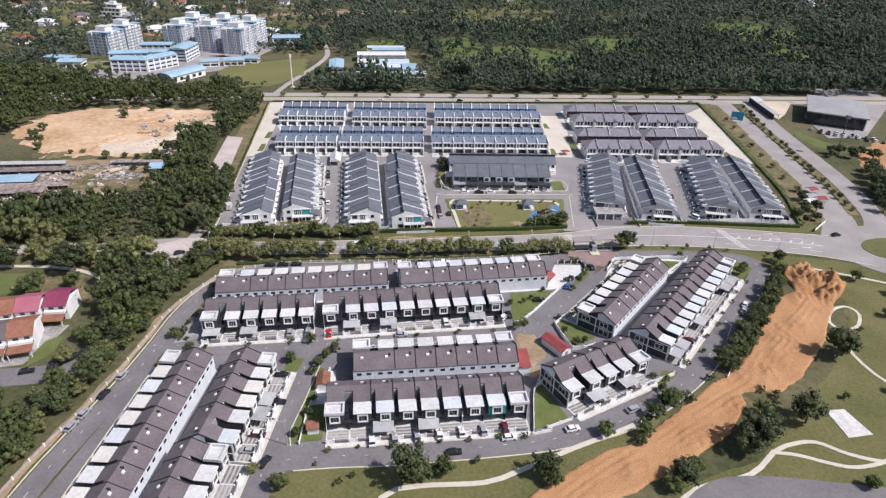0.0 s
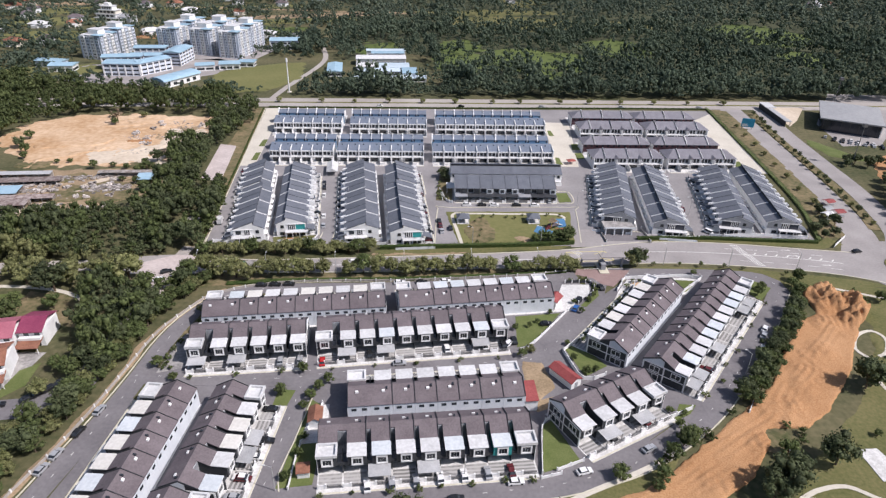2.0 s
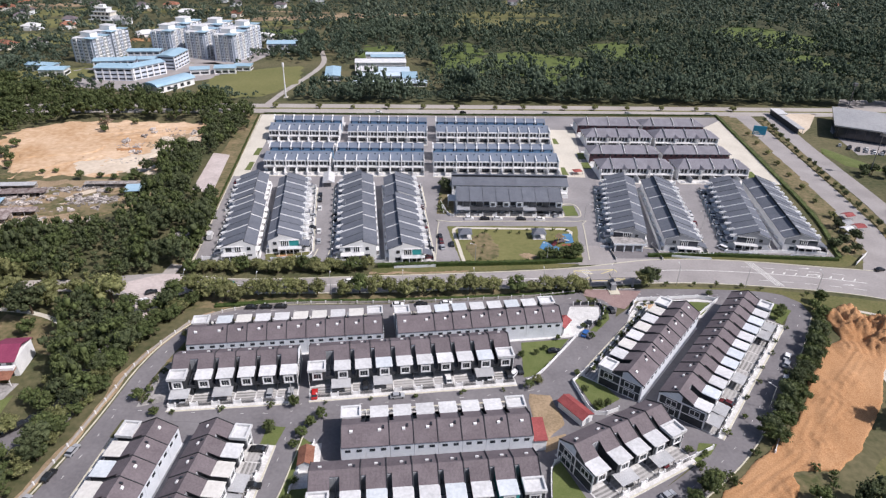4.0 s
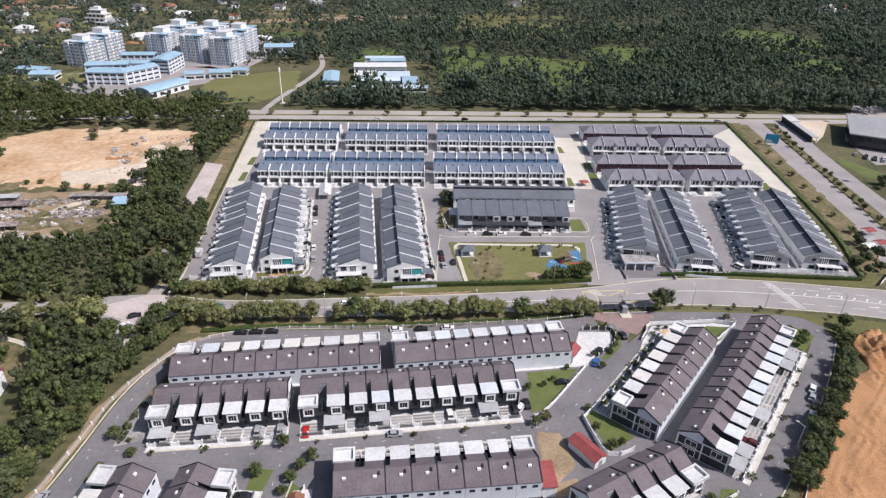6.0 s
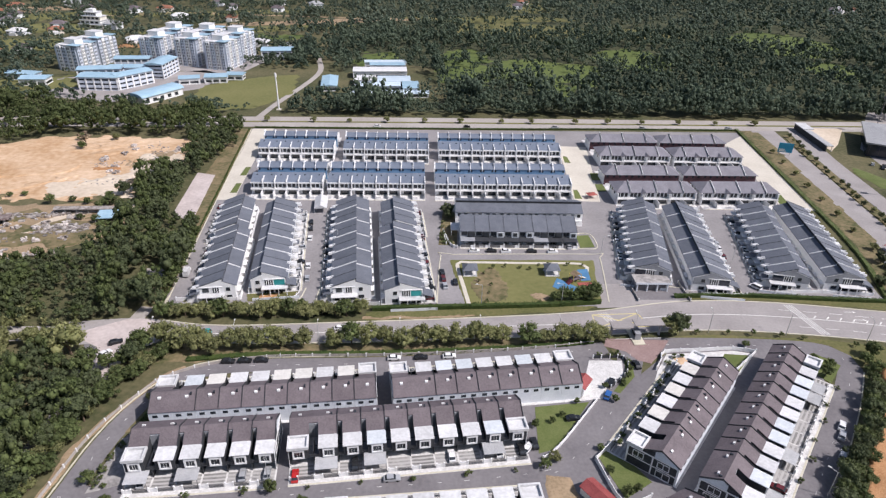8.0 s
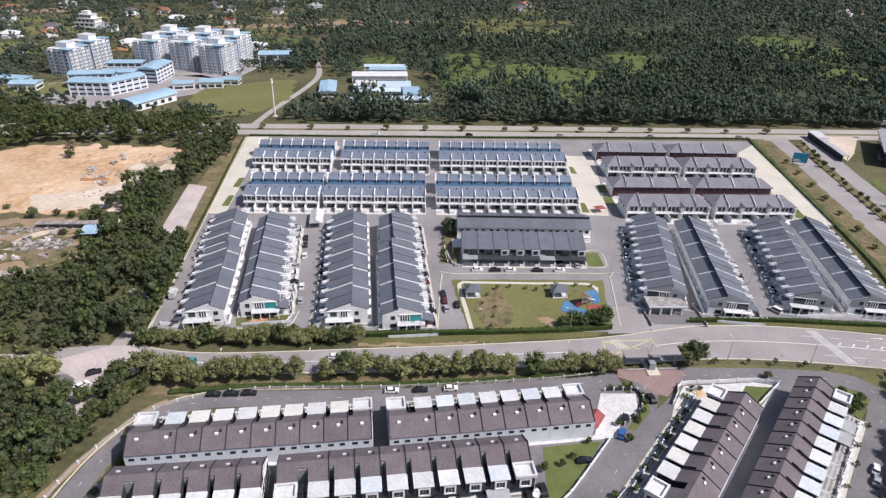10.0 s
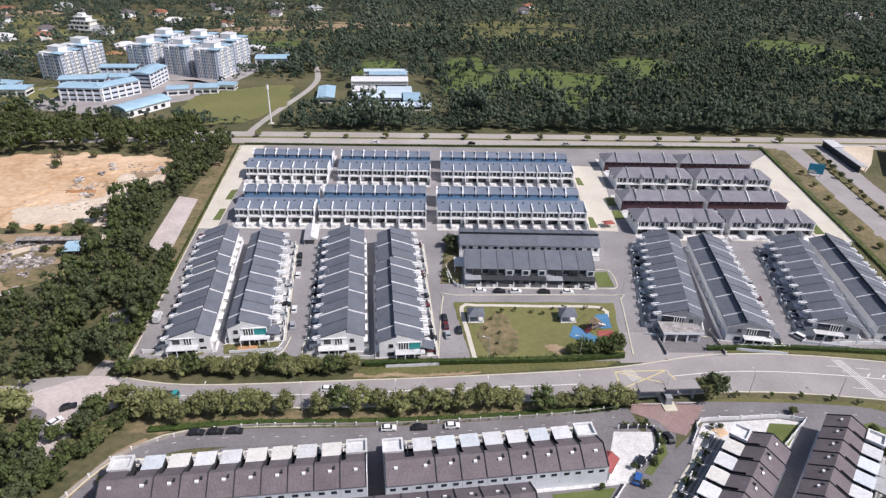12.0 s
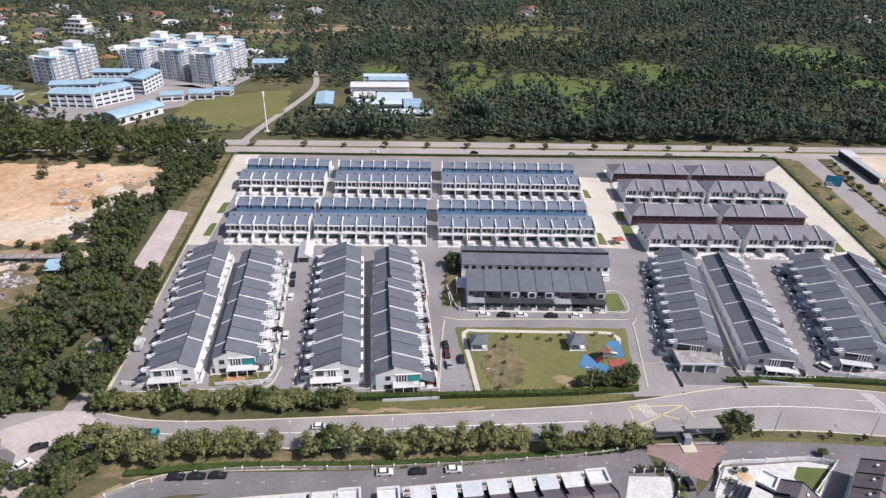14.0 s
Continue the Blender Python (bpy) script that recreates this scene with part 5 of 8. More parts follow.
def scatter(poly, spacing, rs, thin=0.0):
    xs, ys = np.array([p[0] for p in poly]), np.array([p[1] for p in poly])
    gx, gy = np.meshgrid(np.arange(xs.min(), xs.max(), spacing), np.arange(ys.min(), ys.max(), spacing))
    gx = (gx + rs.uniform(-0.42, 0.42, gx.shape) * spacing).ravel()
    gy = (gy + rs.uniform(-0.42, 0.42, gy.shape) * spacing).ravel()
    keep = inside(poly, gx, gy) & (rs.random(gx.shape) >= thin)
    return gx[keep], gy[keep]


def wood(name, polys, spacing, seed, label, thin=0.0, sizes=(3.4, 5.4), lobes=5, cards=11, opened=(), mat="leaf_wood", sub=1, size=0.2, lean=(1.05, 1.5), clump=None, tall=0.62):
    """A stand of trees too many to count, as one object."""
    rs = np.random.default_rng(seed)
    bank = [crown_mesh(np.random.default_rng(900 + k + 10 * seed), lobes, cards, 1.0, tall, 0.25, size, sub) for k in range(8)]
    V, F, base = [], [], 0
    for poly in polys:
        gx, gy = scatter(poly, spacing, rs, thin)
        keep = np.ones(gx.shape, bool)
        for o in opened:
            keep &= ~inside(o, gx, gy)
        # only the wedge that the flight looks over, and a margin
        keep &= (gx > -150 - 0.67 * (gy - 102)) & (gx < 150 + 0.58 * (gy - 112)) & (gy < 1170 + 0.24 * gx)
        for x, y in zip(gx[keep], gy[keep]):
            if clump is not None and noise.noise((x * 0.016, y * 0.03, 12)) < clump:
                continue
            vs, fs = bank[rs.integers(8)]
            r = rs.uniform(*sizes) * (0.6 + 0.8 * (0.5 + noise.noise((x * 0.025, y * 0.025, 4))))
            a = rs.uniform(0, 6.28)
            c, s = math.cos(a), math.sin(a)
            q = vs * np.array([r, r, r * rs.uniform(*lean)])
            V.append(np.stack([q[:, 0] * c - q[:, 1] * s + x, q[:, 0] * s + q[:, 1] * c + y, q[:, 2] + 0.3], 1))
            F.append(fs + base)
            base += len(vs)
    ob = new(name, tri_mesh(name, np.concatenate(V), np.concatenate(F), mat))
    return tagged(ob, label, "woodland", "", "stuff")


# woods left of the estates
NEAR_WOODS = [
    [(-241.6, 250.1), (-196.9, 230), (-150.1, 229.5), (-130, 232.5), (-117, 239), (-114.5, 246), (-109, 251), (-109.4, 267.2), (-113.9, 296.8), (-120.1, 309.7), (-133.3, 315.4), (-142.3, 323.7), (-145.5, 296.7), (-152.5, 277.5), (-176.2, 266.8), (-211.9, 257.7), (-243.7, 268.4)],
    [(-146.6, 320.1), (-134.2, 319.3), (-141.7, 362.1), (-134.3, 367.2), (-134.6, 386.2), (-139.3, 420.2), (-145.4, 443), (-166.7, 422.5), (-149.9, 387.3), (-161.2, 363.5), (-158.3, 336.4)],
    [(-138.9, 405.3), (-132.8, 404.8), (-140.9, 455.5), (-151.2, 450.9)],
    [(-126, 187), (-119, 174), (-114.5, 168), (-106, 172), (-105, 196), (-107, 207), (-116, 210), (-127, 213), (-139, 211), (-130, 199)],
    [(-113.3, 97.4), (-110.3, 122.2), (-129.1, 135.2), (-148.4, 135.9), (-149.8, 102.7)],
    [(-259.6, 275.3), (-242.6, 304.5), (-249.6, 312.8), (-271.5, 294.1)],
]
YARD = ellipse(-119.2, 265.5, 4.4, 6)
YARD_GAP = ellipse(-118.6, 260.5, 8.5, 13.5)
slab("shaded_yard", YARD, "beige_road", "small bare concrete yard among the trees", 0.12)
wood("near_woods", NEAR_WOODS, 5.6, 1, "dense dark green woods left between the estates", 0.04, (2.7, 4.8), 14, 16, (YARD_GAP,), "leaf", 1, 0.07, (1.1, 1.7), None, 0.72)
wood("near_woods", NEAR_WOODS[:5], 7.2, 7, "lighter green trees standing in the woods", 0.1, (2.8, 4.6), 14, 22, (YARD_GAP,), "leaf_mid", 1, 0.07, (1.3, 2.0), None, 0.72)
wood("near_woods", [[(-193.4, 220.4), (-131.5, 228.7), (-120.7, 238.1), (-154.4, 234.8), (-192.7, 233.5)], [(-242.4, 203.5), (-136.2, 214.8), (-127.6, 221.5), (-193.6, 216.3), (-241.7, 212.4)], [(-140, 216), (-150, 216), (-146, 205), (-139, 207)], [(-148, 193), (-157, 194), (-158, 186), (-150, 185)], [(-175, 206.2), (-226.1, 200.8), (-227.3, 183), (-180, 186)]], 5.2, 2, "olive roadside trees along the old road", 0.08, (2.8, 4.4), 15, 24, (), "leaf_olive", 1, 0.07, (1.0, 1.5))
# this dark belt gets mid green leaves, a colour stand-in for haze
wood("near_woods", [[(-367.3, 448.9), (-250.7, 414.3), (-162.8, 418.5), (-147.6, 439.5), (-165.1, 457.7), (-258, 464.1), (-330.8, 491.5), (-396.8, 490)], [(-365.7, 340.2), (-267.5, 353.5), (-262.8, 359.1), (-265.2, 388.5), (-244.3, 413.8), (-367.3, 448.9)]], 6.2, 3, "belt of trees behind the bare ground, leaves paled for haze", 0.05, (3.2, 5.2), 11, 14, (), "leaf_mid", 1, 0.1, (1.1, 1.7), None, 0.75)
for x, y, s in ((-192.4, 323.1, 0.7), (-183.8, 326.4, 0.5), (-175.6, 323.9, 0.6), (-164.1, 323.2, 0.9), (-167.4, 319.5, 0.7), (-157, 318.9, 0.8), (-209, 330, 0.45), (-215.4, 328.5, 0.4), (-151.3, 306.8, 0.8), (-161.8, 305.5, 0.6), (-170, 308, 0.5), (-215.9, 394.3, 0.75), (-153.8, 297.2, 0.9)):
    plant("mid", x, y, s)
for x, y, s, k in ((-123.2, 216, 1.7, "olive"), (-113, 208, 1.2, "mid"), (-131, 219, 1.3, "olive"), (-138, 220.5, 1.1, "olive"), (-147, 218, 1.1, "olive"), (-104.2, 213.6, 0.7, "mid"), (-108.5, 210.5, 0.8, "mid"), (-115.2, 161.7, 1.1, "mid"), (-110.4, 153, 1.0, "mid"), (-107.4, 143.6, 0.8, "dark"), (-112, 166, 0.9, "dark"), (-147, 207, 1.5, "dark"), (-151.7, 188, 1.3, "mid"), (-160, 211, 1.1, "olive"), (-141, 196, 0.9, "mid"), (-133, 205, 1.1, "mid"), (-172, 208, 1.2, "dark"), (-157, 199, 0.7, "mid"), (-126, 192, 1.0, "mid"), (-107, 178, 1.0, "mid"), (-106.3, 160, 0.7, "mid"), (-101.4, 197, 0.9, "mid"), (-98.6, 205.5, 0.85, "mid"), (-104, 188, 1.0, "dark"), (-103.4, 180.5, 0.85, "mid"), (-96, 211, 0.8, "olive"), (-104.6, 170.4, 0.9, "mid"), (-106.4, 152, 0.8, "mid"), (-240.3, 341.9, 0.8, "mid"), (-248.4, 350.2, 0.9, "dark"), (-251.8, 364.2, 0.8, "mid"), (-236.5, 333.8, 0.7, "mid"), (-215.7, 398.1, 1.25, "dry"), (-223.5, 408.3, 0.7, "mid"), (-204.6, 410.6, 0.7, "olive"), (-163.6, 334.8, 0.8, "dark"), (-167.9, 330.2, 0.7, "mid"), (-160.1, 341.3, 0.6, "mid")):
    plant(k, x, y, s)
wood("near_woods", [[(-108.1, 152.3), (-104.4, 183.8), (-100.2, 197.5), (-95.2, 209), (-100.6, 217.3), (-109.3, 205.7), (-112.5, 176.3), (-112.4, 152.5)]], 8.0, 11, "leafy trees on the bank above the street", 0.15, (2.4, 4.0), 16, 24, (), "leaf_mid", 1, 0.075)
wood("near_woods", [[(-112.6, 252), (-106.5, 250), (-107.5, 268), (-112, 292), (-117, 311), (-126, 314), (-119, 290), (-113.6, 268)]], 4.2, 13, "trees along the edge of the estate street", 0.1, (1.9, 3.2), 14, 20, (), "leaf_mid", 1, 0.09)
wood("near_woods", [[(-134, 316), (-141.2, 364), (-147.5, 364), (-141, 318)]], 4.6, 15, "trees beside the concrete lot", 0.05, (2.2, 3.4), 14, 18, (), "leaf", 1, 0.08, (1.1, 1.7), None, 0.72)
wood("near_woods", [[(-142, 229), (-126, 231), (-115.5, 237.5), (-112.5, 241), (-112.5, 250), (-125, 246), (-142, 238)], [(-106.8, 238.5), (-103.8, 241), (-105.6, 250), (-110, 252), (-109, 244)]], 4.6, 14, "dark trees overhanging the junction", 0.06, (2.4, 3.9), 15, 20, (), "leaf", 1, 0.075, (1.2, 1.8), None, 0.72)
# a line of tall trees outside the wall of the lower estate
rng = random.Random(23)
for k in range(20):
    f = k / 19
    plant(("mid", "olive", "dark")[k % 3], -114.1 + 10.5 * f + rng.uniform(-2.4, 1.2), 105.7 + 99.8 * f + rng.uniform(-1.5, 1.5), rng.uniform(0.7, 1.05))
for k in range(13):
    f = k / 12
    plant(("olive", "mid")[k % 2], -111.8 + 8.6 * f + rng.uniform(-1, 1), 111.9 + 75.9 * f + rng.uniform(-2, 2), rng.uniform(0.6, 0.85))
for k in range(12):
    plant(("mid", "olive")[k % 2], -120.4 + 3.7 * k / 11 + rng.uniform(-5, 3), 110.1 + 94.6 * k / 11 + rng.uniform(-3, 3), rng.uniform(0.7, 1.0))
# along the main road
rng = random.Random(3)
for k in range(17):
    f = k / 16
    plant("olive" if k % 5 else "mid", -103.1 + 67.4 * f + rng.uniform(-1, 1), 237.5 + 6 * f + rng.uniform(-1.0, 1.0), rng.uniform(0.8, 1.05))
for k in range(14):
    f = k / 13
    plant("olive" if k % 3 else "mid", -101.9 + 65.3 * f + rng.uniform(-1, 1), 240.2 + 6 * f + rng.uniform(-0.5, 0.8), rng.uniform(0.5, 0.75))
for x, y, s, k in ((-101.6, 218.3, 1.0, "mid"), (-96.3, 223, 1.2, "olive"), (-90.1, 221.8, 1.25, "olive"), (-84, 220.5, 1.1, "olive"), (-78.9, 219.3, 0.8, "olive"), (-74.7, 223, 1.1, "olive"), (-68.5, 223.3, 1.1, "olive"), (-62.4, 224.5, 1.15, "olive"), (-57.3, 224.7, 1.0, "olive"), (-51.2, 225.4, 1.0, "olive"), (-41, 225.9, 1.05, "olive"), (-35.9, 227.2, 1.0, "mid"), (-30.9, 226.9, 1.1, "olive"), (-24.9, 228.1, 0.9, "olive"), (-18.9, 227.8, 1.0, "olive"), (-12.8, 229, 1.05, "olive"), (-6.9, 229.7, 1.0, "olive"), (-0.9, 230.4, 1.1, "olive"), (5.1, 231.1, 1.0, "olive"), (10, 231.8, 1.0, "olive"), (14, 232, 0.9, "olive"), (22.8, 232.2, 0.95, "mid"), (28.7, 232.8, 0.8, "olive"), (33.6, 233.6, 0.95, "olive"), (38.5, 233.8, 1.0, "olive"), (43.4, 234.5, 1.05, "olive"), (47.3, 234.8, 0.85, "olive"), (71.5, 239.4, 1.0, "olive"), (74.3, 239.7, 0.8, "dark")):
    plant(k, x, y, 1.16 * s)
for x, y, s, k in ((-102.1, 204.4, 0.9, "mid"), (-98.7, 211.2, 0.9, "olive"), (-94.4, 216, 0.8, "mid"), (-101.5, 213, 0.8, "dark"), (-106.5, 195.8, 0.9, "dark"), (-93.3, 219.9, 0.7, "mid"), (-107.9, 248.4, 0.5, "mid"), (-108.7, 253.4, 0.4, "olive"), (-109.6, 258.4, 0.5, "mid"), (-110.4, 264.3, 0.45, "mid"), (-111.2, 271.2, 0.5, "olive"), (-112.6, 277.2, 0.45, "mid"), (-113.3, 284.1, 0.5, "mid"), (-114.6, 291.9, 0.45, "olive"), (-116.4, 300.8, 0.45, "mid")):
    plant(k, x, y, s)
for x, y in ((81.1, 240.3), (91.6, 240.7), (100.1, 240.7), (109.6, 240.7), (117.2, 239.9), (133.2, 236.7)):
    plant("small", x, y, rng.uniform(0.6, 0.9))
for k in range(8):
    plant("mid", -87.6 + 3 * k / 7, 185.6 + 15.7 * k / 7, rng.uniform(0.25, 0.4))
plant("mid", -84.5, 161.5, 0.4)
plant("dark", -85, 176.5, 0.35)
# playground trees
for x, y, s in ((34.7, 257.5, 0.7), (38.1, 259.2, 0.8), (41, 258.1, 0.85), (44.4, 259.4, 0.9), (47.3, 258.2, 0.95), (49.3, 260.5, 0.9), (46.4, 261.2, 0.7), (49.8, 263.3, 0.7)):
    plant("mid", x, y, s)
for x, y in ((3.1, 275.5), (8.5, 274.2), (11.3, 266.4), (12.4, 278.8), (17.3, 280.4), (23.2, 280), (10.3, 260.7), (6.5, 268.6), (27.1, 278.9), (31, 282.4), (34.9, 283.1), (42.6, 283.6), (48.4, 283.3), (31.9, 275.7), (28.9, 255.9), (9.3, 254.1)):
    plant("small", x, y, rng.uniform(0.45, 0.75))
# beside the lower street and in the park
for x, y, s, k in ((-41.4, 107.4, 0.7, "mid"), (-34, 115.8, 0.5, "small"), (-23.7, 112.4, 0.7, "small"), (-26.8, 110, 0.8, "small"), (-9.4, 111.4, 1.15, "dark"), (-5.3, 112.8, 0.85, "mid"), (-0.7, 114.1, 0.95, "mid"), (8.5, 118.9, 1.0, "small"), (25.7, 115.2, 0.95, "dark"), (27.7, 112.1, 0.7, "mid"), (44.3, 130.5, 0.75, "mid"), (55.2, 130.1, 0.7, "mid"), (60.1, 137.8, 0.75, "mid"), (64.1, 142.5, 0.9, "mid"), (67, 145.4, 0.8, "mid"), (53.2, 127.2, 0.5, "mid"), (83.8, 128, 1.35, "dark"), (87.7, 130.8, 1.1, "dark"), (80.9, 125.1, 0.9, "dark"), (103.2, 138, 1.15, "dark"), (128.2, 169.4, 1.15, "dark"), (132.4, 172.6, 0.8, "mid"), (61.2, 115, 0.9, "dark"), (58.2, 113.1, 0.8, "mid"), (65.1, 118.8, 0.7, "mid"), (91.5, 140.5, 0.7, "mid"), (109.2, 115.2, 0.7, "mid"), (120.4, 149.1, 0.35, "mid"), (158.3, 194.2, 0.6, "mid"), (164.9, 190.1, 0.6, "mid"), (160.6, 218.9, 0.7, "mid"), (170.1, 209, 0.7, "mid"), (144.4, 185.1, 0.3, "mid"), (136.6, 152.4, 0.5, "mid"), (64, 155.3, 0.35, "mid")):
    plant(k, x, y, s)
for f in range(17):
    t = f / 16
    plant("dark" if f % 2 else "mid", 87.4 + 39.6 * t + rng.uniform(-1.2, 1.2), 161.2 + 51.6 * t + rng.uniform(-1, 1), rng.uniform(0.62, 0.85))
for f in range(8):
    t = f / 7
    plant("mid", 91.3 + 32 * t + rng.uniform(-1.2, 1.2), 161 + 43.4 * t + rng.uniform(-1, 1), rng.uniform(0.55, 0.8))
for x, y, s in ((128.8, 218.5, 0.6), (132.5, 223, 0.7), (131.4, 227.8, 0.6), (135.1, 231.4, 0.8), (118.3, 224.7, 0.5), (115.5, 221, 0.55), (111.7, 225, 0.5), (114.5, 227.7, 0.45), (95.4, 234.3, 0.4)):
    plant("mid", x, y, s)
# gardens of the lower estate
for x, y, s, k in ((-41.4, 155.6, 0.5, "mid"), (-39.8, 159.5, 0.55, "mid"), (-37.2, 162.8, 0.55, "mid"), (-42.5, 151.7, 0.4, "mid"), (-39.8, 133.7, 0.4, "mid"), (-41.5, 125.8, 0.4, "mid"), (-39.7, 139.7, 0.4, "mid"), (-50.6, 156.9, 0.62, "mid"), (-91.8, 167.5, 0.55, "mid"), (-88.8, 197, 0.5, "olive"), (-46.3, 167.1, 0.5, "mid"), (21.6, 193.3, 0.35, "mid"), (26.6, 195, 0.3, "mid"), (29.5, 197.8, 0.3, "mid"), (34.5, 203.4, 0.3, "mid"), (25.5, 181.4, 0.5, "olive"), (22.5, 178.6, 0.45, "mid"), (39.4, 177.9, 0.4, "mid"), (42.3, 170.9, 0.45, "mid"), (45.3, 172.7, 0.35, "mid"), (38.4, 185.7, 0.3, "mid"), (50.2, 213.4, 0.3, "mid"), (46.2, 204.9, 0.35, "mid"), (44.3, 210.8, 0.3, "mid"), (-31.3, 207.3, 0.3, "mid"), (65, 149.4, 0.4, "mid"), (67.9, 154.2, 0.3, "mid"), (-50.9, 99.5, 0.45, "olive"), (-49.6, 112.8, 0.5, "olive")):
    plant(k, x, y, s)
for k in range(24):  # shrubs at the gates
    f = (k % 8) / 7
    if k < 8:
        x, y = -30.8 + 53 * f, 120.7 + 7.7 * f
    elif k < 16:
        x, y = -79.5 + 96 * f, 161.7 + 15.3 * f
    else:
        x, y = 77.7 + 37.9 * f, 162.6 + 51.7 * f
    plant("bush", x + rng.uniform(-1.5, 1.5), y + rng.uniform(-0.2, 0.3), rng.uniform(0.7, 1.3))
# avenue and far road
for k in range(26):
    f = k / 25
    plant("dark" if k % 3 else "olive", 194.3 + 11.4 * f + rng.uniform(-1.2, 1.2), 285.6 + 170.1 * f, rng.uniform(0.28, 0.46))
for k in range(9):
    f = k / 8
    plant("olive", 176.4 + 7.2 * f + rng.uniform(-0.6, 0.6), 290 + 136 * f, rng.uniform(0.4, 0.6))
for k in range(14):
    f = k / 13
    plant("olive", -124.9 + 316.9 * f + rng.uniform(-3, 3), 453.6 + 25 * f, rng.uniform(0.5, 0.75))
for x, y, s in ((230.6, 283.4, 1.0), (222.1, 300.2, 1.0), (228.8, 310.5, 1.1), (236.3, 323.3, 1.0), (220.8, 284, 0.9), (239.8, 299, 1.2), (248.1, 313.6, 1.2), (228.7, 365.3, 0.7), (233.2, 359.7, 0.8), (240.9, 364.3, 0.7), (244.6, 357.9, 0.9), (214, 273.5, 0.6), (163.1, 276.5, 0.6), (168.5, 279.9, 0.6), (175.7, 283.1, 0.7), (165, 270.9, 0.5), (170.5, 273.3, 0.6), (174.5, 296, 0.6), (252.8, 326.6, 1.2), (219.9, 311.1, 1.2), (225, 319.7, 1.2), (216.6, 304.1, 1.0), (223.6, 306.3, 1.2), (228.1, 330.1, 1.1), (213.3, 295.3, 0.9), (220.5, 294.9, 1.1), (233.1, 338.6, 1.0), (224.3, 365.6, 0.7), (221.8, 360.6, 0.6), (230.3, 368.6, 0.6), (209.2, 284.7, 0.8)):
    plant("dark", x, y, s)


def hedge(points, width, height, seed, label, leaves="hedge"):
    """A clipped hedge: leaf sprays over a long low core."""
    rs = np.random.default_rng(seed)
    line = smooth(points, 0.5)
    g = Geo()
    core = smooth(points, 3.0)
    strip(g, offset(core, width * 0.4), offset(core, -width * 0.4), 0, height * 0.85)
    for q in line:
        for k in range(5):
            x, y = q.x + rs.uniform(-1, 1) * width * 0.55, q.y + rs.uniform(-1, 1) * width * 0.55
            z = height * rs.uniform(0.45, 1.08)
            a = rs.uniform(0, 6.28)
            s = rs.uniform(0.2, 0.42)
            dx, dy, dz = s * math.cos(a), s * math.sin(a), rs.uniform(-0.2, 0.2)
            g.add([(x - dx, y - dy, z - dz), (x + dy * 0.7, y - dx * 0.7, z + 0.1), (x + dx, y + dy, z + dz), (x - dy * 0.7, y + dx * 0.7, z + 0.12)], [[0, 1, 2, 3]])
    ob = g.link("hedge", M[leaves])
    tagged(ob, label, "hedge", "", "stuff")


hedge([(-31.6, 247), (1.3, 250.6), (28.9, 253.5), (51.2, 257.1)], 1.8, 1.8, 1, "clipped green hedge between the playground and the road")
hedge([(80, 263.1), (105.6, 265.4), (133.7, 265.2), (159.6, 265.2)], 1.7, 1.6, 2, "long clipped hedge along the estate front")
hedge([(161.4, 267.4), (169.7, 309.9), (174.1, 389.8), (177.5, 467)], 2.0, 1.2, 3, "dry olive hedge along the estate's side", "leaf_mid")
hedge([(-106.9, 245.4), (-119.3, 331.9), (-134.5, 438.4)], 0.8, 0.3, 4, "low weeds along the estate's edge")
structure("kerb", ribbon(Geo(), [(-105.5, 245.3), (-117.9, 331.8), (-133.1, 438.2)], 0.4, 0, 0.22), "kerb", "pale kerb along the estate's edge", "kerb")
hedge([(177.5, 467), (94.7, 460.4), (1.8, 451.5), (-131.4, 440.9)], 1.6, 0.8, 5, "low ragged hedge behind the terraces")
hedge([(-86.2, 215.6), (-61.5, 219.7), (-18.9, 223.4), (24.8, 229.6), (44.4, 233.4)], 2.4, 0.8, 6, "low shrubs behind the boundary fence")

# ---- the far woods ----
WOOD = [(-114.2, 471.3), (-55.3, 475.6), (58, 483.9), (200.2, 494.9), (364.9, 508), (529.9, 535.8), (760.8, 1068.5), (711.9, 1232.6), (-14.9, 1116.3), (-218.5, 1055.5), (-127.9, 851.5), (-135.8, 667.3), (-116.7, 614.1), (-106.4, 578.5)]
OPEN = [ellipse(-66, 556, 42, 54, 0), ellipse(-98, 540, 16, 34)] + [ellipse(*c) for c in CLEAR]


# trees beyond y = 780 take the leaf colour with painted haze
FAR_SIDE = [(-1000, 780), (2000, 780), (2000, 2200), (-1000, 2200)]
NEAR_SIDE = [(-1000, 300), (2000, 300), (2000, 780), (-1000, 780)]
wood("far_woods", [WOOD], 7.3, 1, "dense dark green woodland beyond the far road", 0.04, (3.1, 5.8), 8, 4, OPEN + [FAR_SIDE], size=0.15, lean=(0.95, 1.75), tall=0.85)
wood("far_woods", [WOOD], 9.4, 6, "dense dark green woodland towards the horizon", 0.05, (4.2, 7.6), 5, 3, OPEN + [NEAR_SIDE], mat="leaf_haze", size=0.16, lean=(0.9, 1.6), tall=0.8)
wood("far_woods", [ellipse(c[0], c[1], c[2] + 8, c[3] + 8) for c in CLEAR], 13.0, 9, "lone trees standing in the clearings", 0.35, (2.2, 4.4), 8, 8, OPEN[:2], size=0.13, lean=(1.2, 1.9), tall=0.8)
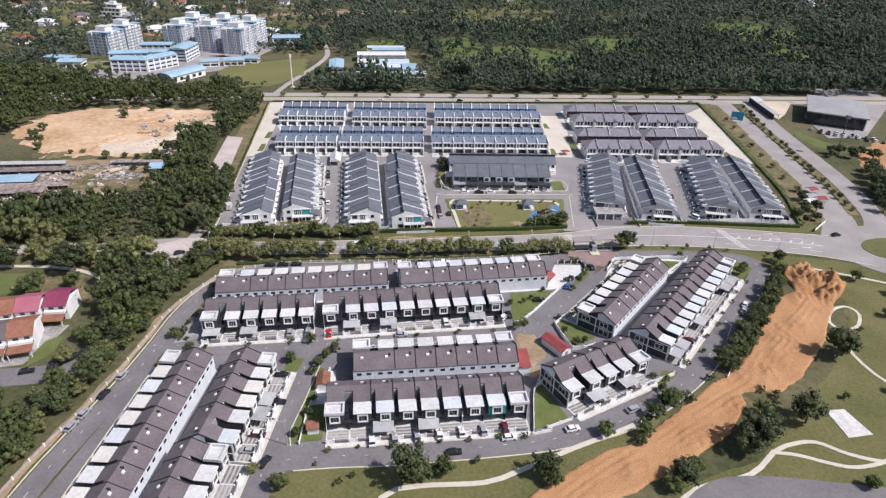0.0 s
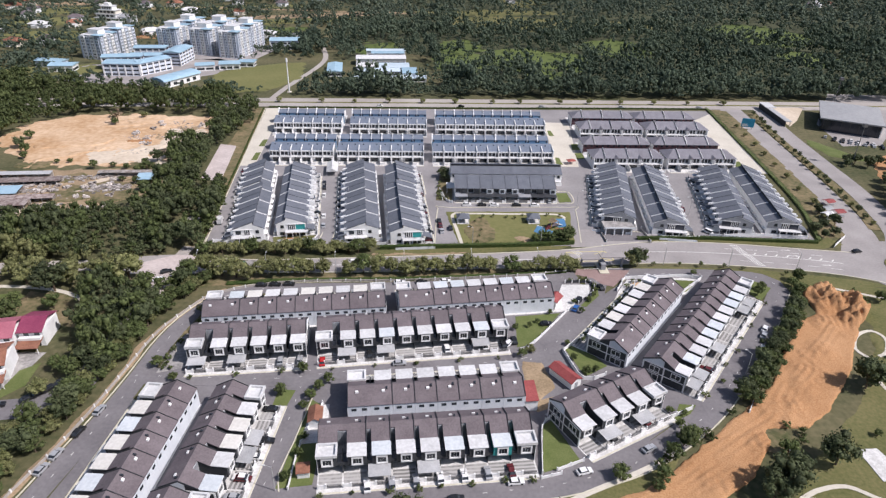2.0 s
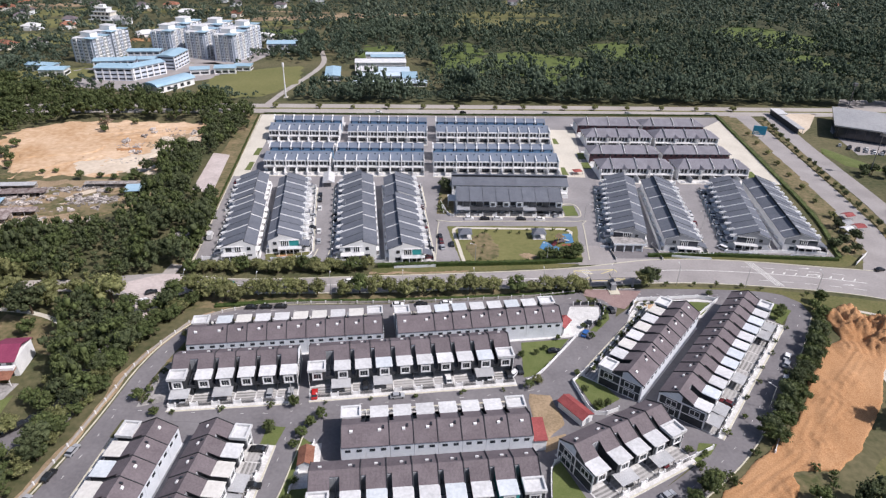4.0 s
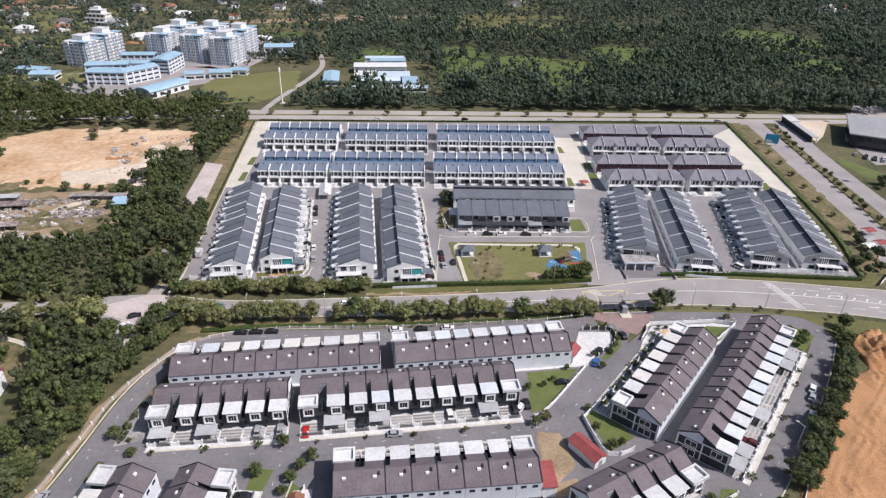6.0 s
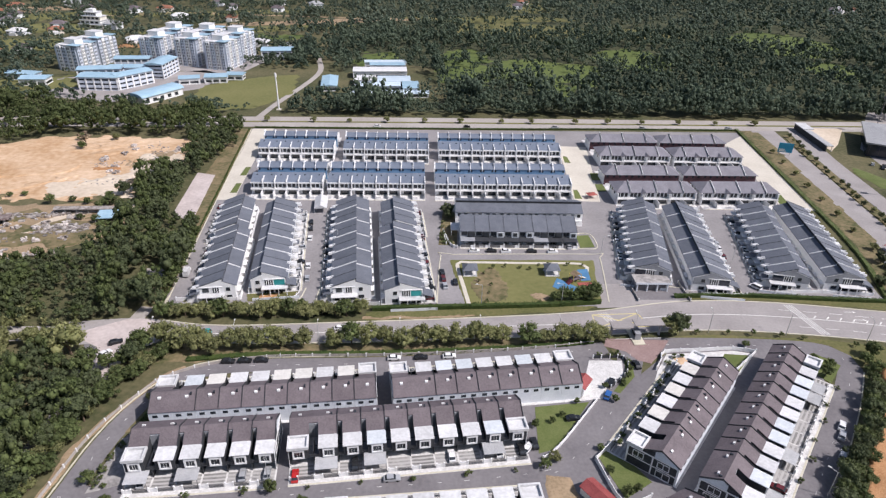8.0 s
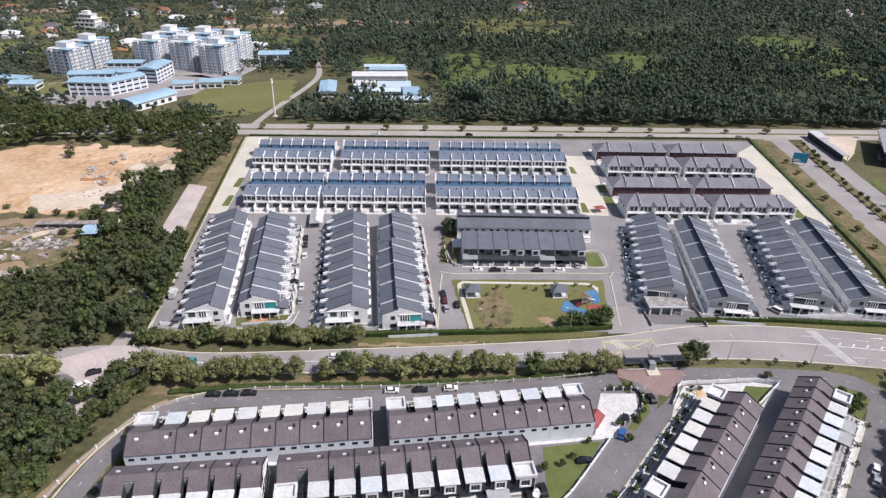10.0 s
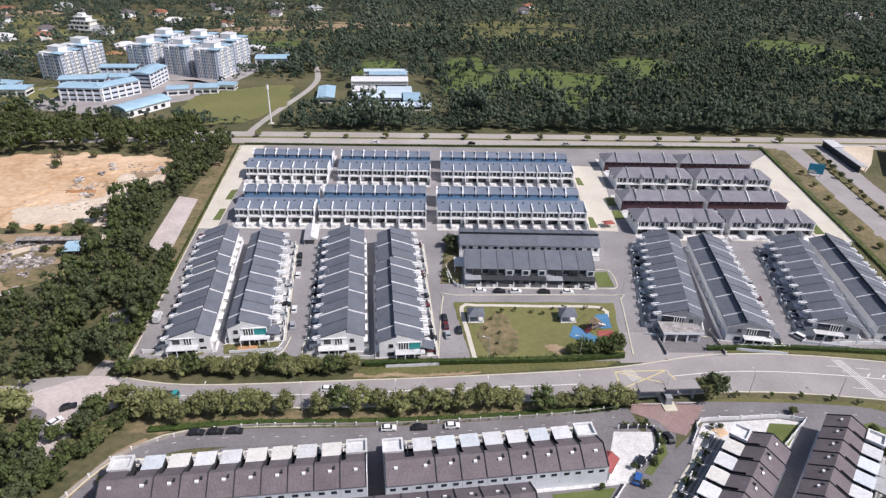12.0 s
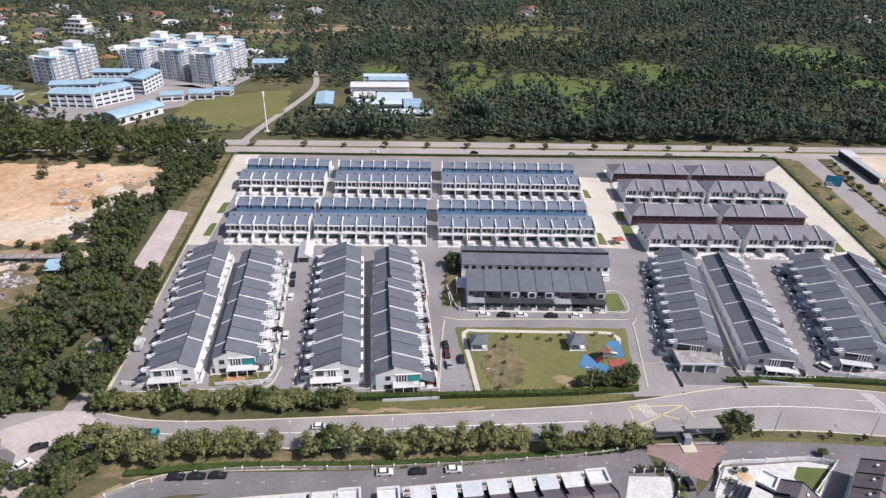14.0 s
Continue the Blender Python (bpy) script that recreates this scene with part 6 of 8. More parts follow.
wood("far_woods", [[(-420, 610), (-300, 660), (-170, 650), (-140, 720), (-170, 1000), (-560, 1000), (-600, 690)], [(-400, 520), (-345, 505), (-322, 560), (-330, 600), (-420, 600)]], 11.5, 12, "mixed trees between the far houses", 0.42, (3.0, 5.6), 8, 7, (ellipse(-410, 735, 34, 20), ellipse(-330, 846, 110, 10)), "leaf_haze", size=0.14, lean=(0.9, 1.5), tall=0.8)
wood("far_woods", [[(-118.3, 468), (-55.3, 472.9), (58, 481.3), (200.2, 492.4), (365, 505.6), (530.2, 532.8), (528.9, 544.9), (364.1, 519.9), (199.8, 507.3), (58, 496.8), (-55, 488), (-117.8, 482.5)]], 6.0, 2, "dark tree belt beside the far road", 0.04, (3.2, 5.2), 12, 9, OPEN[3:], size=0.12, lean=(1.1, 1.8), tall=0.8)
SUBURB = [(-135.8, 667.3), (-127.9, 851.5), (-218.5, 1055.5), (-928.3, 957.9), (-661.1, 680), (-436.2, 541.5), (-352.2, 495.4), (-340.4, 568.8), (-339.5, 641), (-189.1, 674.3)]
FIELDS = [ellipse(-413.8, 650, 62, 24, 20), ellipse(-459.9, 727.5, 80, 20, 20), ellipse(-310.1, 741.6, 120, 18, 20), ellipse(-228.1, 763.3, 110, 13, 20), ellipse(-461.5, 806.2, 90, 20, 20), ellipse(-221.5, 712.4, 50, 15, 20), ellipse(-166.9, 818.7, 110, 11, 20), ellipse(-300.6, 856.2, 110, 12, 20)]
wood("far_trees", [SUBURB], 7.6, 3, "clumps of trees among the far houses", 0.2, (2.6, 5.2), 5, 4, FIELDS, clump=-0.02)
BUILT_UP = [[(-317, 501.5), (-235.6, 486.3), (-197.2, 526.4), (-195.2, 562.1), (-229.5, 583.7), (-311.2, 574.8)], [(-341.2, 559.7), (-294.1, 550.1), (-285.8, 604.4), (-333.7, 609.9)], [(-283, 586.1), (-189.6, 572.1), (-176.4, 634.2), (-268.3, 645.6)]]
wood("far_trees", [[(-385.2, 494.7), (-246.4, 479.9), (-206.6, 485.4), (-186.7, 552.2), (-167.2, 620.2), (-175.3, 655.5), (-315, 682.1), (-383.4, 628.3)]], 7.0, 8, "trees round the flats and the school", 0.45, (1.8, 3.4), 6, 6, BUILT_UP, size=0.14)
wood("far_trees", [[(-192.8, 605.9), (-139.5, 582.2), (-124.4, 615), (-135.8, 667.3), (-183.7, 682)]], 6.5, 4, "trees behind the playing field", 0.15, (2.5, 4.5), 6, 14)
wood("far_trees", [[(-201.2, 472), (-154.6, 464.1), (-140.2, 470.1), (-143.8, 481.3), (-194.6, 478.8)], [(-347.6, 485.5), (-210.8, 465.5), (-206.9, 479.9), (-256, 493.8), (-328.7, 516.7), (-423.2, 559), (-427.1, 521.6)]], 6.2, 5, "trees in front of the school and playing field", 0.2, (2.0, 3.5), 6, 14)


# ---- cars ----
def car(paint, van=False, far=False):
    L, w, h = (4.6, 1.75, 1.9) if van else (4.3, 1.72, 1.45)
    sill = 0.05 if far else 0.3
    low = [(-L / 2, sill), (L / 2, sill), (L / 2, 0.72), (L / 2 - 0.25, 0.84), (0.9 if not van else 1.5, 0.95), (-L / 2 + 0.15, 0.98), (-L / 2, 0.8)]
    root = tagged(Geo().prism(low, -w / 2, w / 2, "y").link("car", PAINT[paint]), "parked car", "car", "parked cars")
    if van:
        top = [(-L / 2 + 0.1, 0.96), (1.65, 0.94), (1.0, h - 0.06), (-L / 2 + 0.2, h - 0.06)]
    else:
        top = [(-L / 2 + 0.3, 0.97), (1.0, 0.93), (0.35, h - 0.06), (-1.25, h - 0.06)]
    part("cabin", Geo().prism(top, -w / 2 + 0.1, w / 2 - 0.1, "y"), "glass", root, "dark glazed cabin")
    x0, x1 = (-L / 2 + 0.18, 1.05) if van else (-1.3, 0.4)
    part("roof", Geo().box(x0, x1, -w / 2 + 0.12, w / 2 - 0.12, h - 0.055, h), PAINT[paint], root)
    for x in () if far else (-L / 2 + 0.8, L / 2 - 0.8):
        for y in (-1, 1):
            part("wheel", Geo().tube((x, y * (w / 2 - 0.2), 0.31), (x, y * (w / 2 + 0.01), 0.31), 0.31, 0.31, 8), "tyre", root)
    return root


CAR = random.Random(11)
COLOURS = ["white", "silver", "black", "black", "silver", "white", "black", "white", "silver", "maroon", "white", "black", "silver"]
TEXT = {"white": "white hatchback parked", "silver": "silver saloon car parked", "black": "black saloon car parked", "red": "red hatchback parked", "blue": "blue car parked", "maroon": "dark maroon car parked"}


def park(x, y, angle, colour=None, where="at the roadside", van=False, z=0.1, far=False):
    c = colour or CAR.choice(COLOURS)
    place(("car", c, van, far), lambda: car(c, van, far), pose(x, y, z, 0, 0, angle), f"{TEXT[c]} {where}")


for x, y, a, c in ((-99.8, 147, 81.6, "silver"), (-101.3, 138.6, 80.5, "black"), (-102.9, 130.6, 79.5, "silver"), (-103.8, 125.5, 79.8, "silver"), (-47.4, 115.8, 68.3, "black"), (2, 121.6, 9.8, "black"), (35.3, 131.8, 17.8, "white"), (54.2, 140.5, 31.3, "silver"), (-50.7, 132.2, 2.6, "white"), (-51.9, 125.1, -0.2, "maroon"), (-49.5, 138.1, 2.6, "black"), (-16.6, 172.5, 9.4, "silver"), (-72.8, 215.2, 5.2, "black"), (-67.7, 215.8, 5.2, "black"), (-62.6, 216.4, 5.2, "black"), (-12.5, 221.1, 7.2, "black"), (-3.5, 222.3, 8.2, "white"), (-21, 220.2, 7.2, "white"), (44.3, 206.9, 64.3, "blue"), (46.3, 212.7, 65.3, "black"), (32.5, 196.7, 9.5, "black"), (56.2, 221.8, 100, "black"), (103.5, 186.9, 54.1, "silver"), (107.2, 194.5, 54.1, "silver"), (109.1, 198.3, 54.2, "white"), (18.6, 184.6, 58.7, "white"), (20.6, 186.5, 99.8, "black"), (-41.1, 171.9, 99.2, "red"), (17.2, 127.6, 9.7, "white"), (-112.6, 216.5, 60, "white"), (-112.1, 222.4, 30, "black"), (-40.8, 234.8, 5, "white")):
    park(x, y, a, c, "in the estate" if x > -95 else "beside the road")
for k in range(8):  # cars in the yards of the nearest row
    if k not in (0, 8):
        c = math.radians(10.4)
        u, v = 6.2 * (k + 0.65), -1.0
        park(-30.6 + u * math.cos(c) - v * math.sin(c), 123.6 + u * math.sin(c) + v * math.cos(c), 100, None, "in a front yard", z=0.13)
for row, (x, y, a, n, W, v) in enumerate(((-82.4, 168.3, 8.5, 6, 6.11, -1.0), (-43.1, 174.6, 9.9, 10, 6.32, -1.0), (71, 163.4, 53.5, 12, 5.83, -1.2), (35.1, 140.3, 31.3, 5, 6.35, -1.2), (-54.3, 115.6, 87.6, 6, 6.13, -1.2))):
    for k in range(n):
        if CAR.random() < 0.45:
            c = math.radians(a)
            u = W * (k + 0.62)
            park(x + u * math.cos(c) - v * math.sin(c), y + u * math.sin(c) + v * math.cos(c), a + 90, None, "in a front yard", z=0.13)
# streets of the upper estate
for x0, y0, x1, y1, n in ((-57.5, 256.6, -69.1, 319, 8), (-48.9, 258.1, -61.8, 329.9, 9), (-11.4, 261.9, -21.2, 329.1, 8), (-5.9, 261.6, -9.1, 282.9, 4), (1.8, 292.2, 46.5, 294.7, 6), (63.7, 276.7, 70.3, 337.6, 7), (107.4, 274.2, 112.3, 336.5, 8), (117.2, 273.6, 124.3, 337.5, 8), (159.5, 273, 165.5, 332.8, 7), (-101.1, 266.8, -115.2, 333.5, 7)):
    a = math.degrees(math.atan2(y1 - y0, x1 - x0))
    for k in range(n):
        if CAR.random() < 0.68:
            f = (k + CAR.uniform(0.1, 0.9)) / n
            park(x0 + (x1 - x0) * f, y0 + (y1 - y0) * f, a + CAR.uniform(-4, 4), None, "on the estate street", far=True)
for x, y, a, c in ((-2.4, 267.2, 96.5, "black"), (-98.4, 254.8, 99.6, "white"), (172.7, 258, 17.5, "black"), (-113.5, 264.5, 98.5, "black")):
    park(x, y, a, c, "on the road")
park(113.5, 272, 130, "white", "by the end house", True)
for k in range(18):  # the car dealer's yard
    i, j = k % 9, k // 9
    park(235.7 + i * 3.9 + j * 2 + CAR.uniform(-1, 1), 411.4 - i * 2 - j * 6 + CAR.uniform(-0.8, 0.8), 60 + CAR.uniform(-12, 12), CAR.choice(["white", "black", "silver", "black"]), "in the dealer's yard", far=True)
for k in range(5):
    park(-55.9 + 57.2 * k, 450.5 + 4.7 * k, 4.7, CAR.choice(["black", "white", "silver"]), "on the far road", far=True)


for row in SLATE_ROWS:  # cars in the car spaces of the slate roofed terraces
    x, y, angle, n, W = row
    c, t = math.cos(radians(angle)), math.sin(radians(angle))
    for k in range(n):
        if CAR.random() < 0.6:
            u, v = W * (k + 0.42) + CAR.uniform(-0.3, 0.3), -2.3 + CAR.uniform(-1.2, 0.4)
            park(x + u * c - v * t, y + u * t + v * c, angle + 90 + CAR.uniform(-3, 3), None, "in a front yard", z=0.14, far=True)


# ---- far buildings ----
def flats(L, w, h, storeys, label, towers=2):
    """A slab of flats built as linked towers: upright white bays, dark recesses, penthouses and pale blue roof edges."""
    root = thing("apartment_building", label, "apartment building", "apartment blocks")
    gap = 4.0
    run = (L - gap * (towers - 1)) / towers
    for t in range(towers):
        a, b = t * (run + gap), t * (run + gap) + run
        dy, top = (1.8 if t % 2 else 0.0), h + (1.4 if t % 2 else 0.0)
        y0, y1 = dy, dy + w
        part("tower_wall", Geo().box(a + 1.5, b - 1.5, y0 + 1.5, y1 - 1.5, 0, top), "grey", root, "grey recessed wall between the bays")
        if t:
            part("link", Geo().box(a - gap - 1.6, a + 1.6, y0 + w * 0.3, y0 + w * 0.7, 0, top - 1.5), "pale_blue_wall", root)
        glass = Geo()
        for n, c0, c1, fixed, along in ((5, a, b, (y0, y0 + 1.5, y0), "x"), (5, a, b, (y1 - 1.5, y1, y1), "x"), (4, y0 + 1.6, y1 - 1.6, (a, a + 1.5, a), "y"), (4, y0 + 1.6, y1 - 1.6, (b - 1.5, b, b), "y")):
            step = (c1 - c0) / n
            for k in range(n):
                p, q = c0 + k * step + step * 0.1, c0 + (k + 1) * step - step * 0.1
                lift = top - (0.0 if k % 2 else 1.0)
                if along == "x":
                    part("bay", Geo().box(p, q, fixed[0], fixed[1], 0, lift), "white" if k % 2 else "pale_blue_wall", root)
                else:
                    part("bay", Geo().box(fixed[0], fixed[1], p, q, 0, lift), "white" if k % 2 else "pale_blue_wall", root)
                m = (p + q) / 2
                for s in range(storeys):
                    z = 1.0 + s * (h - 1) / storeys
                    for u in (-0.75, 0.75):
                        if along == "x":
                            glass.box(m + u - 0.4, m + u + 0.4, fixed[2] - 0.05, fixed[2] + 0.05, z, z + 1.5)
                        else:
                            glass.box(fixed[2] - 0.05, fixed[2] + 0.05, m + u - 0.4, m + u + 0.4, z, z + 1.5)
        tagged(part("glazing", glass, "glass", root), kind="stuff")
        part("roof", Geo().box(a + 1.0, b - 1.0, y0 + 1.0, y1 - 1.0, top, top + 0.5), "whiteroof", root, "flat pale roof")
        for f0, f1 in ((0.0, 0.3), (0.7, 1.0)):
            part("roof_edge", Geo().box(a + run * f0 - 0.3, a + run * f1 + 0.3, y0 - 0.4, y0 + w * 0.42, top + 0.5, top + 0.9), "skyroof", root, "light blue roof edge")
        part("stair_head", Geo().box(a + run * 0.3, a + run * 0.7, y0 + w * 0.3, y0 + w * 0.75, top + 0.5, top + 4.0), "white", root)
        part("stair_roof", Geo().box(a + run * 0.3 - 0.5, a + run * 0.7 + 0.5, y0 + w * 0.3 - 0.5, y0 + w * 0.75 + 0.5, top + 4.0, top + 4.4), "whiteroof", root)
    return root


for x, y in ((-195.2, 580.7), (-223, 589.2), (-252.7, 589.9)):
    place("flats", lambda: flats(54, 20, 22, 9, "tall white apartment block with upright bays and blue roof edges"), pose(x, y, 0, 0, 0, 80))
place("flats_low", lambda: flats(46, 22, 19.5, 7, "white seven storey apartment block with pale blue roof edges"), pose(-306.9, 561.5, 0, 0, 0, 76.2))


def hall_block(L, w, h, storeys, label, category="school building", roof="skyroof", wall="white", pitch=1.6, bands=True):
    """A plain block with window bands, posts and a low pitched sheet roof."""
    root = thing("school_building" if category.startswith("school") else "far_building", label, category)
    part("wall", Geo().box(0, L, 0, w, 0, h), wall, root)
    for s in range(storeys):
        z = 0.9 + s * h / storeys
        for y0, y1 in ((-0.08, 0.05), (w - 0.05, w + 0.08)):
            part("window_band", Geo().box(0.6, L - 0.6, y0, y1, z, z + h / storeys * 0.36), "glass", root)
        for x0, x1 in ((-0.08, 0.05), (L - 0.05, L + 0.08)):
            part("window_band", Geo().box(x0, x1, 0.8, w - 0.8, z, z + h / storeys * 0.36), "glass", root)
    n = max(2, int(L / 5)) if category.startswith("school") else 1
    for k in range(n + 1):
        x = L * k / n
        part("pier", Geo().box(x - 0.55, x + 0.55, -0.35, 0.0, 0, h), "white", root)
    part("roof", Geo().prism([(-0.8, h), (w + 0.8, h), (w + 0.8, h + 0.25), (w / 2, h + pitch), (-0.8, h + 0.25)], -0.8, L + 0.8), roof, root, "light blue sheet roof" if roof == "skyroof" else "")
    return root


for x, y, a, L, w, h, n in ((-281, 511, 3, 28, 15, 9.5, 3), (-252.5, 514, 57, 27, 13, 9.5, 3), (-235, 548.5, 88, 27, 14, 11, 4), (-291, 529, 14, 30, 12, 10, 3), (-276, 546, 10, 26, 11, 8, 2), (-284, 571, 9, 26, 11, 9, 3), (-199.5, 540.2, 12, 16, 12, 4.5, 1), (-216.3, 533, 20, 14, 10, 4.5, 1), (-186.7, 552.2, 2.7, 12, 9, 4, 1), (-179, 621.6, 10.9, 26, 16, 8, 2), (-328.7, 516.7, 7.5, 18, 12, 5, 1), (-348.9, 532.7, -5.8, 22, 10, 5, 1)):
    place(("hall", L, w, h), lambda: hall_block(L, w, h, n, "pale school block with rows of windows and light blue roof", wall="pale_blue_wall" if L > 20 else "white"), pose(x, y, 0, 0, 0, a))


def arched_hall():
    root = thing("assembly_hall", "white hall with curved light blue roof beside the school", "hall")
    L, w, h = 33, 14, 5
    part("wall", Geo().box(0, L, 0, w, 0, h), "white", root)
    top = [(w / 2 + (w / 2 + 1) * math.cos(math.pi * k / 10), h + 2.4 * math.sin(math.pi * k / 10)) for k in range(11)]
    part("roof", Geo().prism(top, -1, L + 1), "skyroof", root, "curved light blue roof")
    for k in range(5):
        part("window", Geo().box(2 + k * 6, 5 + k * 6, -0.08, 0.05, 1.0, 3.4), "glass", root)
    return root


hall = arched_hall()
hall.matrix_basis = pose(-219.5, 479, 0, 0, 0, 62)

slab("school_yard", [(-340.9, 500), (-246.2, 483.6), (-198.3, 524.7), (-190, 565.9), (-214.4, 580.2), (-294.1, 550.1), (-343.6, 532.1)], "asphalt", "grey paved yard and drive of the school", 0.06)
slab("school_yard", [(-287.3, 584.8), (-184.8, 568), (-170.3, 637.8), (-275.9, 654.4)], "asphalt", "grey drive and parking round the flats", 0.06)

# blue-roofed works beyond the far road
for x, y, a, L, w, h, rf in ((-96.5, 530, 99, 30, 11, 4, "skyroof"), (-83, 514, 6.5, 56, 9, 3, "paleblue"), (-82.5, 532, 6.5, 33, 11, 4, "paleblue"), (-46.2, 528.5, 7, 11, 19, 4.5, "skyroof"), (-86.2, 548.5, 7, 16, 14, 4, "whiteroof"), (-67, 545, 7, 24, 17, 4.4, "paleblue"), (-90, 570, 7.5, 42, 14, 5.5, "whiteroof"), (-79, 588.5, 7.5, 28, 9, 6.5, "skyroof"), (-85, 600, 7.5, 34, 8, 6, "paleblue")):
    place(("works", L, w), lambda: hall_block(L, w, h, 1, "long low works shed with light blue and white sheet roofing", "factory", rf, "white", 1.2), pose(x, y, 0, 0, 0, a))


def villa(seed):
    r = random.Random(seed)
    root = thing("far_house", "detached white house with a pitched roof among far trees", "house", "far houses")
    L, w, h = r.uniform(12, 18), r.uniform(9, 13), r.uniform(3.6, 6)
    part("wall", Geo().box(0, L, 0, w, 0, h), "pale_wall" if seed % 3 else "cream", root)
    rf = ["orange_tile", "roof_brown", "whiteroof", "orange_tile", "roof_brown", "sheet"][seed % 6]
    part("roof", Geo().add([(-1, -1, h), (L + 1, -1, h), (L + 1, w + 1, h), (-1, w + 1, h), (w * 0.4, w / 2, h + 3), (L - w * 0.4, w / 2, h + 3)], [[0, 1, 5, 4], [1, 2, 5], [2, 3, 4, 5], [3, 0, 4], [3, 2, 1, 0]]), rf, root)
    part("wing", Geo().box(L * 0.3, L * 0.7, -3.2, 0, 0, h * 0.75), "white", root)
    for k in range(2):
        part("window", Geo().box(1 + k * L / 2, 3.4 + k * L / 2, -0.07, 0.04, h * 0.5, h * 0.8), "glass", root)
    return root


VILLAS = [(-424.8, 607.5), (-395.7, 613.4), (-454.8, 694.8), (-416, 701.3), (-434, 734.6), (-381.1, 739.5), (-543.2, 795.6), (-508.7, 778.3), (-321.3, 668.9), (-294.6, 679.4), (-241.9, 878.4), (-199.6, 911.6), (-373.2, 851.5), (-404.5, 839.9), (-335.5, 804.2), (-274.9, 803.3), (-457.6, 839.7), (-496.8, 871.2), (-431.7, 784.6), (-491.3, 740.6), (-208.7, 676.8), (-222.9, 688.9), (-298.7, 880), (-255.8, 927.7), (-545.5, 836), (-326.1, 908.5), (-174.9, 663.9), (72, 994), (59.8, 957.6), (509.1, 999.7), (524.6, 1005.2), (496.3, 997.8), (-479.1, 657.9), (-499.5, 674.1)]
for k, (x, y) in enumerate(VILLAS):
    place(("villa", k % 6), lambda: villa(k % 6), pose(x, y, 0, 0, 0, (k * 37) % 60 - 20))
def stepped_house():
    """A tall pale house that steps back storey by storey under flat slabs."""
    root = thing("far_building", "stepped white four storey house with dark window bands", "far house")
    z = 0.0
    for k, (x0, x1, y0, y1) in enumerate(((-14, 14, 0, 14), (-12, 11, 1, 14), (-9, 11, 2, 13), (-6, 7, 3, 12))):
        part("storey", Geo().box(x0, x1, y0, y1, z, z + 3.6), "white" if k % 2 else "cream", root)
        part("slab", Geo().box(x0 - 0.9, x1 + 0.9, y0 - 1.0, y1 + 0.6, z + 3.6, z + 4.0), "whiteroof", root, "white projecting floor slab")
        for n in range(4):
            a = x0 + 1.2 + n * (x1 - x0 - 1.6) / 4
            part("window", Geo().box(a, a + (x1 - x0) / 6.5, y0 - 0.07, y0 + 0.05, z + 0.9, z + 2.9), "glass", root)
        z += 4.0
    part("stair_head", Geo().box(-3, 3, 5, 10, z, z + 2.8), "white", root)
    return root


stepped_house().matrix_basis = pose(-394, 740, 0, 0, 0, -8)


# ---- the car dealer ----
def dealer():
    root = thing("showroom", "car showroom with dark glass front and pale metal roof", "showroom")
    L, w, h = 34, 44, 8.0
    part("wall", Geo().box(0.3, L, 0.5, w, 0, h), "facade_glass", root, "dark glass front")
    part("roof", Geo().add([(-1.5, -2, h), (L + 1.5, -2, h), (L + 1.5, w + 1, h), (-1.5, w + 1, h), (-1.5, -2, h + 0.8), (L + 1.5, -2, h + 0.8), (L + 1.5, w + 1, h + 0.8), (-1.5, w + 1, h + 0.8), (L * 0.5, w * 0.4, h + 2.2)], [[0, 1, 5, 4], [1, 2, 6, 5], [2, 3, 7, 6], [3, 0, 4, 7], [4, 5, 8], [5, 6, 8], [6, 7, 8], [7, 4, 8], [3, 2, 1, 0]]), "sheet", root, "pale blue grey metal roof")
    part("end_wall", Geo().box(L, L + 0.5, 0, w, 0, h + 0.4), "white", root)
    part("canopy", Geo().box(L * 0.3, L, w + 1.2, w + 9, 5.5, 6.1), "white", root)
    for k in range(7):
        part("mullion", Geo().box(1.4 + k * 5.1, 1.6 + k * 5.1, 0.38, 0.52, 0, h - 0.3), "charcoal", root)
    return root


d = dealer()
d.matrix_basis = pose(238.5, 427.3, 0, 0, 0, -24.9)
d = thing("canopy_shed", "white flat roofed canopy over the gravel lot", "shed", m=pose(222, 431.3, 0, 0, 0, 89.9))
part("roof", Geo().box(0, 30, 0.5, 4.5, 3.6, 4.0), "sheet", d)
part("end_roof", Geo().box(30.5, 44, -2, 5, 3.9, 4.4), "whiteroof", d, "higher white roof at the end")
part("wall", Geo().box(0.5, 43.5, 4.0, 4.3, 0, 3.6), "charcoal", d)
for k in range(5):
    part("post", Geo().box(1 + k * 7, 1.3 + k * 7, 0.7, 1.0, 0, 3.6), "steel", d)

# ---- signs, poles and lamps ----
d = thing("billboard", "blue green roadside billboard on two steel posts", "billboard", m=pose(189.3, 423.6, 0, 0, 0, -14))
part("panel", Geo().box(-3.9, 3.9, -0.2, 0.2, 1.8, 7.4), "sign_blue", d, "blue green panel")
for k, (x0, x1, z) in enumerate(((-3.4, -0.4, 3.2), (-3.4, 0.6, 2.3))):
    part("lettering_bar", Geo().box(x0, x1, -0.26, -0.2, z, z + 0.6), "mark_white", d, "white bar of writing")
for x in (-3, 3):
    part("post", Geo().box(x - 0.2, x + 0.2, 0.2, 0.6, 0, 6.4), "steel", d)
d = thing("mast", "tall slender white telecom mast beside the field", "mast", m=pose(-126.8, 479.7, 0))
part("pole", Geo().tube((0, 0, 0), (0, 0, 24.5), 0.55, 0.3, 10), "white", d)
part("antenna", Geo().tube((0, 0, 22), (0, 0, 24.8), 0.75, 0.75, 10), "white", d)
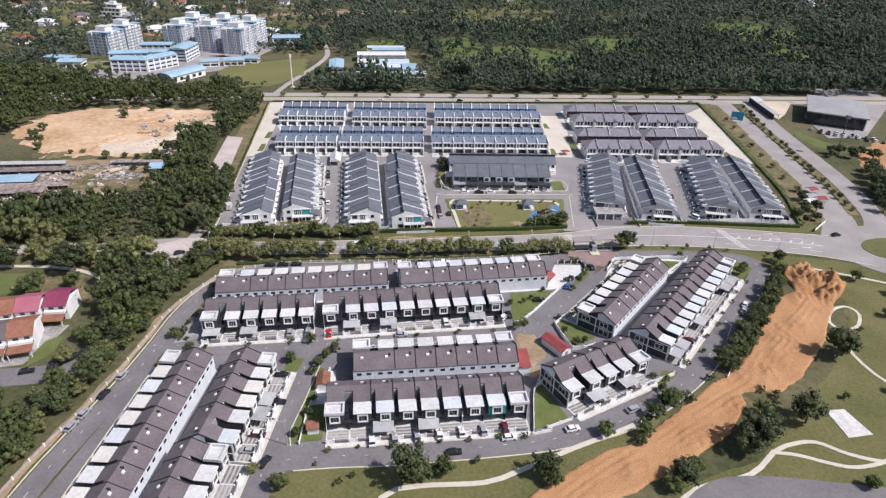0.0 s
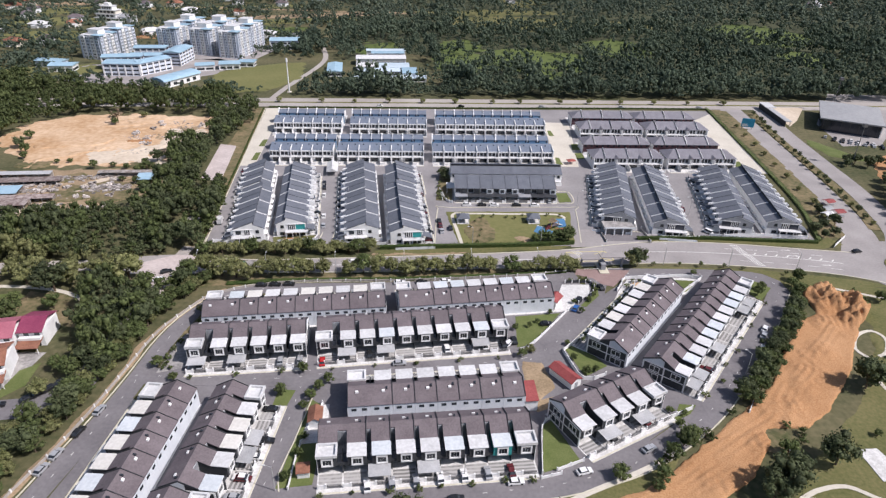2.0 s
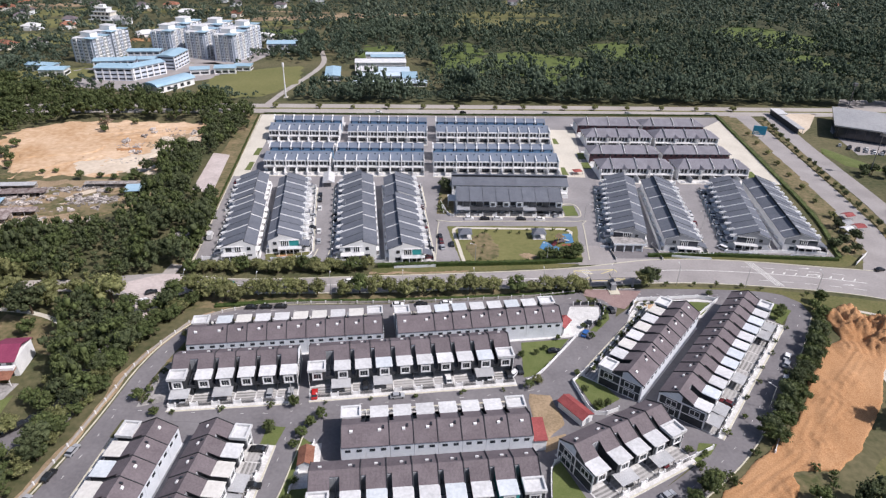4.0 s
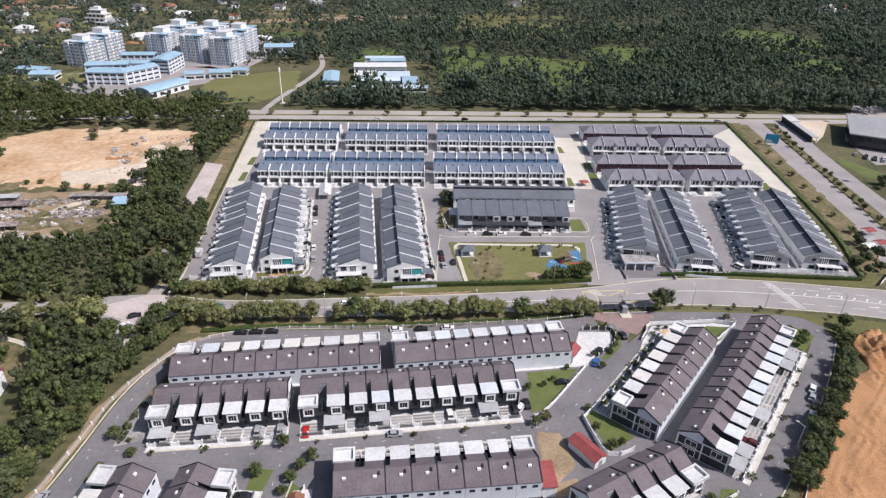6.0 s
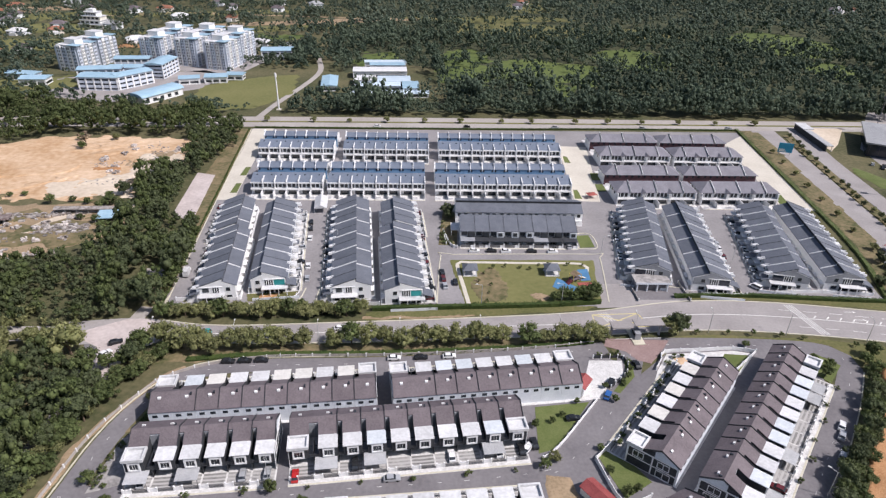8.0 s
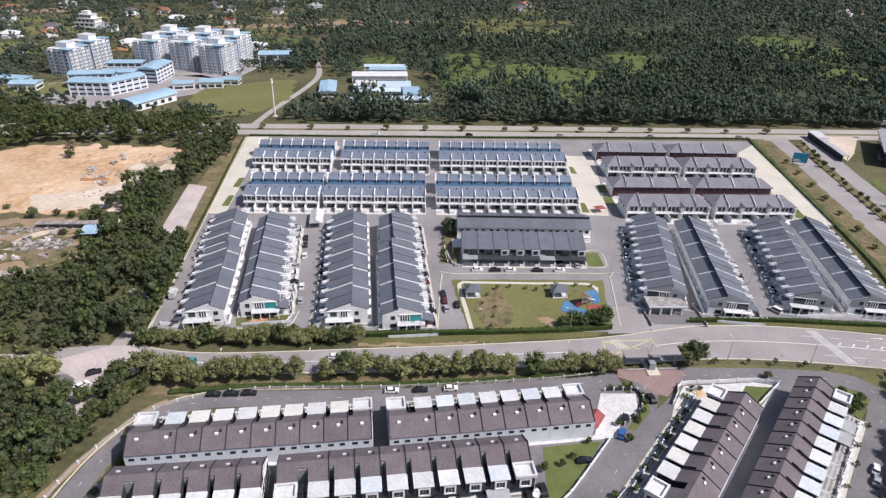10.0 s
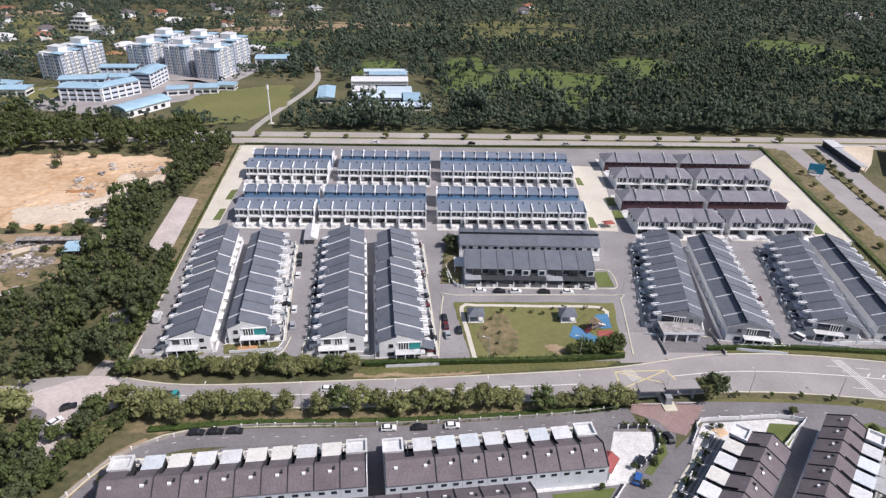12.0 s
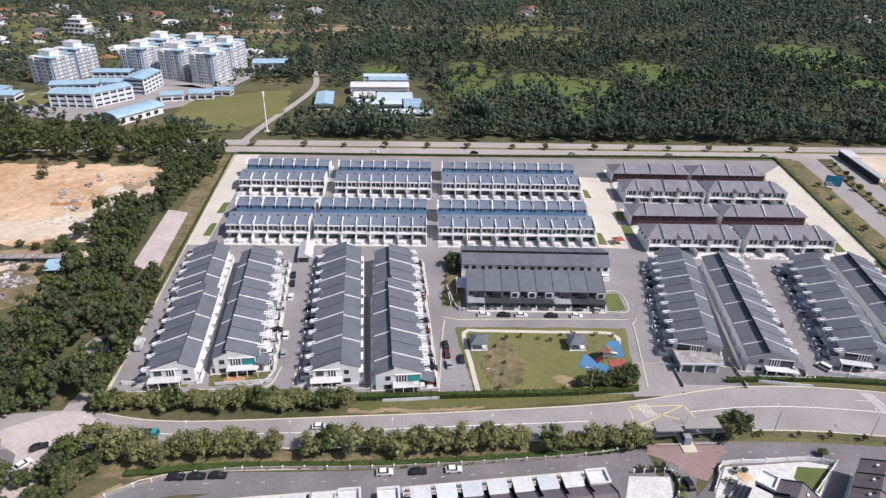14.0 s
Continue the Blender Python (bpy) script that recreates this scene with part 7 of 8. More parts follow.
part("plinth", Geo().box(-1.5, 1.5, -1.5, 1.5, 0, 0.5), "concrete", d)


def tall_mast():
    d = thing("mast", "dark lattice mast behind the showroom", "mast")
    part("pole", Geo().tube((0, 0, 0), (0, 0, 24), 0.3, 0.16, 6), "metal", d)
    part("head", Geo().box(-1.1, 1.1, -1.1, 1.1, 22.6, 24.4), "metal", d)
    return d


place("mast2", tall_mast, pose(226.5, 364.1, 0))
place("mast2", tall_mast, pose(268.9, 472, 0))


def street_lamp():
    d = thing("street_lamp", "slender grey street lamp with a single arm", "street lamp", "street lamps")
    part("pole", Geo().tube((0, 0, 0), (0, 0, 8.5), 0.13, 0.08, 8), "steel", d)
    part("arm", Geo().tube((0, 0, 8.4), (1.9, 0, 8.9), 0.06, 0.05, 6), "steel", d)
    part("lantern", Geo().box(1.6, 2.4, -0.16, 0.16, 8.82, 9.0), "lamp_glass", d)
    return d


for k in range(10):
    i = 6 + 6 * k
    if i < len(LOWER):
        p = LOWER[i]
        place("lamp", street_lamp, pose(p.x, p.y - 1.2, 0, 0, 0, 95))
for x, y, a in ((-14.5, 250.5, 6.8), (7.3, 253.2, 186.8), (36.7, 256, 186.8), (-59.5, 260.6, 186.6), (-65.8, 292, 6.2), (58, 294, 6.4), (-51.7, 291.1, 176.6), (111, 290.7, 176.5), (-43.1, 122.3, 177.9), (4.1, 128.6, 269.4), (93.1, 173.7, 138.6), (-47.3, 169.6, 99.1)):
    place("lamp", street_lamp, pose(x, y, 0, 0, 0, a))


# ---- gate and playground ----
def gatehouse():
    d = thing("gatehouse", "estate gatehouse with grey flat canopy over two lanes", "gatehouse")
    part("canopy", Geo().box(-9, -1.6, -2.2, 1.8, 4.6, 4.9), "asphalt", d, "thin flat grey canopy")
    part("canopy", Geo().box(-1.2, 9, -2.0, 1.8, 5.2, 5.5), "asphalt", d, "thin flat grey canopy")
    part("guard_room", Geo().box(-1.0, 1.0, -3.0, 1.6, 0.3, 2.8), "grey", d)
    part("window", Geo().box(-1.08, 1.08, -2.6, 0.4, 1.2, 2.3), "glass", d)
    part("plinth", Geo().prism([(-1.9, -5.5), (1.9, -5.5), (2.0, 3.2), (-2.0, 3.2)], 0.0, 0.3, "z"), "kerb", d)
    for x in (-8.4, 8.4):
        part("column", Geo().box(x - 0.3, x + 0.3, -0.4, 0.4, 0, 4.6 if x < 0 else 5.2), "grey", d)
    for x in (-5, 5):
        part("barrier", Geo().box(x - 3, x + 3, -3.2, -3.1, 0.95, 1.1), "mark_white", d)
    return d


gatehouse().matrix_basis = pose(59.4, 238.2, 0.1, 0, 0, 6.1)


def substation():
    d = thing("substation", "flat roofed concrete substation behind a paved forecourt", "substation")
    part("wall", Geo().box(-6.0, 6.0, -2.2, 3, 0, 3.3), "grey", d)
    part("roof", Geo().box(-6.6, 6.8, -3.4, 3.4, 3.3, 3.7), "stained", d, "stained flat concrete roof")
    part("parapet", Geo().box(-6.7, 6.9, -3.5, -3.3, 3.25, 3.95), "pale_wall", d, "pale roof edge")
    for x in (-5.8, -1.9, 1.9, 5.8):
        part("column", Geo().box(x - 0.25, x + 0.25, -3.2, -2.7, 0, 3.3), "pale_wall", d)
    for x in (-3.9, 0, 3.9):
        part("door", Geo().box(x - 1.4, x + 1.4, -2.28, -2.15, 0.2, 2.7), "metal", d, "dark louvred door")
    return d


substation().matrix_basis = pose(72.2, 269.8, 0.06, 0, 0, 3)
slab("worn_apron", [(62, 257.5), (77, 256), (82, 261.5), (66, 260.5)], "asphalt", "pale worn apron before the substation", 0.11)
slab("substation_yard", [(64.2, 259.2), (85.7, 260.4), (83.8, 272.8), (66.6, 272.8)], "asphalt_dark", "worn grey forecourt of the substation", 0.09)


def shelter():
    d = thing("shelter", "small park shelter with slate hipped roof on white posts", "shelter", "park shelters")
    part("roof", Geo().add([(-3, -3, 2.7), (3, -3, 2.7), (3, 3, 2.7), (-3, 3, 2.7), (-0.8, 0, 4.3), (0.8, 0, 4.3)], [[0, 1, 5, 4], [1, 2, 5], [2, 3, 4, 5], [3, 0, 4], [3, 2, 1, 0]]), "roof_dark", d)
    for x in (-2.4, 2.4):
        for y in (-2.4, 2.4):
            part("post", Geo().box(x - 0.15, x + 0.15, y - 0.15, y + 0.15, 0, 2.72), "white", d)
    part("floor", Geo().box(-2.8, 2.8, -2.8, 2.8, 0, 0.2), "paving", d)
    return d


place("shelter", shelter, pose(3.1, 275, 0.1, 0, 0, 4.6))
place("shelter", shelter, pose(35.4, 277.4, 0.1, 0, 0, 4.6))
patch("park_lawn", [(-5.6, 285), (54.1, 289.1), (51.7, 258.5), (1.8, 251.6)], "olive", "mown playground lawn with bare patches", cell=1.2, fray=0.3, z=0.13, amp=0.04)
patch("bare_patch", ellipse(11.3, 266.4, 6.5, 13, 8), "weedy", "worn bare earth in the lawn", cell=0.9, fray=3.0, z=0.19, amp=0.03, seed=3)
patch("bare_patch", ellipse(29.9, 259.7, 4, 3), "dry", "worn bare earth in the lawn", cell=0.9, fray=2.0, z=0.19, amp=0.03, seed=4)
g = Geo()
ribbon(g, [(2.9, 252.5), (0.7, 265.1), (-1.8, 281.5), (3.7, 283.1), (25.2, 284.2), (48.4, 285.2), (49.8, 279.4)], 1.5, 0, 0.26, step=2)
structure("footpath", g, "concrete", "pale footpath round the playground lawn", "path")
slab("play_floor", [(34.8, 267), (37.2, 273.5), (39.6, 271.5), (44.5, 267), (43.5, 263.2), (40.1, 262.9)], "play_blue", "blue rubber playground floor", 0.28)
slab("play_floor", [(43.5, 276), (46.4, 280.6), (50.3, 281.3), (50.3, 272.8), (46.4, 272.1)], "play_blue", "blue rubber playground floor", 0.28)
slab("play_floor", [(44.7, 270.7), (50.3, 271.4), (49.8, 265.2), (45, 266.9)], "play_red", "red rubber playground floor", 0.285)
patch("play_sand", [(37.5, 274.5), (42.6, 281.3), (45.5, 281.1), (42.6, 275.6), (44.5, 270.8), (44.1, 267.9), (39.6, 272.1)], "olive", "pale sandy play area", cell=0.8, fray=0.3, z=0.24, amp=0.02)


def play_frame():
    d = thing("play_frame", "yellow and brown climbing frame with a slide", "climbing frame")
    for k, (x, y) in enumerate(((-2, -1), (2, -1), (2, 1.5), (-2, 1.5))):
        part("post", Geo().tube((x, y, 0), (x, y, 3.4), 0.12, 0.12, 6), "yellow", d)
    part("deck", Geo().box(-2.1, 2.1, -1.1, 1.6, 1.5, 1.7), "roof_brown", d)
    part("roof", Geo().prism([(-1.9, 3.4), (1.9, 3.4), (0, 4.6)], -1.1, 1.5, "y"), "dry", d)
    part("slide", Geo().prism([(2.0, 1.7), (5.2, 0.2), (5.2, 0.35), (2.0, 1.9)], -0.5, 0.5, "y"), "cream", d)
    part("climbing_wall", Geo().prism([(-2.0, 1.7), (-3.8, 0.1), (-3.6, 0.1), (-1.8, 1.7)], -0.9, 1.2, "y"), "red", d)
    return d


play_frame().matrix_basis = pose(43.9, 271.3, 0.28, 0, 0, 32.2)
slab("side_garden", [(-10.2, 297), (-2.2, 297.6), (-2.8, 330), (-9.6, 329.4)], "weedy", "planted side garden at the end of the dark terraces", 0.16, "garden")
for x, y, sc, kd in ((-7.4, 325.6, 0.75, "dark"), (-6.2, 321.6, 0.6, "dark"), (-8.8, 328, 0.55, "mid"), (-9.2, 318, 0.9, "bush"), (-9.3, 312, 1.1, "bush"), (-9.2, 306, 1.3, "bush"), (-8.9, 302, 1.4, "bush"), (-7.8, 299, 1.2, "bush"), (-5.4, 298.2, 1.0, "bush")):
    plant(kd, x, y, sc)
d = thing("carport", "white slab carport beside the end house", "carport", m=pose(-5.2, 305.6, 0.16, 0, 0, 3.2))
part("roof", Geo().box(0, 4.2, 0, 7, 2.7, 2.95), "whiteroof", d)
for x, y in ((0.1, 0.1), (3.9, 0.1), (0.1, 6.7), (3.9, 6.7)):
    part("post", Geo().box(x, x + 0.2, y, y + 0.2, 0, 2.7), "white", d)
slab("street_lawn", [(50.3, 299.1), (56.5, 300.1), (55.6, 310.9), (50, 310)], "lawn", "small corner lawn by the end house", 0.22)
for pts in ([(-114.6, 342), (-111.4, 342.4), (-112.6, 354.2), (-115.2, 353.6)], [(-116.6, 364), (-113.4, 364.4), (-114.4, 376), (-117.2, 375.4)], [(55.3, 349.7), (58.9, 349.9), (58, 360.5), (55.9, 360.6)], [(68.3, 359.7), (73, 360.3), (72.5, 369.4), (68.3, 368.8)], [(67.8, 374.2), (73, 374.7), (72.5, 384.7), (68.3, 384.1)], [(157, 352.2), (161.5, 352.8), (162.1, 363.4), (157.6, 362.8)], [(56.6, 398.6), (59.9, 398.3), (58.9, 408.2), (56.7, 408.4)]):
    slab("corner_lawn", pts, "lawn", "small corner lawn at the end of a terrace", 0.2, "lawn")
g = thing("red_tent", "red sheeted work shelter on the sandy lane", "tent", m=pose(63.6, 351.8, 0.1, 0, 0, 15.6))
part("roof", Geo().add([(-2.5, -2, 2), (2.5, -2, 2), (2.5, 2, 2), (-2.5, 2, 2), (0, 0, 3)], [[0, 1, 4], [1, 2, 4], [2, 3, 4], [3, 0, 4]]), "play_red", g)
for x in (-2.3, 2.3):
    for y in (-1.8, 1.8):
        part("post", Geo().box(x - 0.06, x + 0.06, y - 0.06, y + 0.06, 0, 2.05), "steel", g)
g = thing("white_marquee", "long white marquee across the street end", "marquee", m=pose(-66.8, 329.3, 0.06, 0, 0, 99))
part("roof", Geo().prism([(-3, 2.6), (3, 2.6), (0, 4.2)], -6.5, 6.5, "x"), "whiteroof", g)
for x in (-6, 0, 6):
    for y in (-2.8, 2.8):
        part("post", Geo().box(x - 0.07, x + 0.07, y - 0.07, y + 0.07, 0, 2.65), "steel", g)


# ---- gardens and walls of the lower estate ----
def wall_line(name, pts, mat, label, height=1.5, thick=0.16, pillars=5.0):
    """A boundary wall with pillars at even steps."""
    root = tagged(new(name), label, "wall", kind="structure")
    g = Geo()
    line = smooth(pts, 3.0)
    strip(g, offset(line, thick / 2), offset(line, -thick / 2), 0, height)
    part("panel", g, mat, root)
    fine = smooth(pts, pillars)
    me = None
    for q in fine:
        if me is None:
            me = Geo().box(-0.18, 0.18, -0.18, 0.18, 0, height + 0.3).mesh("pillar", M["white"])
        ob = new("pillar", me)
        ob.parent = root
        ob.location = (q.x, q.y, 0)
    return root


for pts, h in (([(24.3, 130.8), (25.9, 147), (28.4, 150.8)], 1.3), ([(28.3, 132.1), (35.8, 135.8)], 1.1), ([(23.9, 129.3), (29.3, 131.1)], 1.0), ([(22.5, 181.5), (27.5, 186.2), (40.9, 205.1)], 1.2), ([(36.4, 181.9), (42.3, 188.5)], 1.5), ([(36.4, 181.9), (40.8, 168.5), (48.2, 170.6)], 1.5), ([(-109.5, 101.4), (-107.3, 118.5), (-104.8, 129.7), (-102.7, 143.1), (-101.1, 160.9), (-99.6, 181.7), (-96.2, 193.4), (-91.3, 204.9)], 1.6), ([(-91.3, 204.9), (-82.2, 212), (-61.5, 218.4), (-18.9, 222.3), (24.8, 228.6), (44.4, 233)], 1.6), ([(62.2, 220.2), (64.9, 225), (67.1, 229.1), (79, 230.8), (90.4, 232.3), (97.5, 231.1)], 1.4), ([(97.5, 231.1), (90.6, 224.2), (84.6, 218)], 1.5), ([(60.1, 151), (70.9, 157)], 1.5), ([(-40, 122.7), (-40.2, 137.7), (-37.3, 153.4)], 1.1), ([(87.4, 156.3), (96, 169.6), (98.9, 173.4)], 1.2), ([(-102.7, 248.1), (-81.1, 250)], 1.3), ([(-47.6, 249.8), (-29.5, 250.3)], 1.4), ([(65.7, 259.4), (64.2, 273.9)], 1.6), ([(85.2, 260.9), (84.2, 273.7)], 1.6), ([(90.5, 264.9), (107.5, 265.4)], 1.5), ([(-6.9, 298), (-8.7, 309.4), (-5, 296.9), (-2.1, 294.8)], 1.2), ([(119.6, 268.4), (138.3, 270.1), (156.8, 269.5)], 1.4)):
    wall_line("boundary_wall", pts, "white" if h != 1.6 else "beige_road", "white boundary wall with square pillars" if h != 1.6 else "low weathered beige wall with square pillars", h if h != 1.6 else 1.0)
for pts in ([(24.5, 131.3), (35.3, 135.3), (28.9, 150.3), (26.4, 148.4)], [(22.1, 201.1), (38.4, 204.2), (26.5, 185.2), (21.6, 183.5)], [(37.4, 183.3), (42.3, 187.5), (49.7, 175.5), (41.8, 169.9)], [(-51.8, 152), (-47.6, 151.9), (-46.5, 158.8), (-51.6, 159)], [(-43.3, 122.8), (-34.3, 124.5), (-35.3, 151.4), (-41.4, 155.6)], [(64, 151.4), (69.9, 155.1), (72.8, 158.9), (67.9, 159.1)], [(115.5, 217.2), (123, 226.3), (117.3, 232.3), (107.8, 229)], [(84.4, 226), (87, 229.9), (95.6, 229.7), (88.8, 221.4), (85.6, 221.8)]):
    slab("garden_lawn", pts, "lawn", "green garden lawn beside the end house", 0.11, "lawn")
patch("end_garden", [(-79.4, 254.3), (-60.6, 257.3), (-60.9, 251.9), (-77.5, 248.8)], "grass", "rough front garden beside the end house", "garden", 0.8, 0.1, 0.03, 0.4, 41)
patch("end_garden", [(-74.9, 253.8), (-66.7, 255.1), (-67.3, 252), (-73.9, 251.2)], "orange", "bare clay in the front garden", "garden", 0.6, 0.15, 0.05, 0.8, 42)
patch("end_garden", [(-101.6, 250.1), (-84.1, 251.6), (-83.2, 248.1), (-100.2, 247)], "grass", "grass strip before the end house", "garden", 0.8, 0.1, 0.03, 0.4, 43)
wall_line("garden_fence", [(-68.8, 250.2), (-62.2, 251.6), (-60.2, 256.8)], "white", "low white garden fence with short posts", 0.5, 0.14, 1.8)
g = Geo()
for pts in ([(-106.3, 251.3), (-106.3, 246.8), (-102.8, 244.8), (-85.3, 246.5)], [(-80.1, 247.6), (-64.8, 248.8), (-59.3, 251.4), (-58.3, 259.6)], [(-53.2, 262.2), (-52.8, 252.5), (-50.6, 248.8), (-44.6, 249.1)], [(-8.8, 251.1), (-8.7, 287.6), (-4.1, 289.2), (54.1, 293.8), (57, 291.2), (54.6, 258.3)], [(49.4, 298.4), (57.4, 299.6), (56.4, 311.8), (49.4, 310.6), (49.4, 298.4)], [(63.7, 276.7), (66.6, 293.5), (71.2, 334.8)], [(67.6, 271.8), (84.7, 269.9)]):
    ribbon(g, pts, 0.4, 0, 0.24, step=2.0)
structure("kerb", g, "kerb", "pale kerbs round gardens and the playground", "kerb")
patch("sandy_plot", [(22.5, 177.6), (29.5, 175.3), (31.4, 163.5), (27.4, 157.8), (21.9, 159)], "dry", "bare sandy corner plot with weeds", cell=1.0, fray=0.8, z=0.1, amp=0.08)
slab("sandy_plot", [(22.4, 157), (31.4, 160.5), (32.4, 157.1), (25.4, 153.4)], "dry", "dusty lane beside the shed", 0.09, "lane")


def shed(L, w, h, roof, label):
    d = thing("garden_shed", label, "shed")
    part("wall", Geo().prism([(0, 0), (w, 0), (w, h), (w / 2, h + 0.9), (0, h)], 0, L), "white", d)
    part("roof", Geo().prism([(-0.4, h - 0.15), (w / 2, h + 1.05), (w + 0.4, h - 0.15), (w + 0.4, h), (w / 2, h + 1.2), (-0.4, h)], -0.3, L + 0.3), roof, d)
    part("door", Geo().box(L - 0.05, L + 0.06, w * 0.35, w * 0.65, 0.05, 2.0), "grey", d)
    return d


shed(9.5, 4.2, 2.6, "red", "small white shed with dark red metal roof").matrix_basis = pose(30.6, 171, 0.1, 0, 0, -52.7)
shed(5.6, 3.4, 2.4, "orange_tile", "white outbuilding with orange tiled roof").matrix_basis = pose(-35.9, 144.1, 0.1, 0, 0, 97.2)
shed(3.0, 3.0, 2.2, "orange_tile", "tiny garden pavilion with orange roof").matrix_basis = pose(-38.4, 126.2, 0.1, 0, 0, 9.7)
d = thing("lean_to", "lean to extension with dark red roof beside the end house", "extension", m=at(19.4, 167.3, 188.2))
part("wall", Geo().box(-3.9, -0.25, 7.4, 13.8, 0.1, 3.9), "white", d)
part("roof", Geo().prism([(7.1, 5.6), (14.2, 4.0), (14.2, 4.2), (7.1, 5.8)], -4.1, -0.2), "red", d)
part("wall", Geo().prism([(7.4, 3.9), (13.8, 3.9), (7.4, 5.5)], -3.9, -3.7), "white", d)
shed(5.5, 4.0, 3.0, "red", "small porch building with faded red roof").matrix_basis = pose(36.9, 206.3, 0.1, 0, 0, 59)
slab("corner_yard", [(36, 204.5), (43, 206), (45.2, 211.7), (51.3, 217.4), (52.2, 224.2), (41.6, 223.6), (38.5, 214)], "paving", "pale concrete corner yard with iron railings", 0.1)
slab("corner_yard", [(-40.7, 137.7), (-33.5, 138.9), (-35.3, 153.4), (-39.9, 152.6)], "paving", "pale concrete yard beside the terrace", 0.14)


slab("verge", [(53.2, 225.7), (55, 222), (54.6, 216.6), (48.5, 208.6), (46.6, 209.4), (52.2, 217), (52.8, 224)], "lawn", "narrow green verge before the corner yard", 0.14, "verge")
wall_line("garden_fence", [(43, 224.8), (52.8, 225.2), (52.6, 218.4), (46, 210.6)], "charcoal", "dark iron railings round the corner yard", 1.2, 0.08, 2.4)
for x, y, sc in ((53.6, 223.6, 1.1), (54, 220, 0.9), (52.6, 216.2, 1.2), (50, 212.6, 1.0), (45, 226, 1.0), (48.6, 226.4, 1.2), (51.6, 226.6, 1.3), (66.2, 222.6, 1.3), (64, 216.6, 1.2), (61.4, 212.8, 1.4), (59.2, 209.6, 1.1), (56.4, 206.2, 1.3), (53.6, 202.4, 1.0), (50.8, 198.4, 1.4), (48.2, 195, 1.1), (45.4, 191.4, 1.2), (43.2, 188.2, 1.3), (69.4, 226.6, 1.2), (72, 227.6, 1.0)):
    plant("bush", x, y, sc)


patch("sandy_heap", [(69, 226.6), (72.6, 227.4), (73.4, 224.6), (70.2, 223)], "sand", "small heap of yellow sand in the yard", "ground", 0.5, 0.2, 0.15, 0.6, 95)
for x, y, sc in ((-90, 166, 1.3), (-89.6, 168.6, 1.1), (-89.8, 171.4, 1.4), (-89.4, 175, 1.2), (-89, 179, 1.3), (-87.4, 166.2, 1.0), (-86.4, 182, 1.2)):
    plant("bush", x, y, sc)


# ---- old houses under the trees ----
def old_house(seed):
    r = random.Random(seed)
    d = thing("old_house", "older two storey white house with " + ("orange tiled", "crimson sheet", "brown tiled", "faded rose sheet")[seed % 4] + " roof", "house", "old houses")
    L, w = 7.5, 10.5
    part("wall", Geo().box(0, L, 0, w, 0, 5.8), "white", d)
    rf = ["orange_tile", "crimson", "roof_brown", "rose"][seed % 4]
    part("roof", Geo().prism([(-0.8, 5.7), (w / 2, 8.0), (w + 0.8, 5.7), (w + 0.8, 5.95), (w / 2, 8.25), (-0.8, 5.95)], -0.2, L + 0.2), rf, d)
    part("porch_roof", Geo().prism([(-5, 2.5), (0, 3.3), (0, 3.5), (-5, 2.7)], 0.2, L - 0.2), "orange_tile", d)
    part("balcony", Geo().box(0.4, L - 0.4, -1.6, 0, 3.3, 4.2), "white", d)
    for x in (1.6, 4.8):
        part("window", Geo().box(x, x + 1.6, -0.08, 0.05, 4.2, 5.3), "glass", d)
    part("porch_door", Geo().box(1.0, 6.0, -0.07, 0.05, 0.1, 2.3), "glass", d)
    for x in (0.4, L - 0.6):
        part("porch_post", Geo().box(x, x + 0.2, -4.8, -4.6, 0, 2.6), "white", d)
    return d


for k, (x, y, a, kind) in enumerate(((-139.2, 174.6, 8, 1), (-146.6, 170.4, 14, 3), (-154, 167.6, 16, 0), (-161.4, 165.2, 17, 2), (-168.8, 162.6, 17, 0), (-140.4, 156.6, 20, 0), (-147.6, 153.6, 20, 2), (-154.8, 150.8, 20, 0), (-162, 148, 20, 0), (-169.2, 145.2, 20, 2))):
    place(("old", kind), lambda: old_house(kind), pose(x, y, 0, 0, 0, a))
patch("old_green", [(-182, 190), (-158, 189), (-156, 204), (-184, 202)], "lawn", "bright mown green beside the old houses", "lawn", 1.5, 0.08, 0.05, 1.0, 91)
patch("shaded_ground", [(-156, 189), (-128, 186), (-121, 196), (-128, 208), (-156, 206)], "weedy", "worn earth under the trees", "ground", 1.5, 0.07, 0.05, 1.5, 92)
structure("footpath", ribbon(Geo(), [(-190, 207), (-160, 209), (-142, 206), (-128, 198)], 1.8, 0, 0.16), "concrete", "pale footpath between the old trees", "path")
slab("old_garden", [(-131.6, 150.2), (-127.2, 156.5), (-128.6, 167), (-133, 163), (-133.2, 154)], "lawn", "bright green front lawn of the old house", 0.1, "lawn")
slab("old_yard", [(-170, 141), (-133.4, 151), (-131, 160), (-130, 172), (-137, 172), (-172, 160)], "stained", "pale yards before the old houses", 0.08)
for x, y, a in ((-120.6, 152.9, 50), (-118.6, 155.6, 50), (-116.6, 158.2, 50), (-122.6, 150.6, 45), (-129.6, 147.4, 20)):
    park(x, y, a, "black", "in the shade of trees")


# ---- the scrap yard ----
JUNK = random.Random(5)


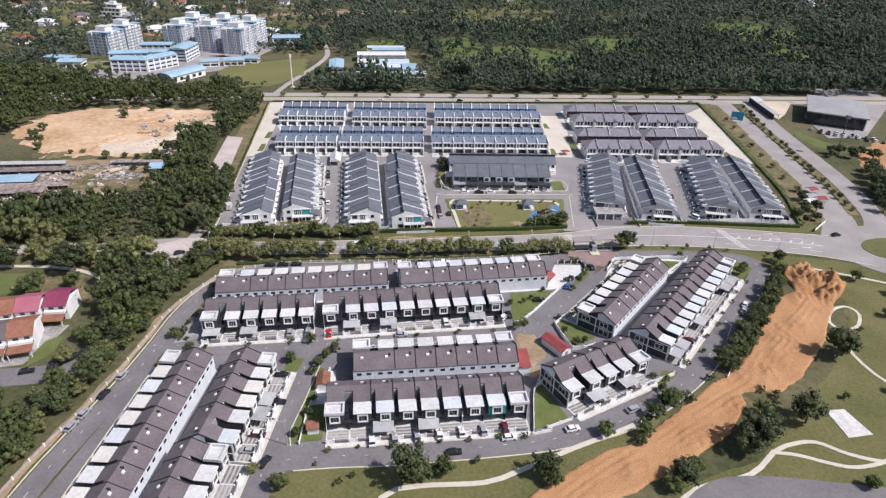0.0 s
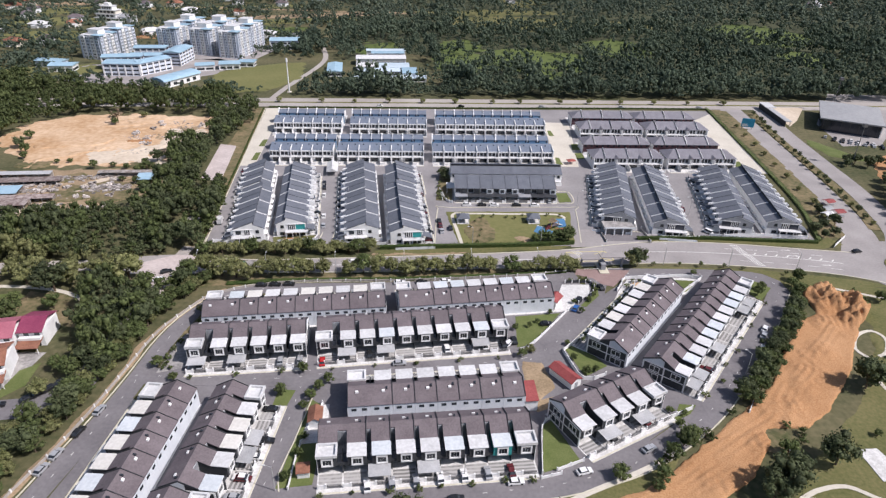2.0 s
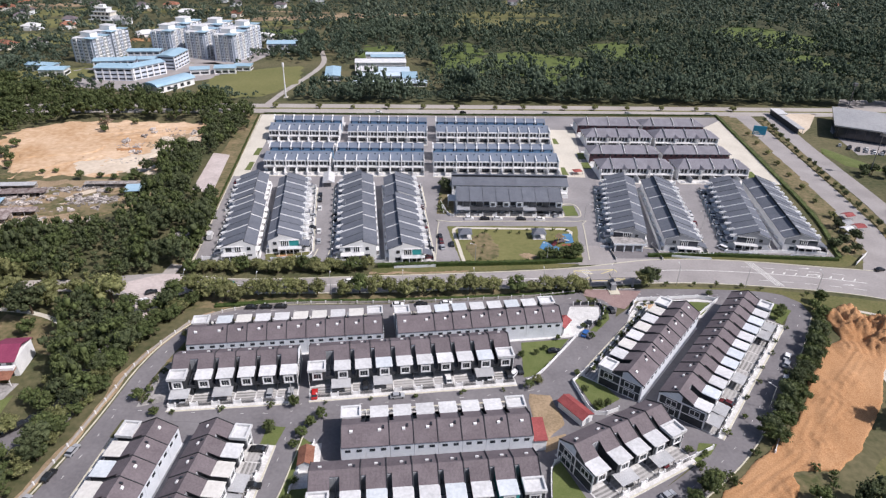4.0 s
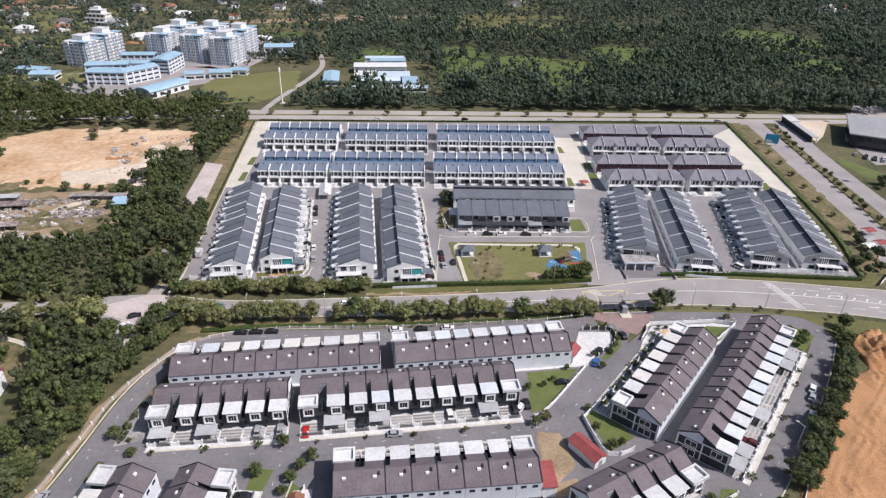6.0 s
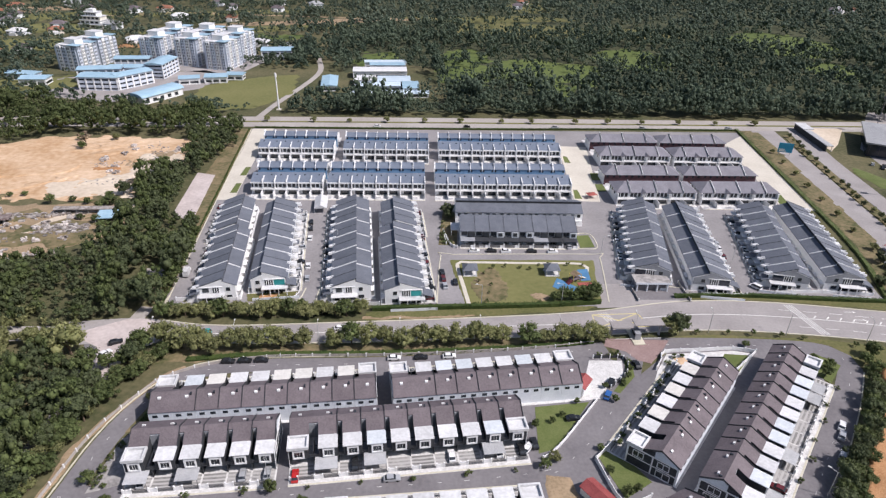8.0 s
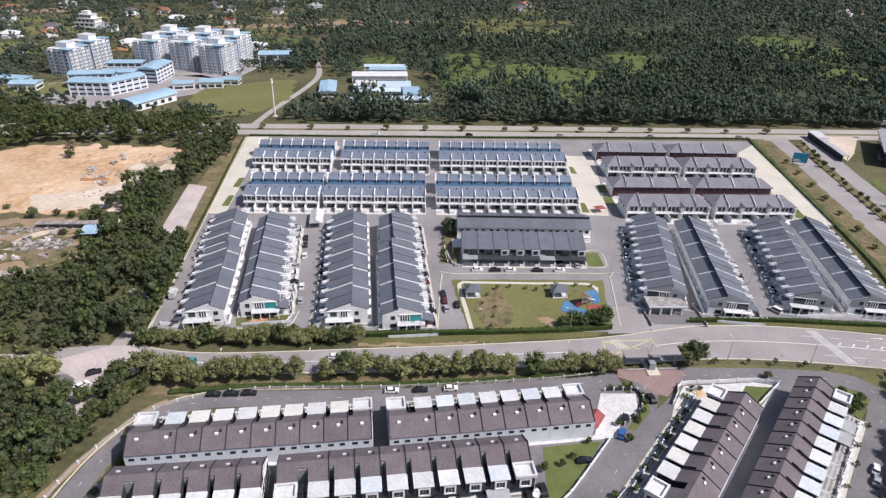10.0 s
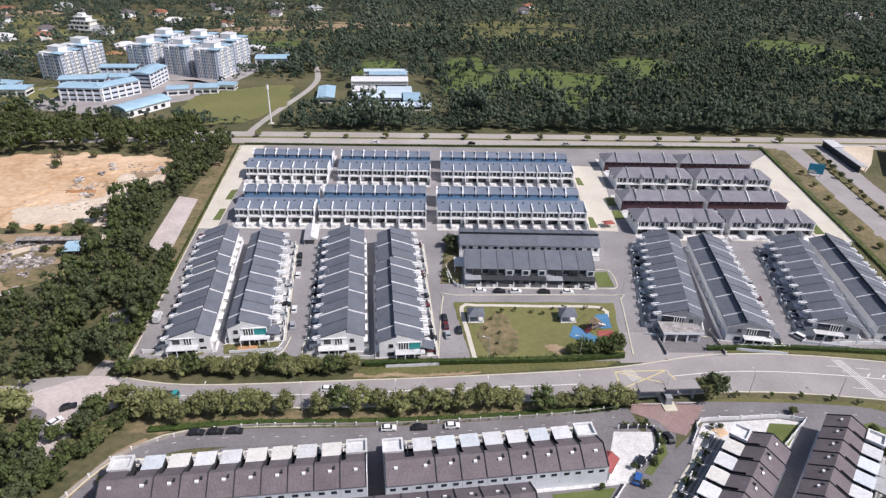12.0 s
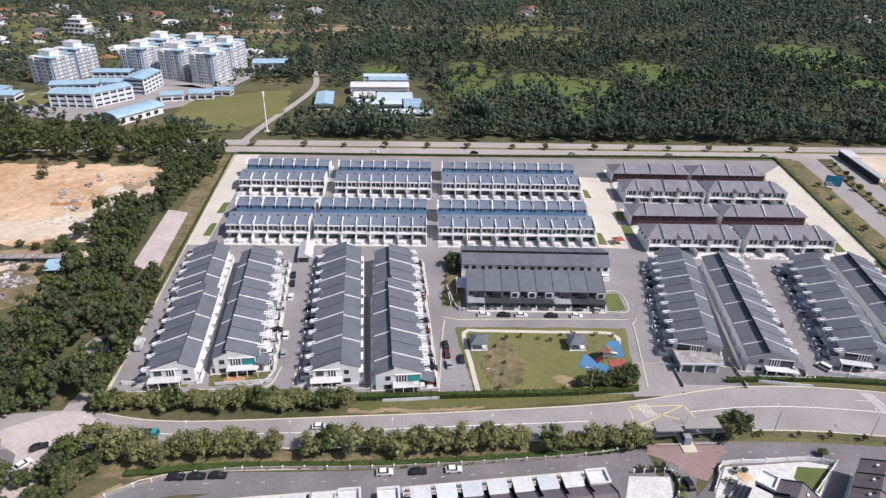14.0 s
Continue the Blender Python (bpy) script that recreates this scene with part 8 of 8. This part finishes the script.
def scrap_shed(L, w, roof):
    d = thing("scrap_shed", "long low open shed with worn sheet roof", "shed", "scrap yard sheds")
    part("roof", Geo().prism([(0, 2.4), (w, 2.9), (w, 3.02), (0, 2.52)], 0, L), roof, d)
    for k in range(int(L / 5) + 1):
        part("post", Geo().box(k * 5, k * 5 + 0.15, 0.2, 0.35, 0, 2.45), "steel", d)
    part("back_panel", Geo().box(0, L, w - 0.3, w - 0.2, 0, 2.85), "junk", d)
    return d


for k, (x, y, a, L, w, rf) in enumerate(((-238.9, 293.3, 9.7, 42, 5, "rust"), (-233.3, 279.9, 9.9, 24, 9, "skyroof"), (-229.3, 273.7, 9.9, 40, 4, "rust"), (-223.2, 267.3, 10, 26, 6, "rust"), (-161.8, 304.5, 9.7, 12, 8, "skyroof"), (-242.7, 303.5, 7.7, 36, 3.5, "sheet"), (-184.6, 311.8, 5.8, 28, 2.6, "junk"))):
    scrap_shed(L, w, rf).matrix_basis = pose(x, y, 0.1, 0, 0, a)
for k in range(60):
    f = JUNK.random()
    x = -234 + 70 * f
    y = JUNK.choice([273, 286, 260, 292]) + 16 * f + JUNK.uniform(-3, 3)
    d = ("pile", k % 5)
    def heap():
        r = random.Random(k)
        g = Geo()
        for j in range(8):
            a, b, c = r.uniform(-2, 1.5), r.uniform(-1.3, 1), r.uniform(0, 0.7)
            g.box(a, a + r.uniform(0.5, 1.8), b, b + r.uniform(0.4, 1.2), c if j > 2 else 0, c + r.uniform(0.3, 0.9))
        return tagged(g.link("scrap_pile", M["junk"]), "heap of rusty and pale scrap metal", "scrap", "scrap heaps", "stuff")
    place(d, heap, pose(x, y, 0.1, 0, 0, JUNK.uniform(0, 180)))
def litter_field(name, count, spots, seed, label, size=1.0):
    """Loose scrap strewn over the ground, as one object."""
    r = random.Random(seed)
    g = Geo()
    for k in range(count):
        cx, cy, rx, ry, a = r.choice(spots)
        u, v = r.gauss(0, 0.5) * rx, r.gauss(0, 0.5) * ry
        x, y = cx + u * math.cos(a) - v * math.sin(a), cy + u * math.sin(a) + v * math.cos(a)
        w, l, h = r.uniform(0.4, 1.6) * size, r.uniform(0.5, 2.6) * size, r.uniform(0.2, 1.0) * size
        t = a + r.choice((0, 0.1, 1.57)) + r.uniform(-0.3, 0.3)
        c, s = math.cos(t), math.sin(t)
        base = [(x + p * c - q * s, y + p * s + q * c) for p, q in ((-l / 2, -w / 2), (l / 2, -w / 2), (l / 2, w / 2), (-l / 2, w / 2))]
        g.prism(base, 0.1, 0.1 + h, "z")
    tagged(g.link(name, M["junk"]), label, "scrap", "", "stuff")


litter_field("scrap_litter", 900, [(-219.8, 289.2, 26, 3, 0.24), (-211.7, 280.7, 24, 2.5, 0.24), (-214.3, 272.9, 22, 3, 0.24), (-219.2, 299.1, 24, 2.5, 0.22), (-195.2, 309.5, 26, 2, 0.17), (-172.6, 298.3, 10, 5, 0.2), (-235.9, 308, 14, 3, 0.2)], 31, "rows of strewn scrap metal and rusty sheets in the yard")
litter_field("rubble_litter", 200, [(-176, 400.7, 12, 6, 0.1), (-168.2, 390.6, 10, 5, 0.3), (-189.8, 373.2, 14, 4, 0.1), (-182.8, 347.7, 16, 3, 0.2), (-166.8, 377.2, 6, 8, 0.0)], 32, "grey rubble strewn over the bare ground", 0.6)
for k in range(14):
    x, y = JUNK.uniform(-200, -160), JUNK.uniform(345, 400)
    place(("pile", k % 5), heap, pose(x, y, 0.3, 0, 0, JUNK.uniform(0, 180)))


# ---- lorry on the main road ----
d = thing("lorry", "dark tipper lorry with a green cab on the road", "lorry", m=pose(-86.2, 228.6, 0.1, 0, 0, 2) @ Matrix.Scale(0.8, 4))
part("cargo_bed", Geo().box(-4.2, 1.6, -1.2, 1.2, 0.9, 2.3), "charcoal", d, "dark open cargo bed")
part("cab", Geo().prism([(1.8, 0.6), (3.9, 0.6), (3.9, 1.6), (3.5, 2.7), (1.8, 2.7)], -1.15, 1.15, "y"), "teal", d, "green cab")
part("windscreen", Geo().prism([(3.92, 1.65), (3.96, 1.65), (3.58, 2.6), (3.54, 2.6)], -1.0, 1.0, "y"), "glass", d)
for x in (-3.2, -2.0, 2.8):
    for y in (-1.1, 1.1):
        part("wheel", Geo().tube((x, y - 0.15, 0.48), (x, y + 0.15, 0.48), 0.48, 0.48, 12), "tyre", d)
d = thing("delivery_van", "small white box van parked under the trees", "van", m=pose(-105.7, 266, 0.06, 0, 0, 98.5))
part("box_body", Geo().box(-2.8, 1.0, -1.0, 1.0, 0.6, 2.9), "whiteroof", d)
part("cab", Geo().prism([(1.05, 0.5), (2.7, 0.5), (2.7, 1.2), (2.1, 2.0), (1.05, 2.0)], -0.9, 0.9, "y"), "white", d)
for x in (-1.9, 1.8):
    for y in (-0.85, 0.85):
        part("wheel", Geo().tube((x, y - 0.1, 0.36), (x, y + 0.1, 0.36), 0.36, 0.36, 12), "tyre", d)


# ---- stalls and a banner beside the avenue ----
def stall(mat, label):
    root = thing("roadside_stall", label, "stall")
    part("canopy", Geo().prism([(-2.2, 2.4), (0, 3.1), (2.2, 2.4), (2.2, 2.5), (0, 3.2), (-2.2, 2.5)], -2.6, 2.6), mat, root)
    for x in (-2.4, 2.4):
        for y in (-2.0, 2.0):
            part("post", Geo().box(x - 0.05, x + 0.05, y - 0.05, y + 0.05, 0, 2.5), "steel", root)
    part("counter", Geo().box(-2.0, 2.0, -1.6, -0.9, 0, 0.95), "sheet", root)
    return root


for x, y, a, mat, label in ((184.2, 306.2, 20, "red", "roadside stall with red canopy on the verge"), (179, 297.5, 30, "sheet", "roadside stall with grey canopy on the verge"), (183.2, 294.5, 15, "red", "roadside stall with red canopy on the verge"), (176.4, 291.3, 25, "whiteroof", "roadside stall with white canopy on the verge")):
    place(("stall", mat), lambda: stall(mat, label), pose(x, y, 0.05, 0, 0, a), label)
d = thing("banner", "long white banner on thin posts beside the junction", "banner", m=pose(164.8, 261.2, 0, 0, 0, 45.3))
part("cloth", Geo().box(0, 13, -0.03, 0.03, 0.6, 2.1), "white", d)
for k in range(4):
    part("post", Geo().box(k * 4.3 - 0.05, k * 4.3 + 0.05, 0.03, 0.12, 0, 2.2), "steel", d)


# ---- shrubs and a low block beside the clay track ----
rng = random.Random(77)
for x, y, s in ((70.9, 146.2, 1.5), (73.4, 145.1, 1.3), (68.5, 143.8, 1.1), (55.2, 134, 1.4), (58.2, 136.4, 1.2), (81.6, 155.6, 1.3), (96.2, 150.6, 1.2), (99.2, 148, 1.4), (97.7, 145.1, 1.0), (127.8, 216.6, 1.6), (130.6, 223.1, 1.5), (126, 211.9, 1.3), (133.3, 227.7, 1.4), (155.9, 219.1, 1.2), (154, 223.9, 1.4)):
    plant("bush", x + rng.uniform(-0.4, 0.4), y + rng.uniform(-0.4, 0.4), s * 1.2)
d = thing("manhole_block", "low grey concrete block in the dug earth", "concrete block", m=pose(93.4, 142.2, 0.1, 0, 0, 28.7))
part("block_body", Geo().box(-1.2, 1.2, -0.9, 0.9, -0.1, 0.6), "pale_wall", d)
part("cover", Geo().box(-0.6, 0.6, -0.5, 0.5, 0.6, 0.68), "metal", d, "dark metal cover")
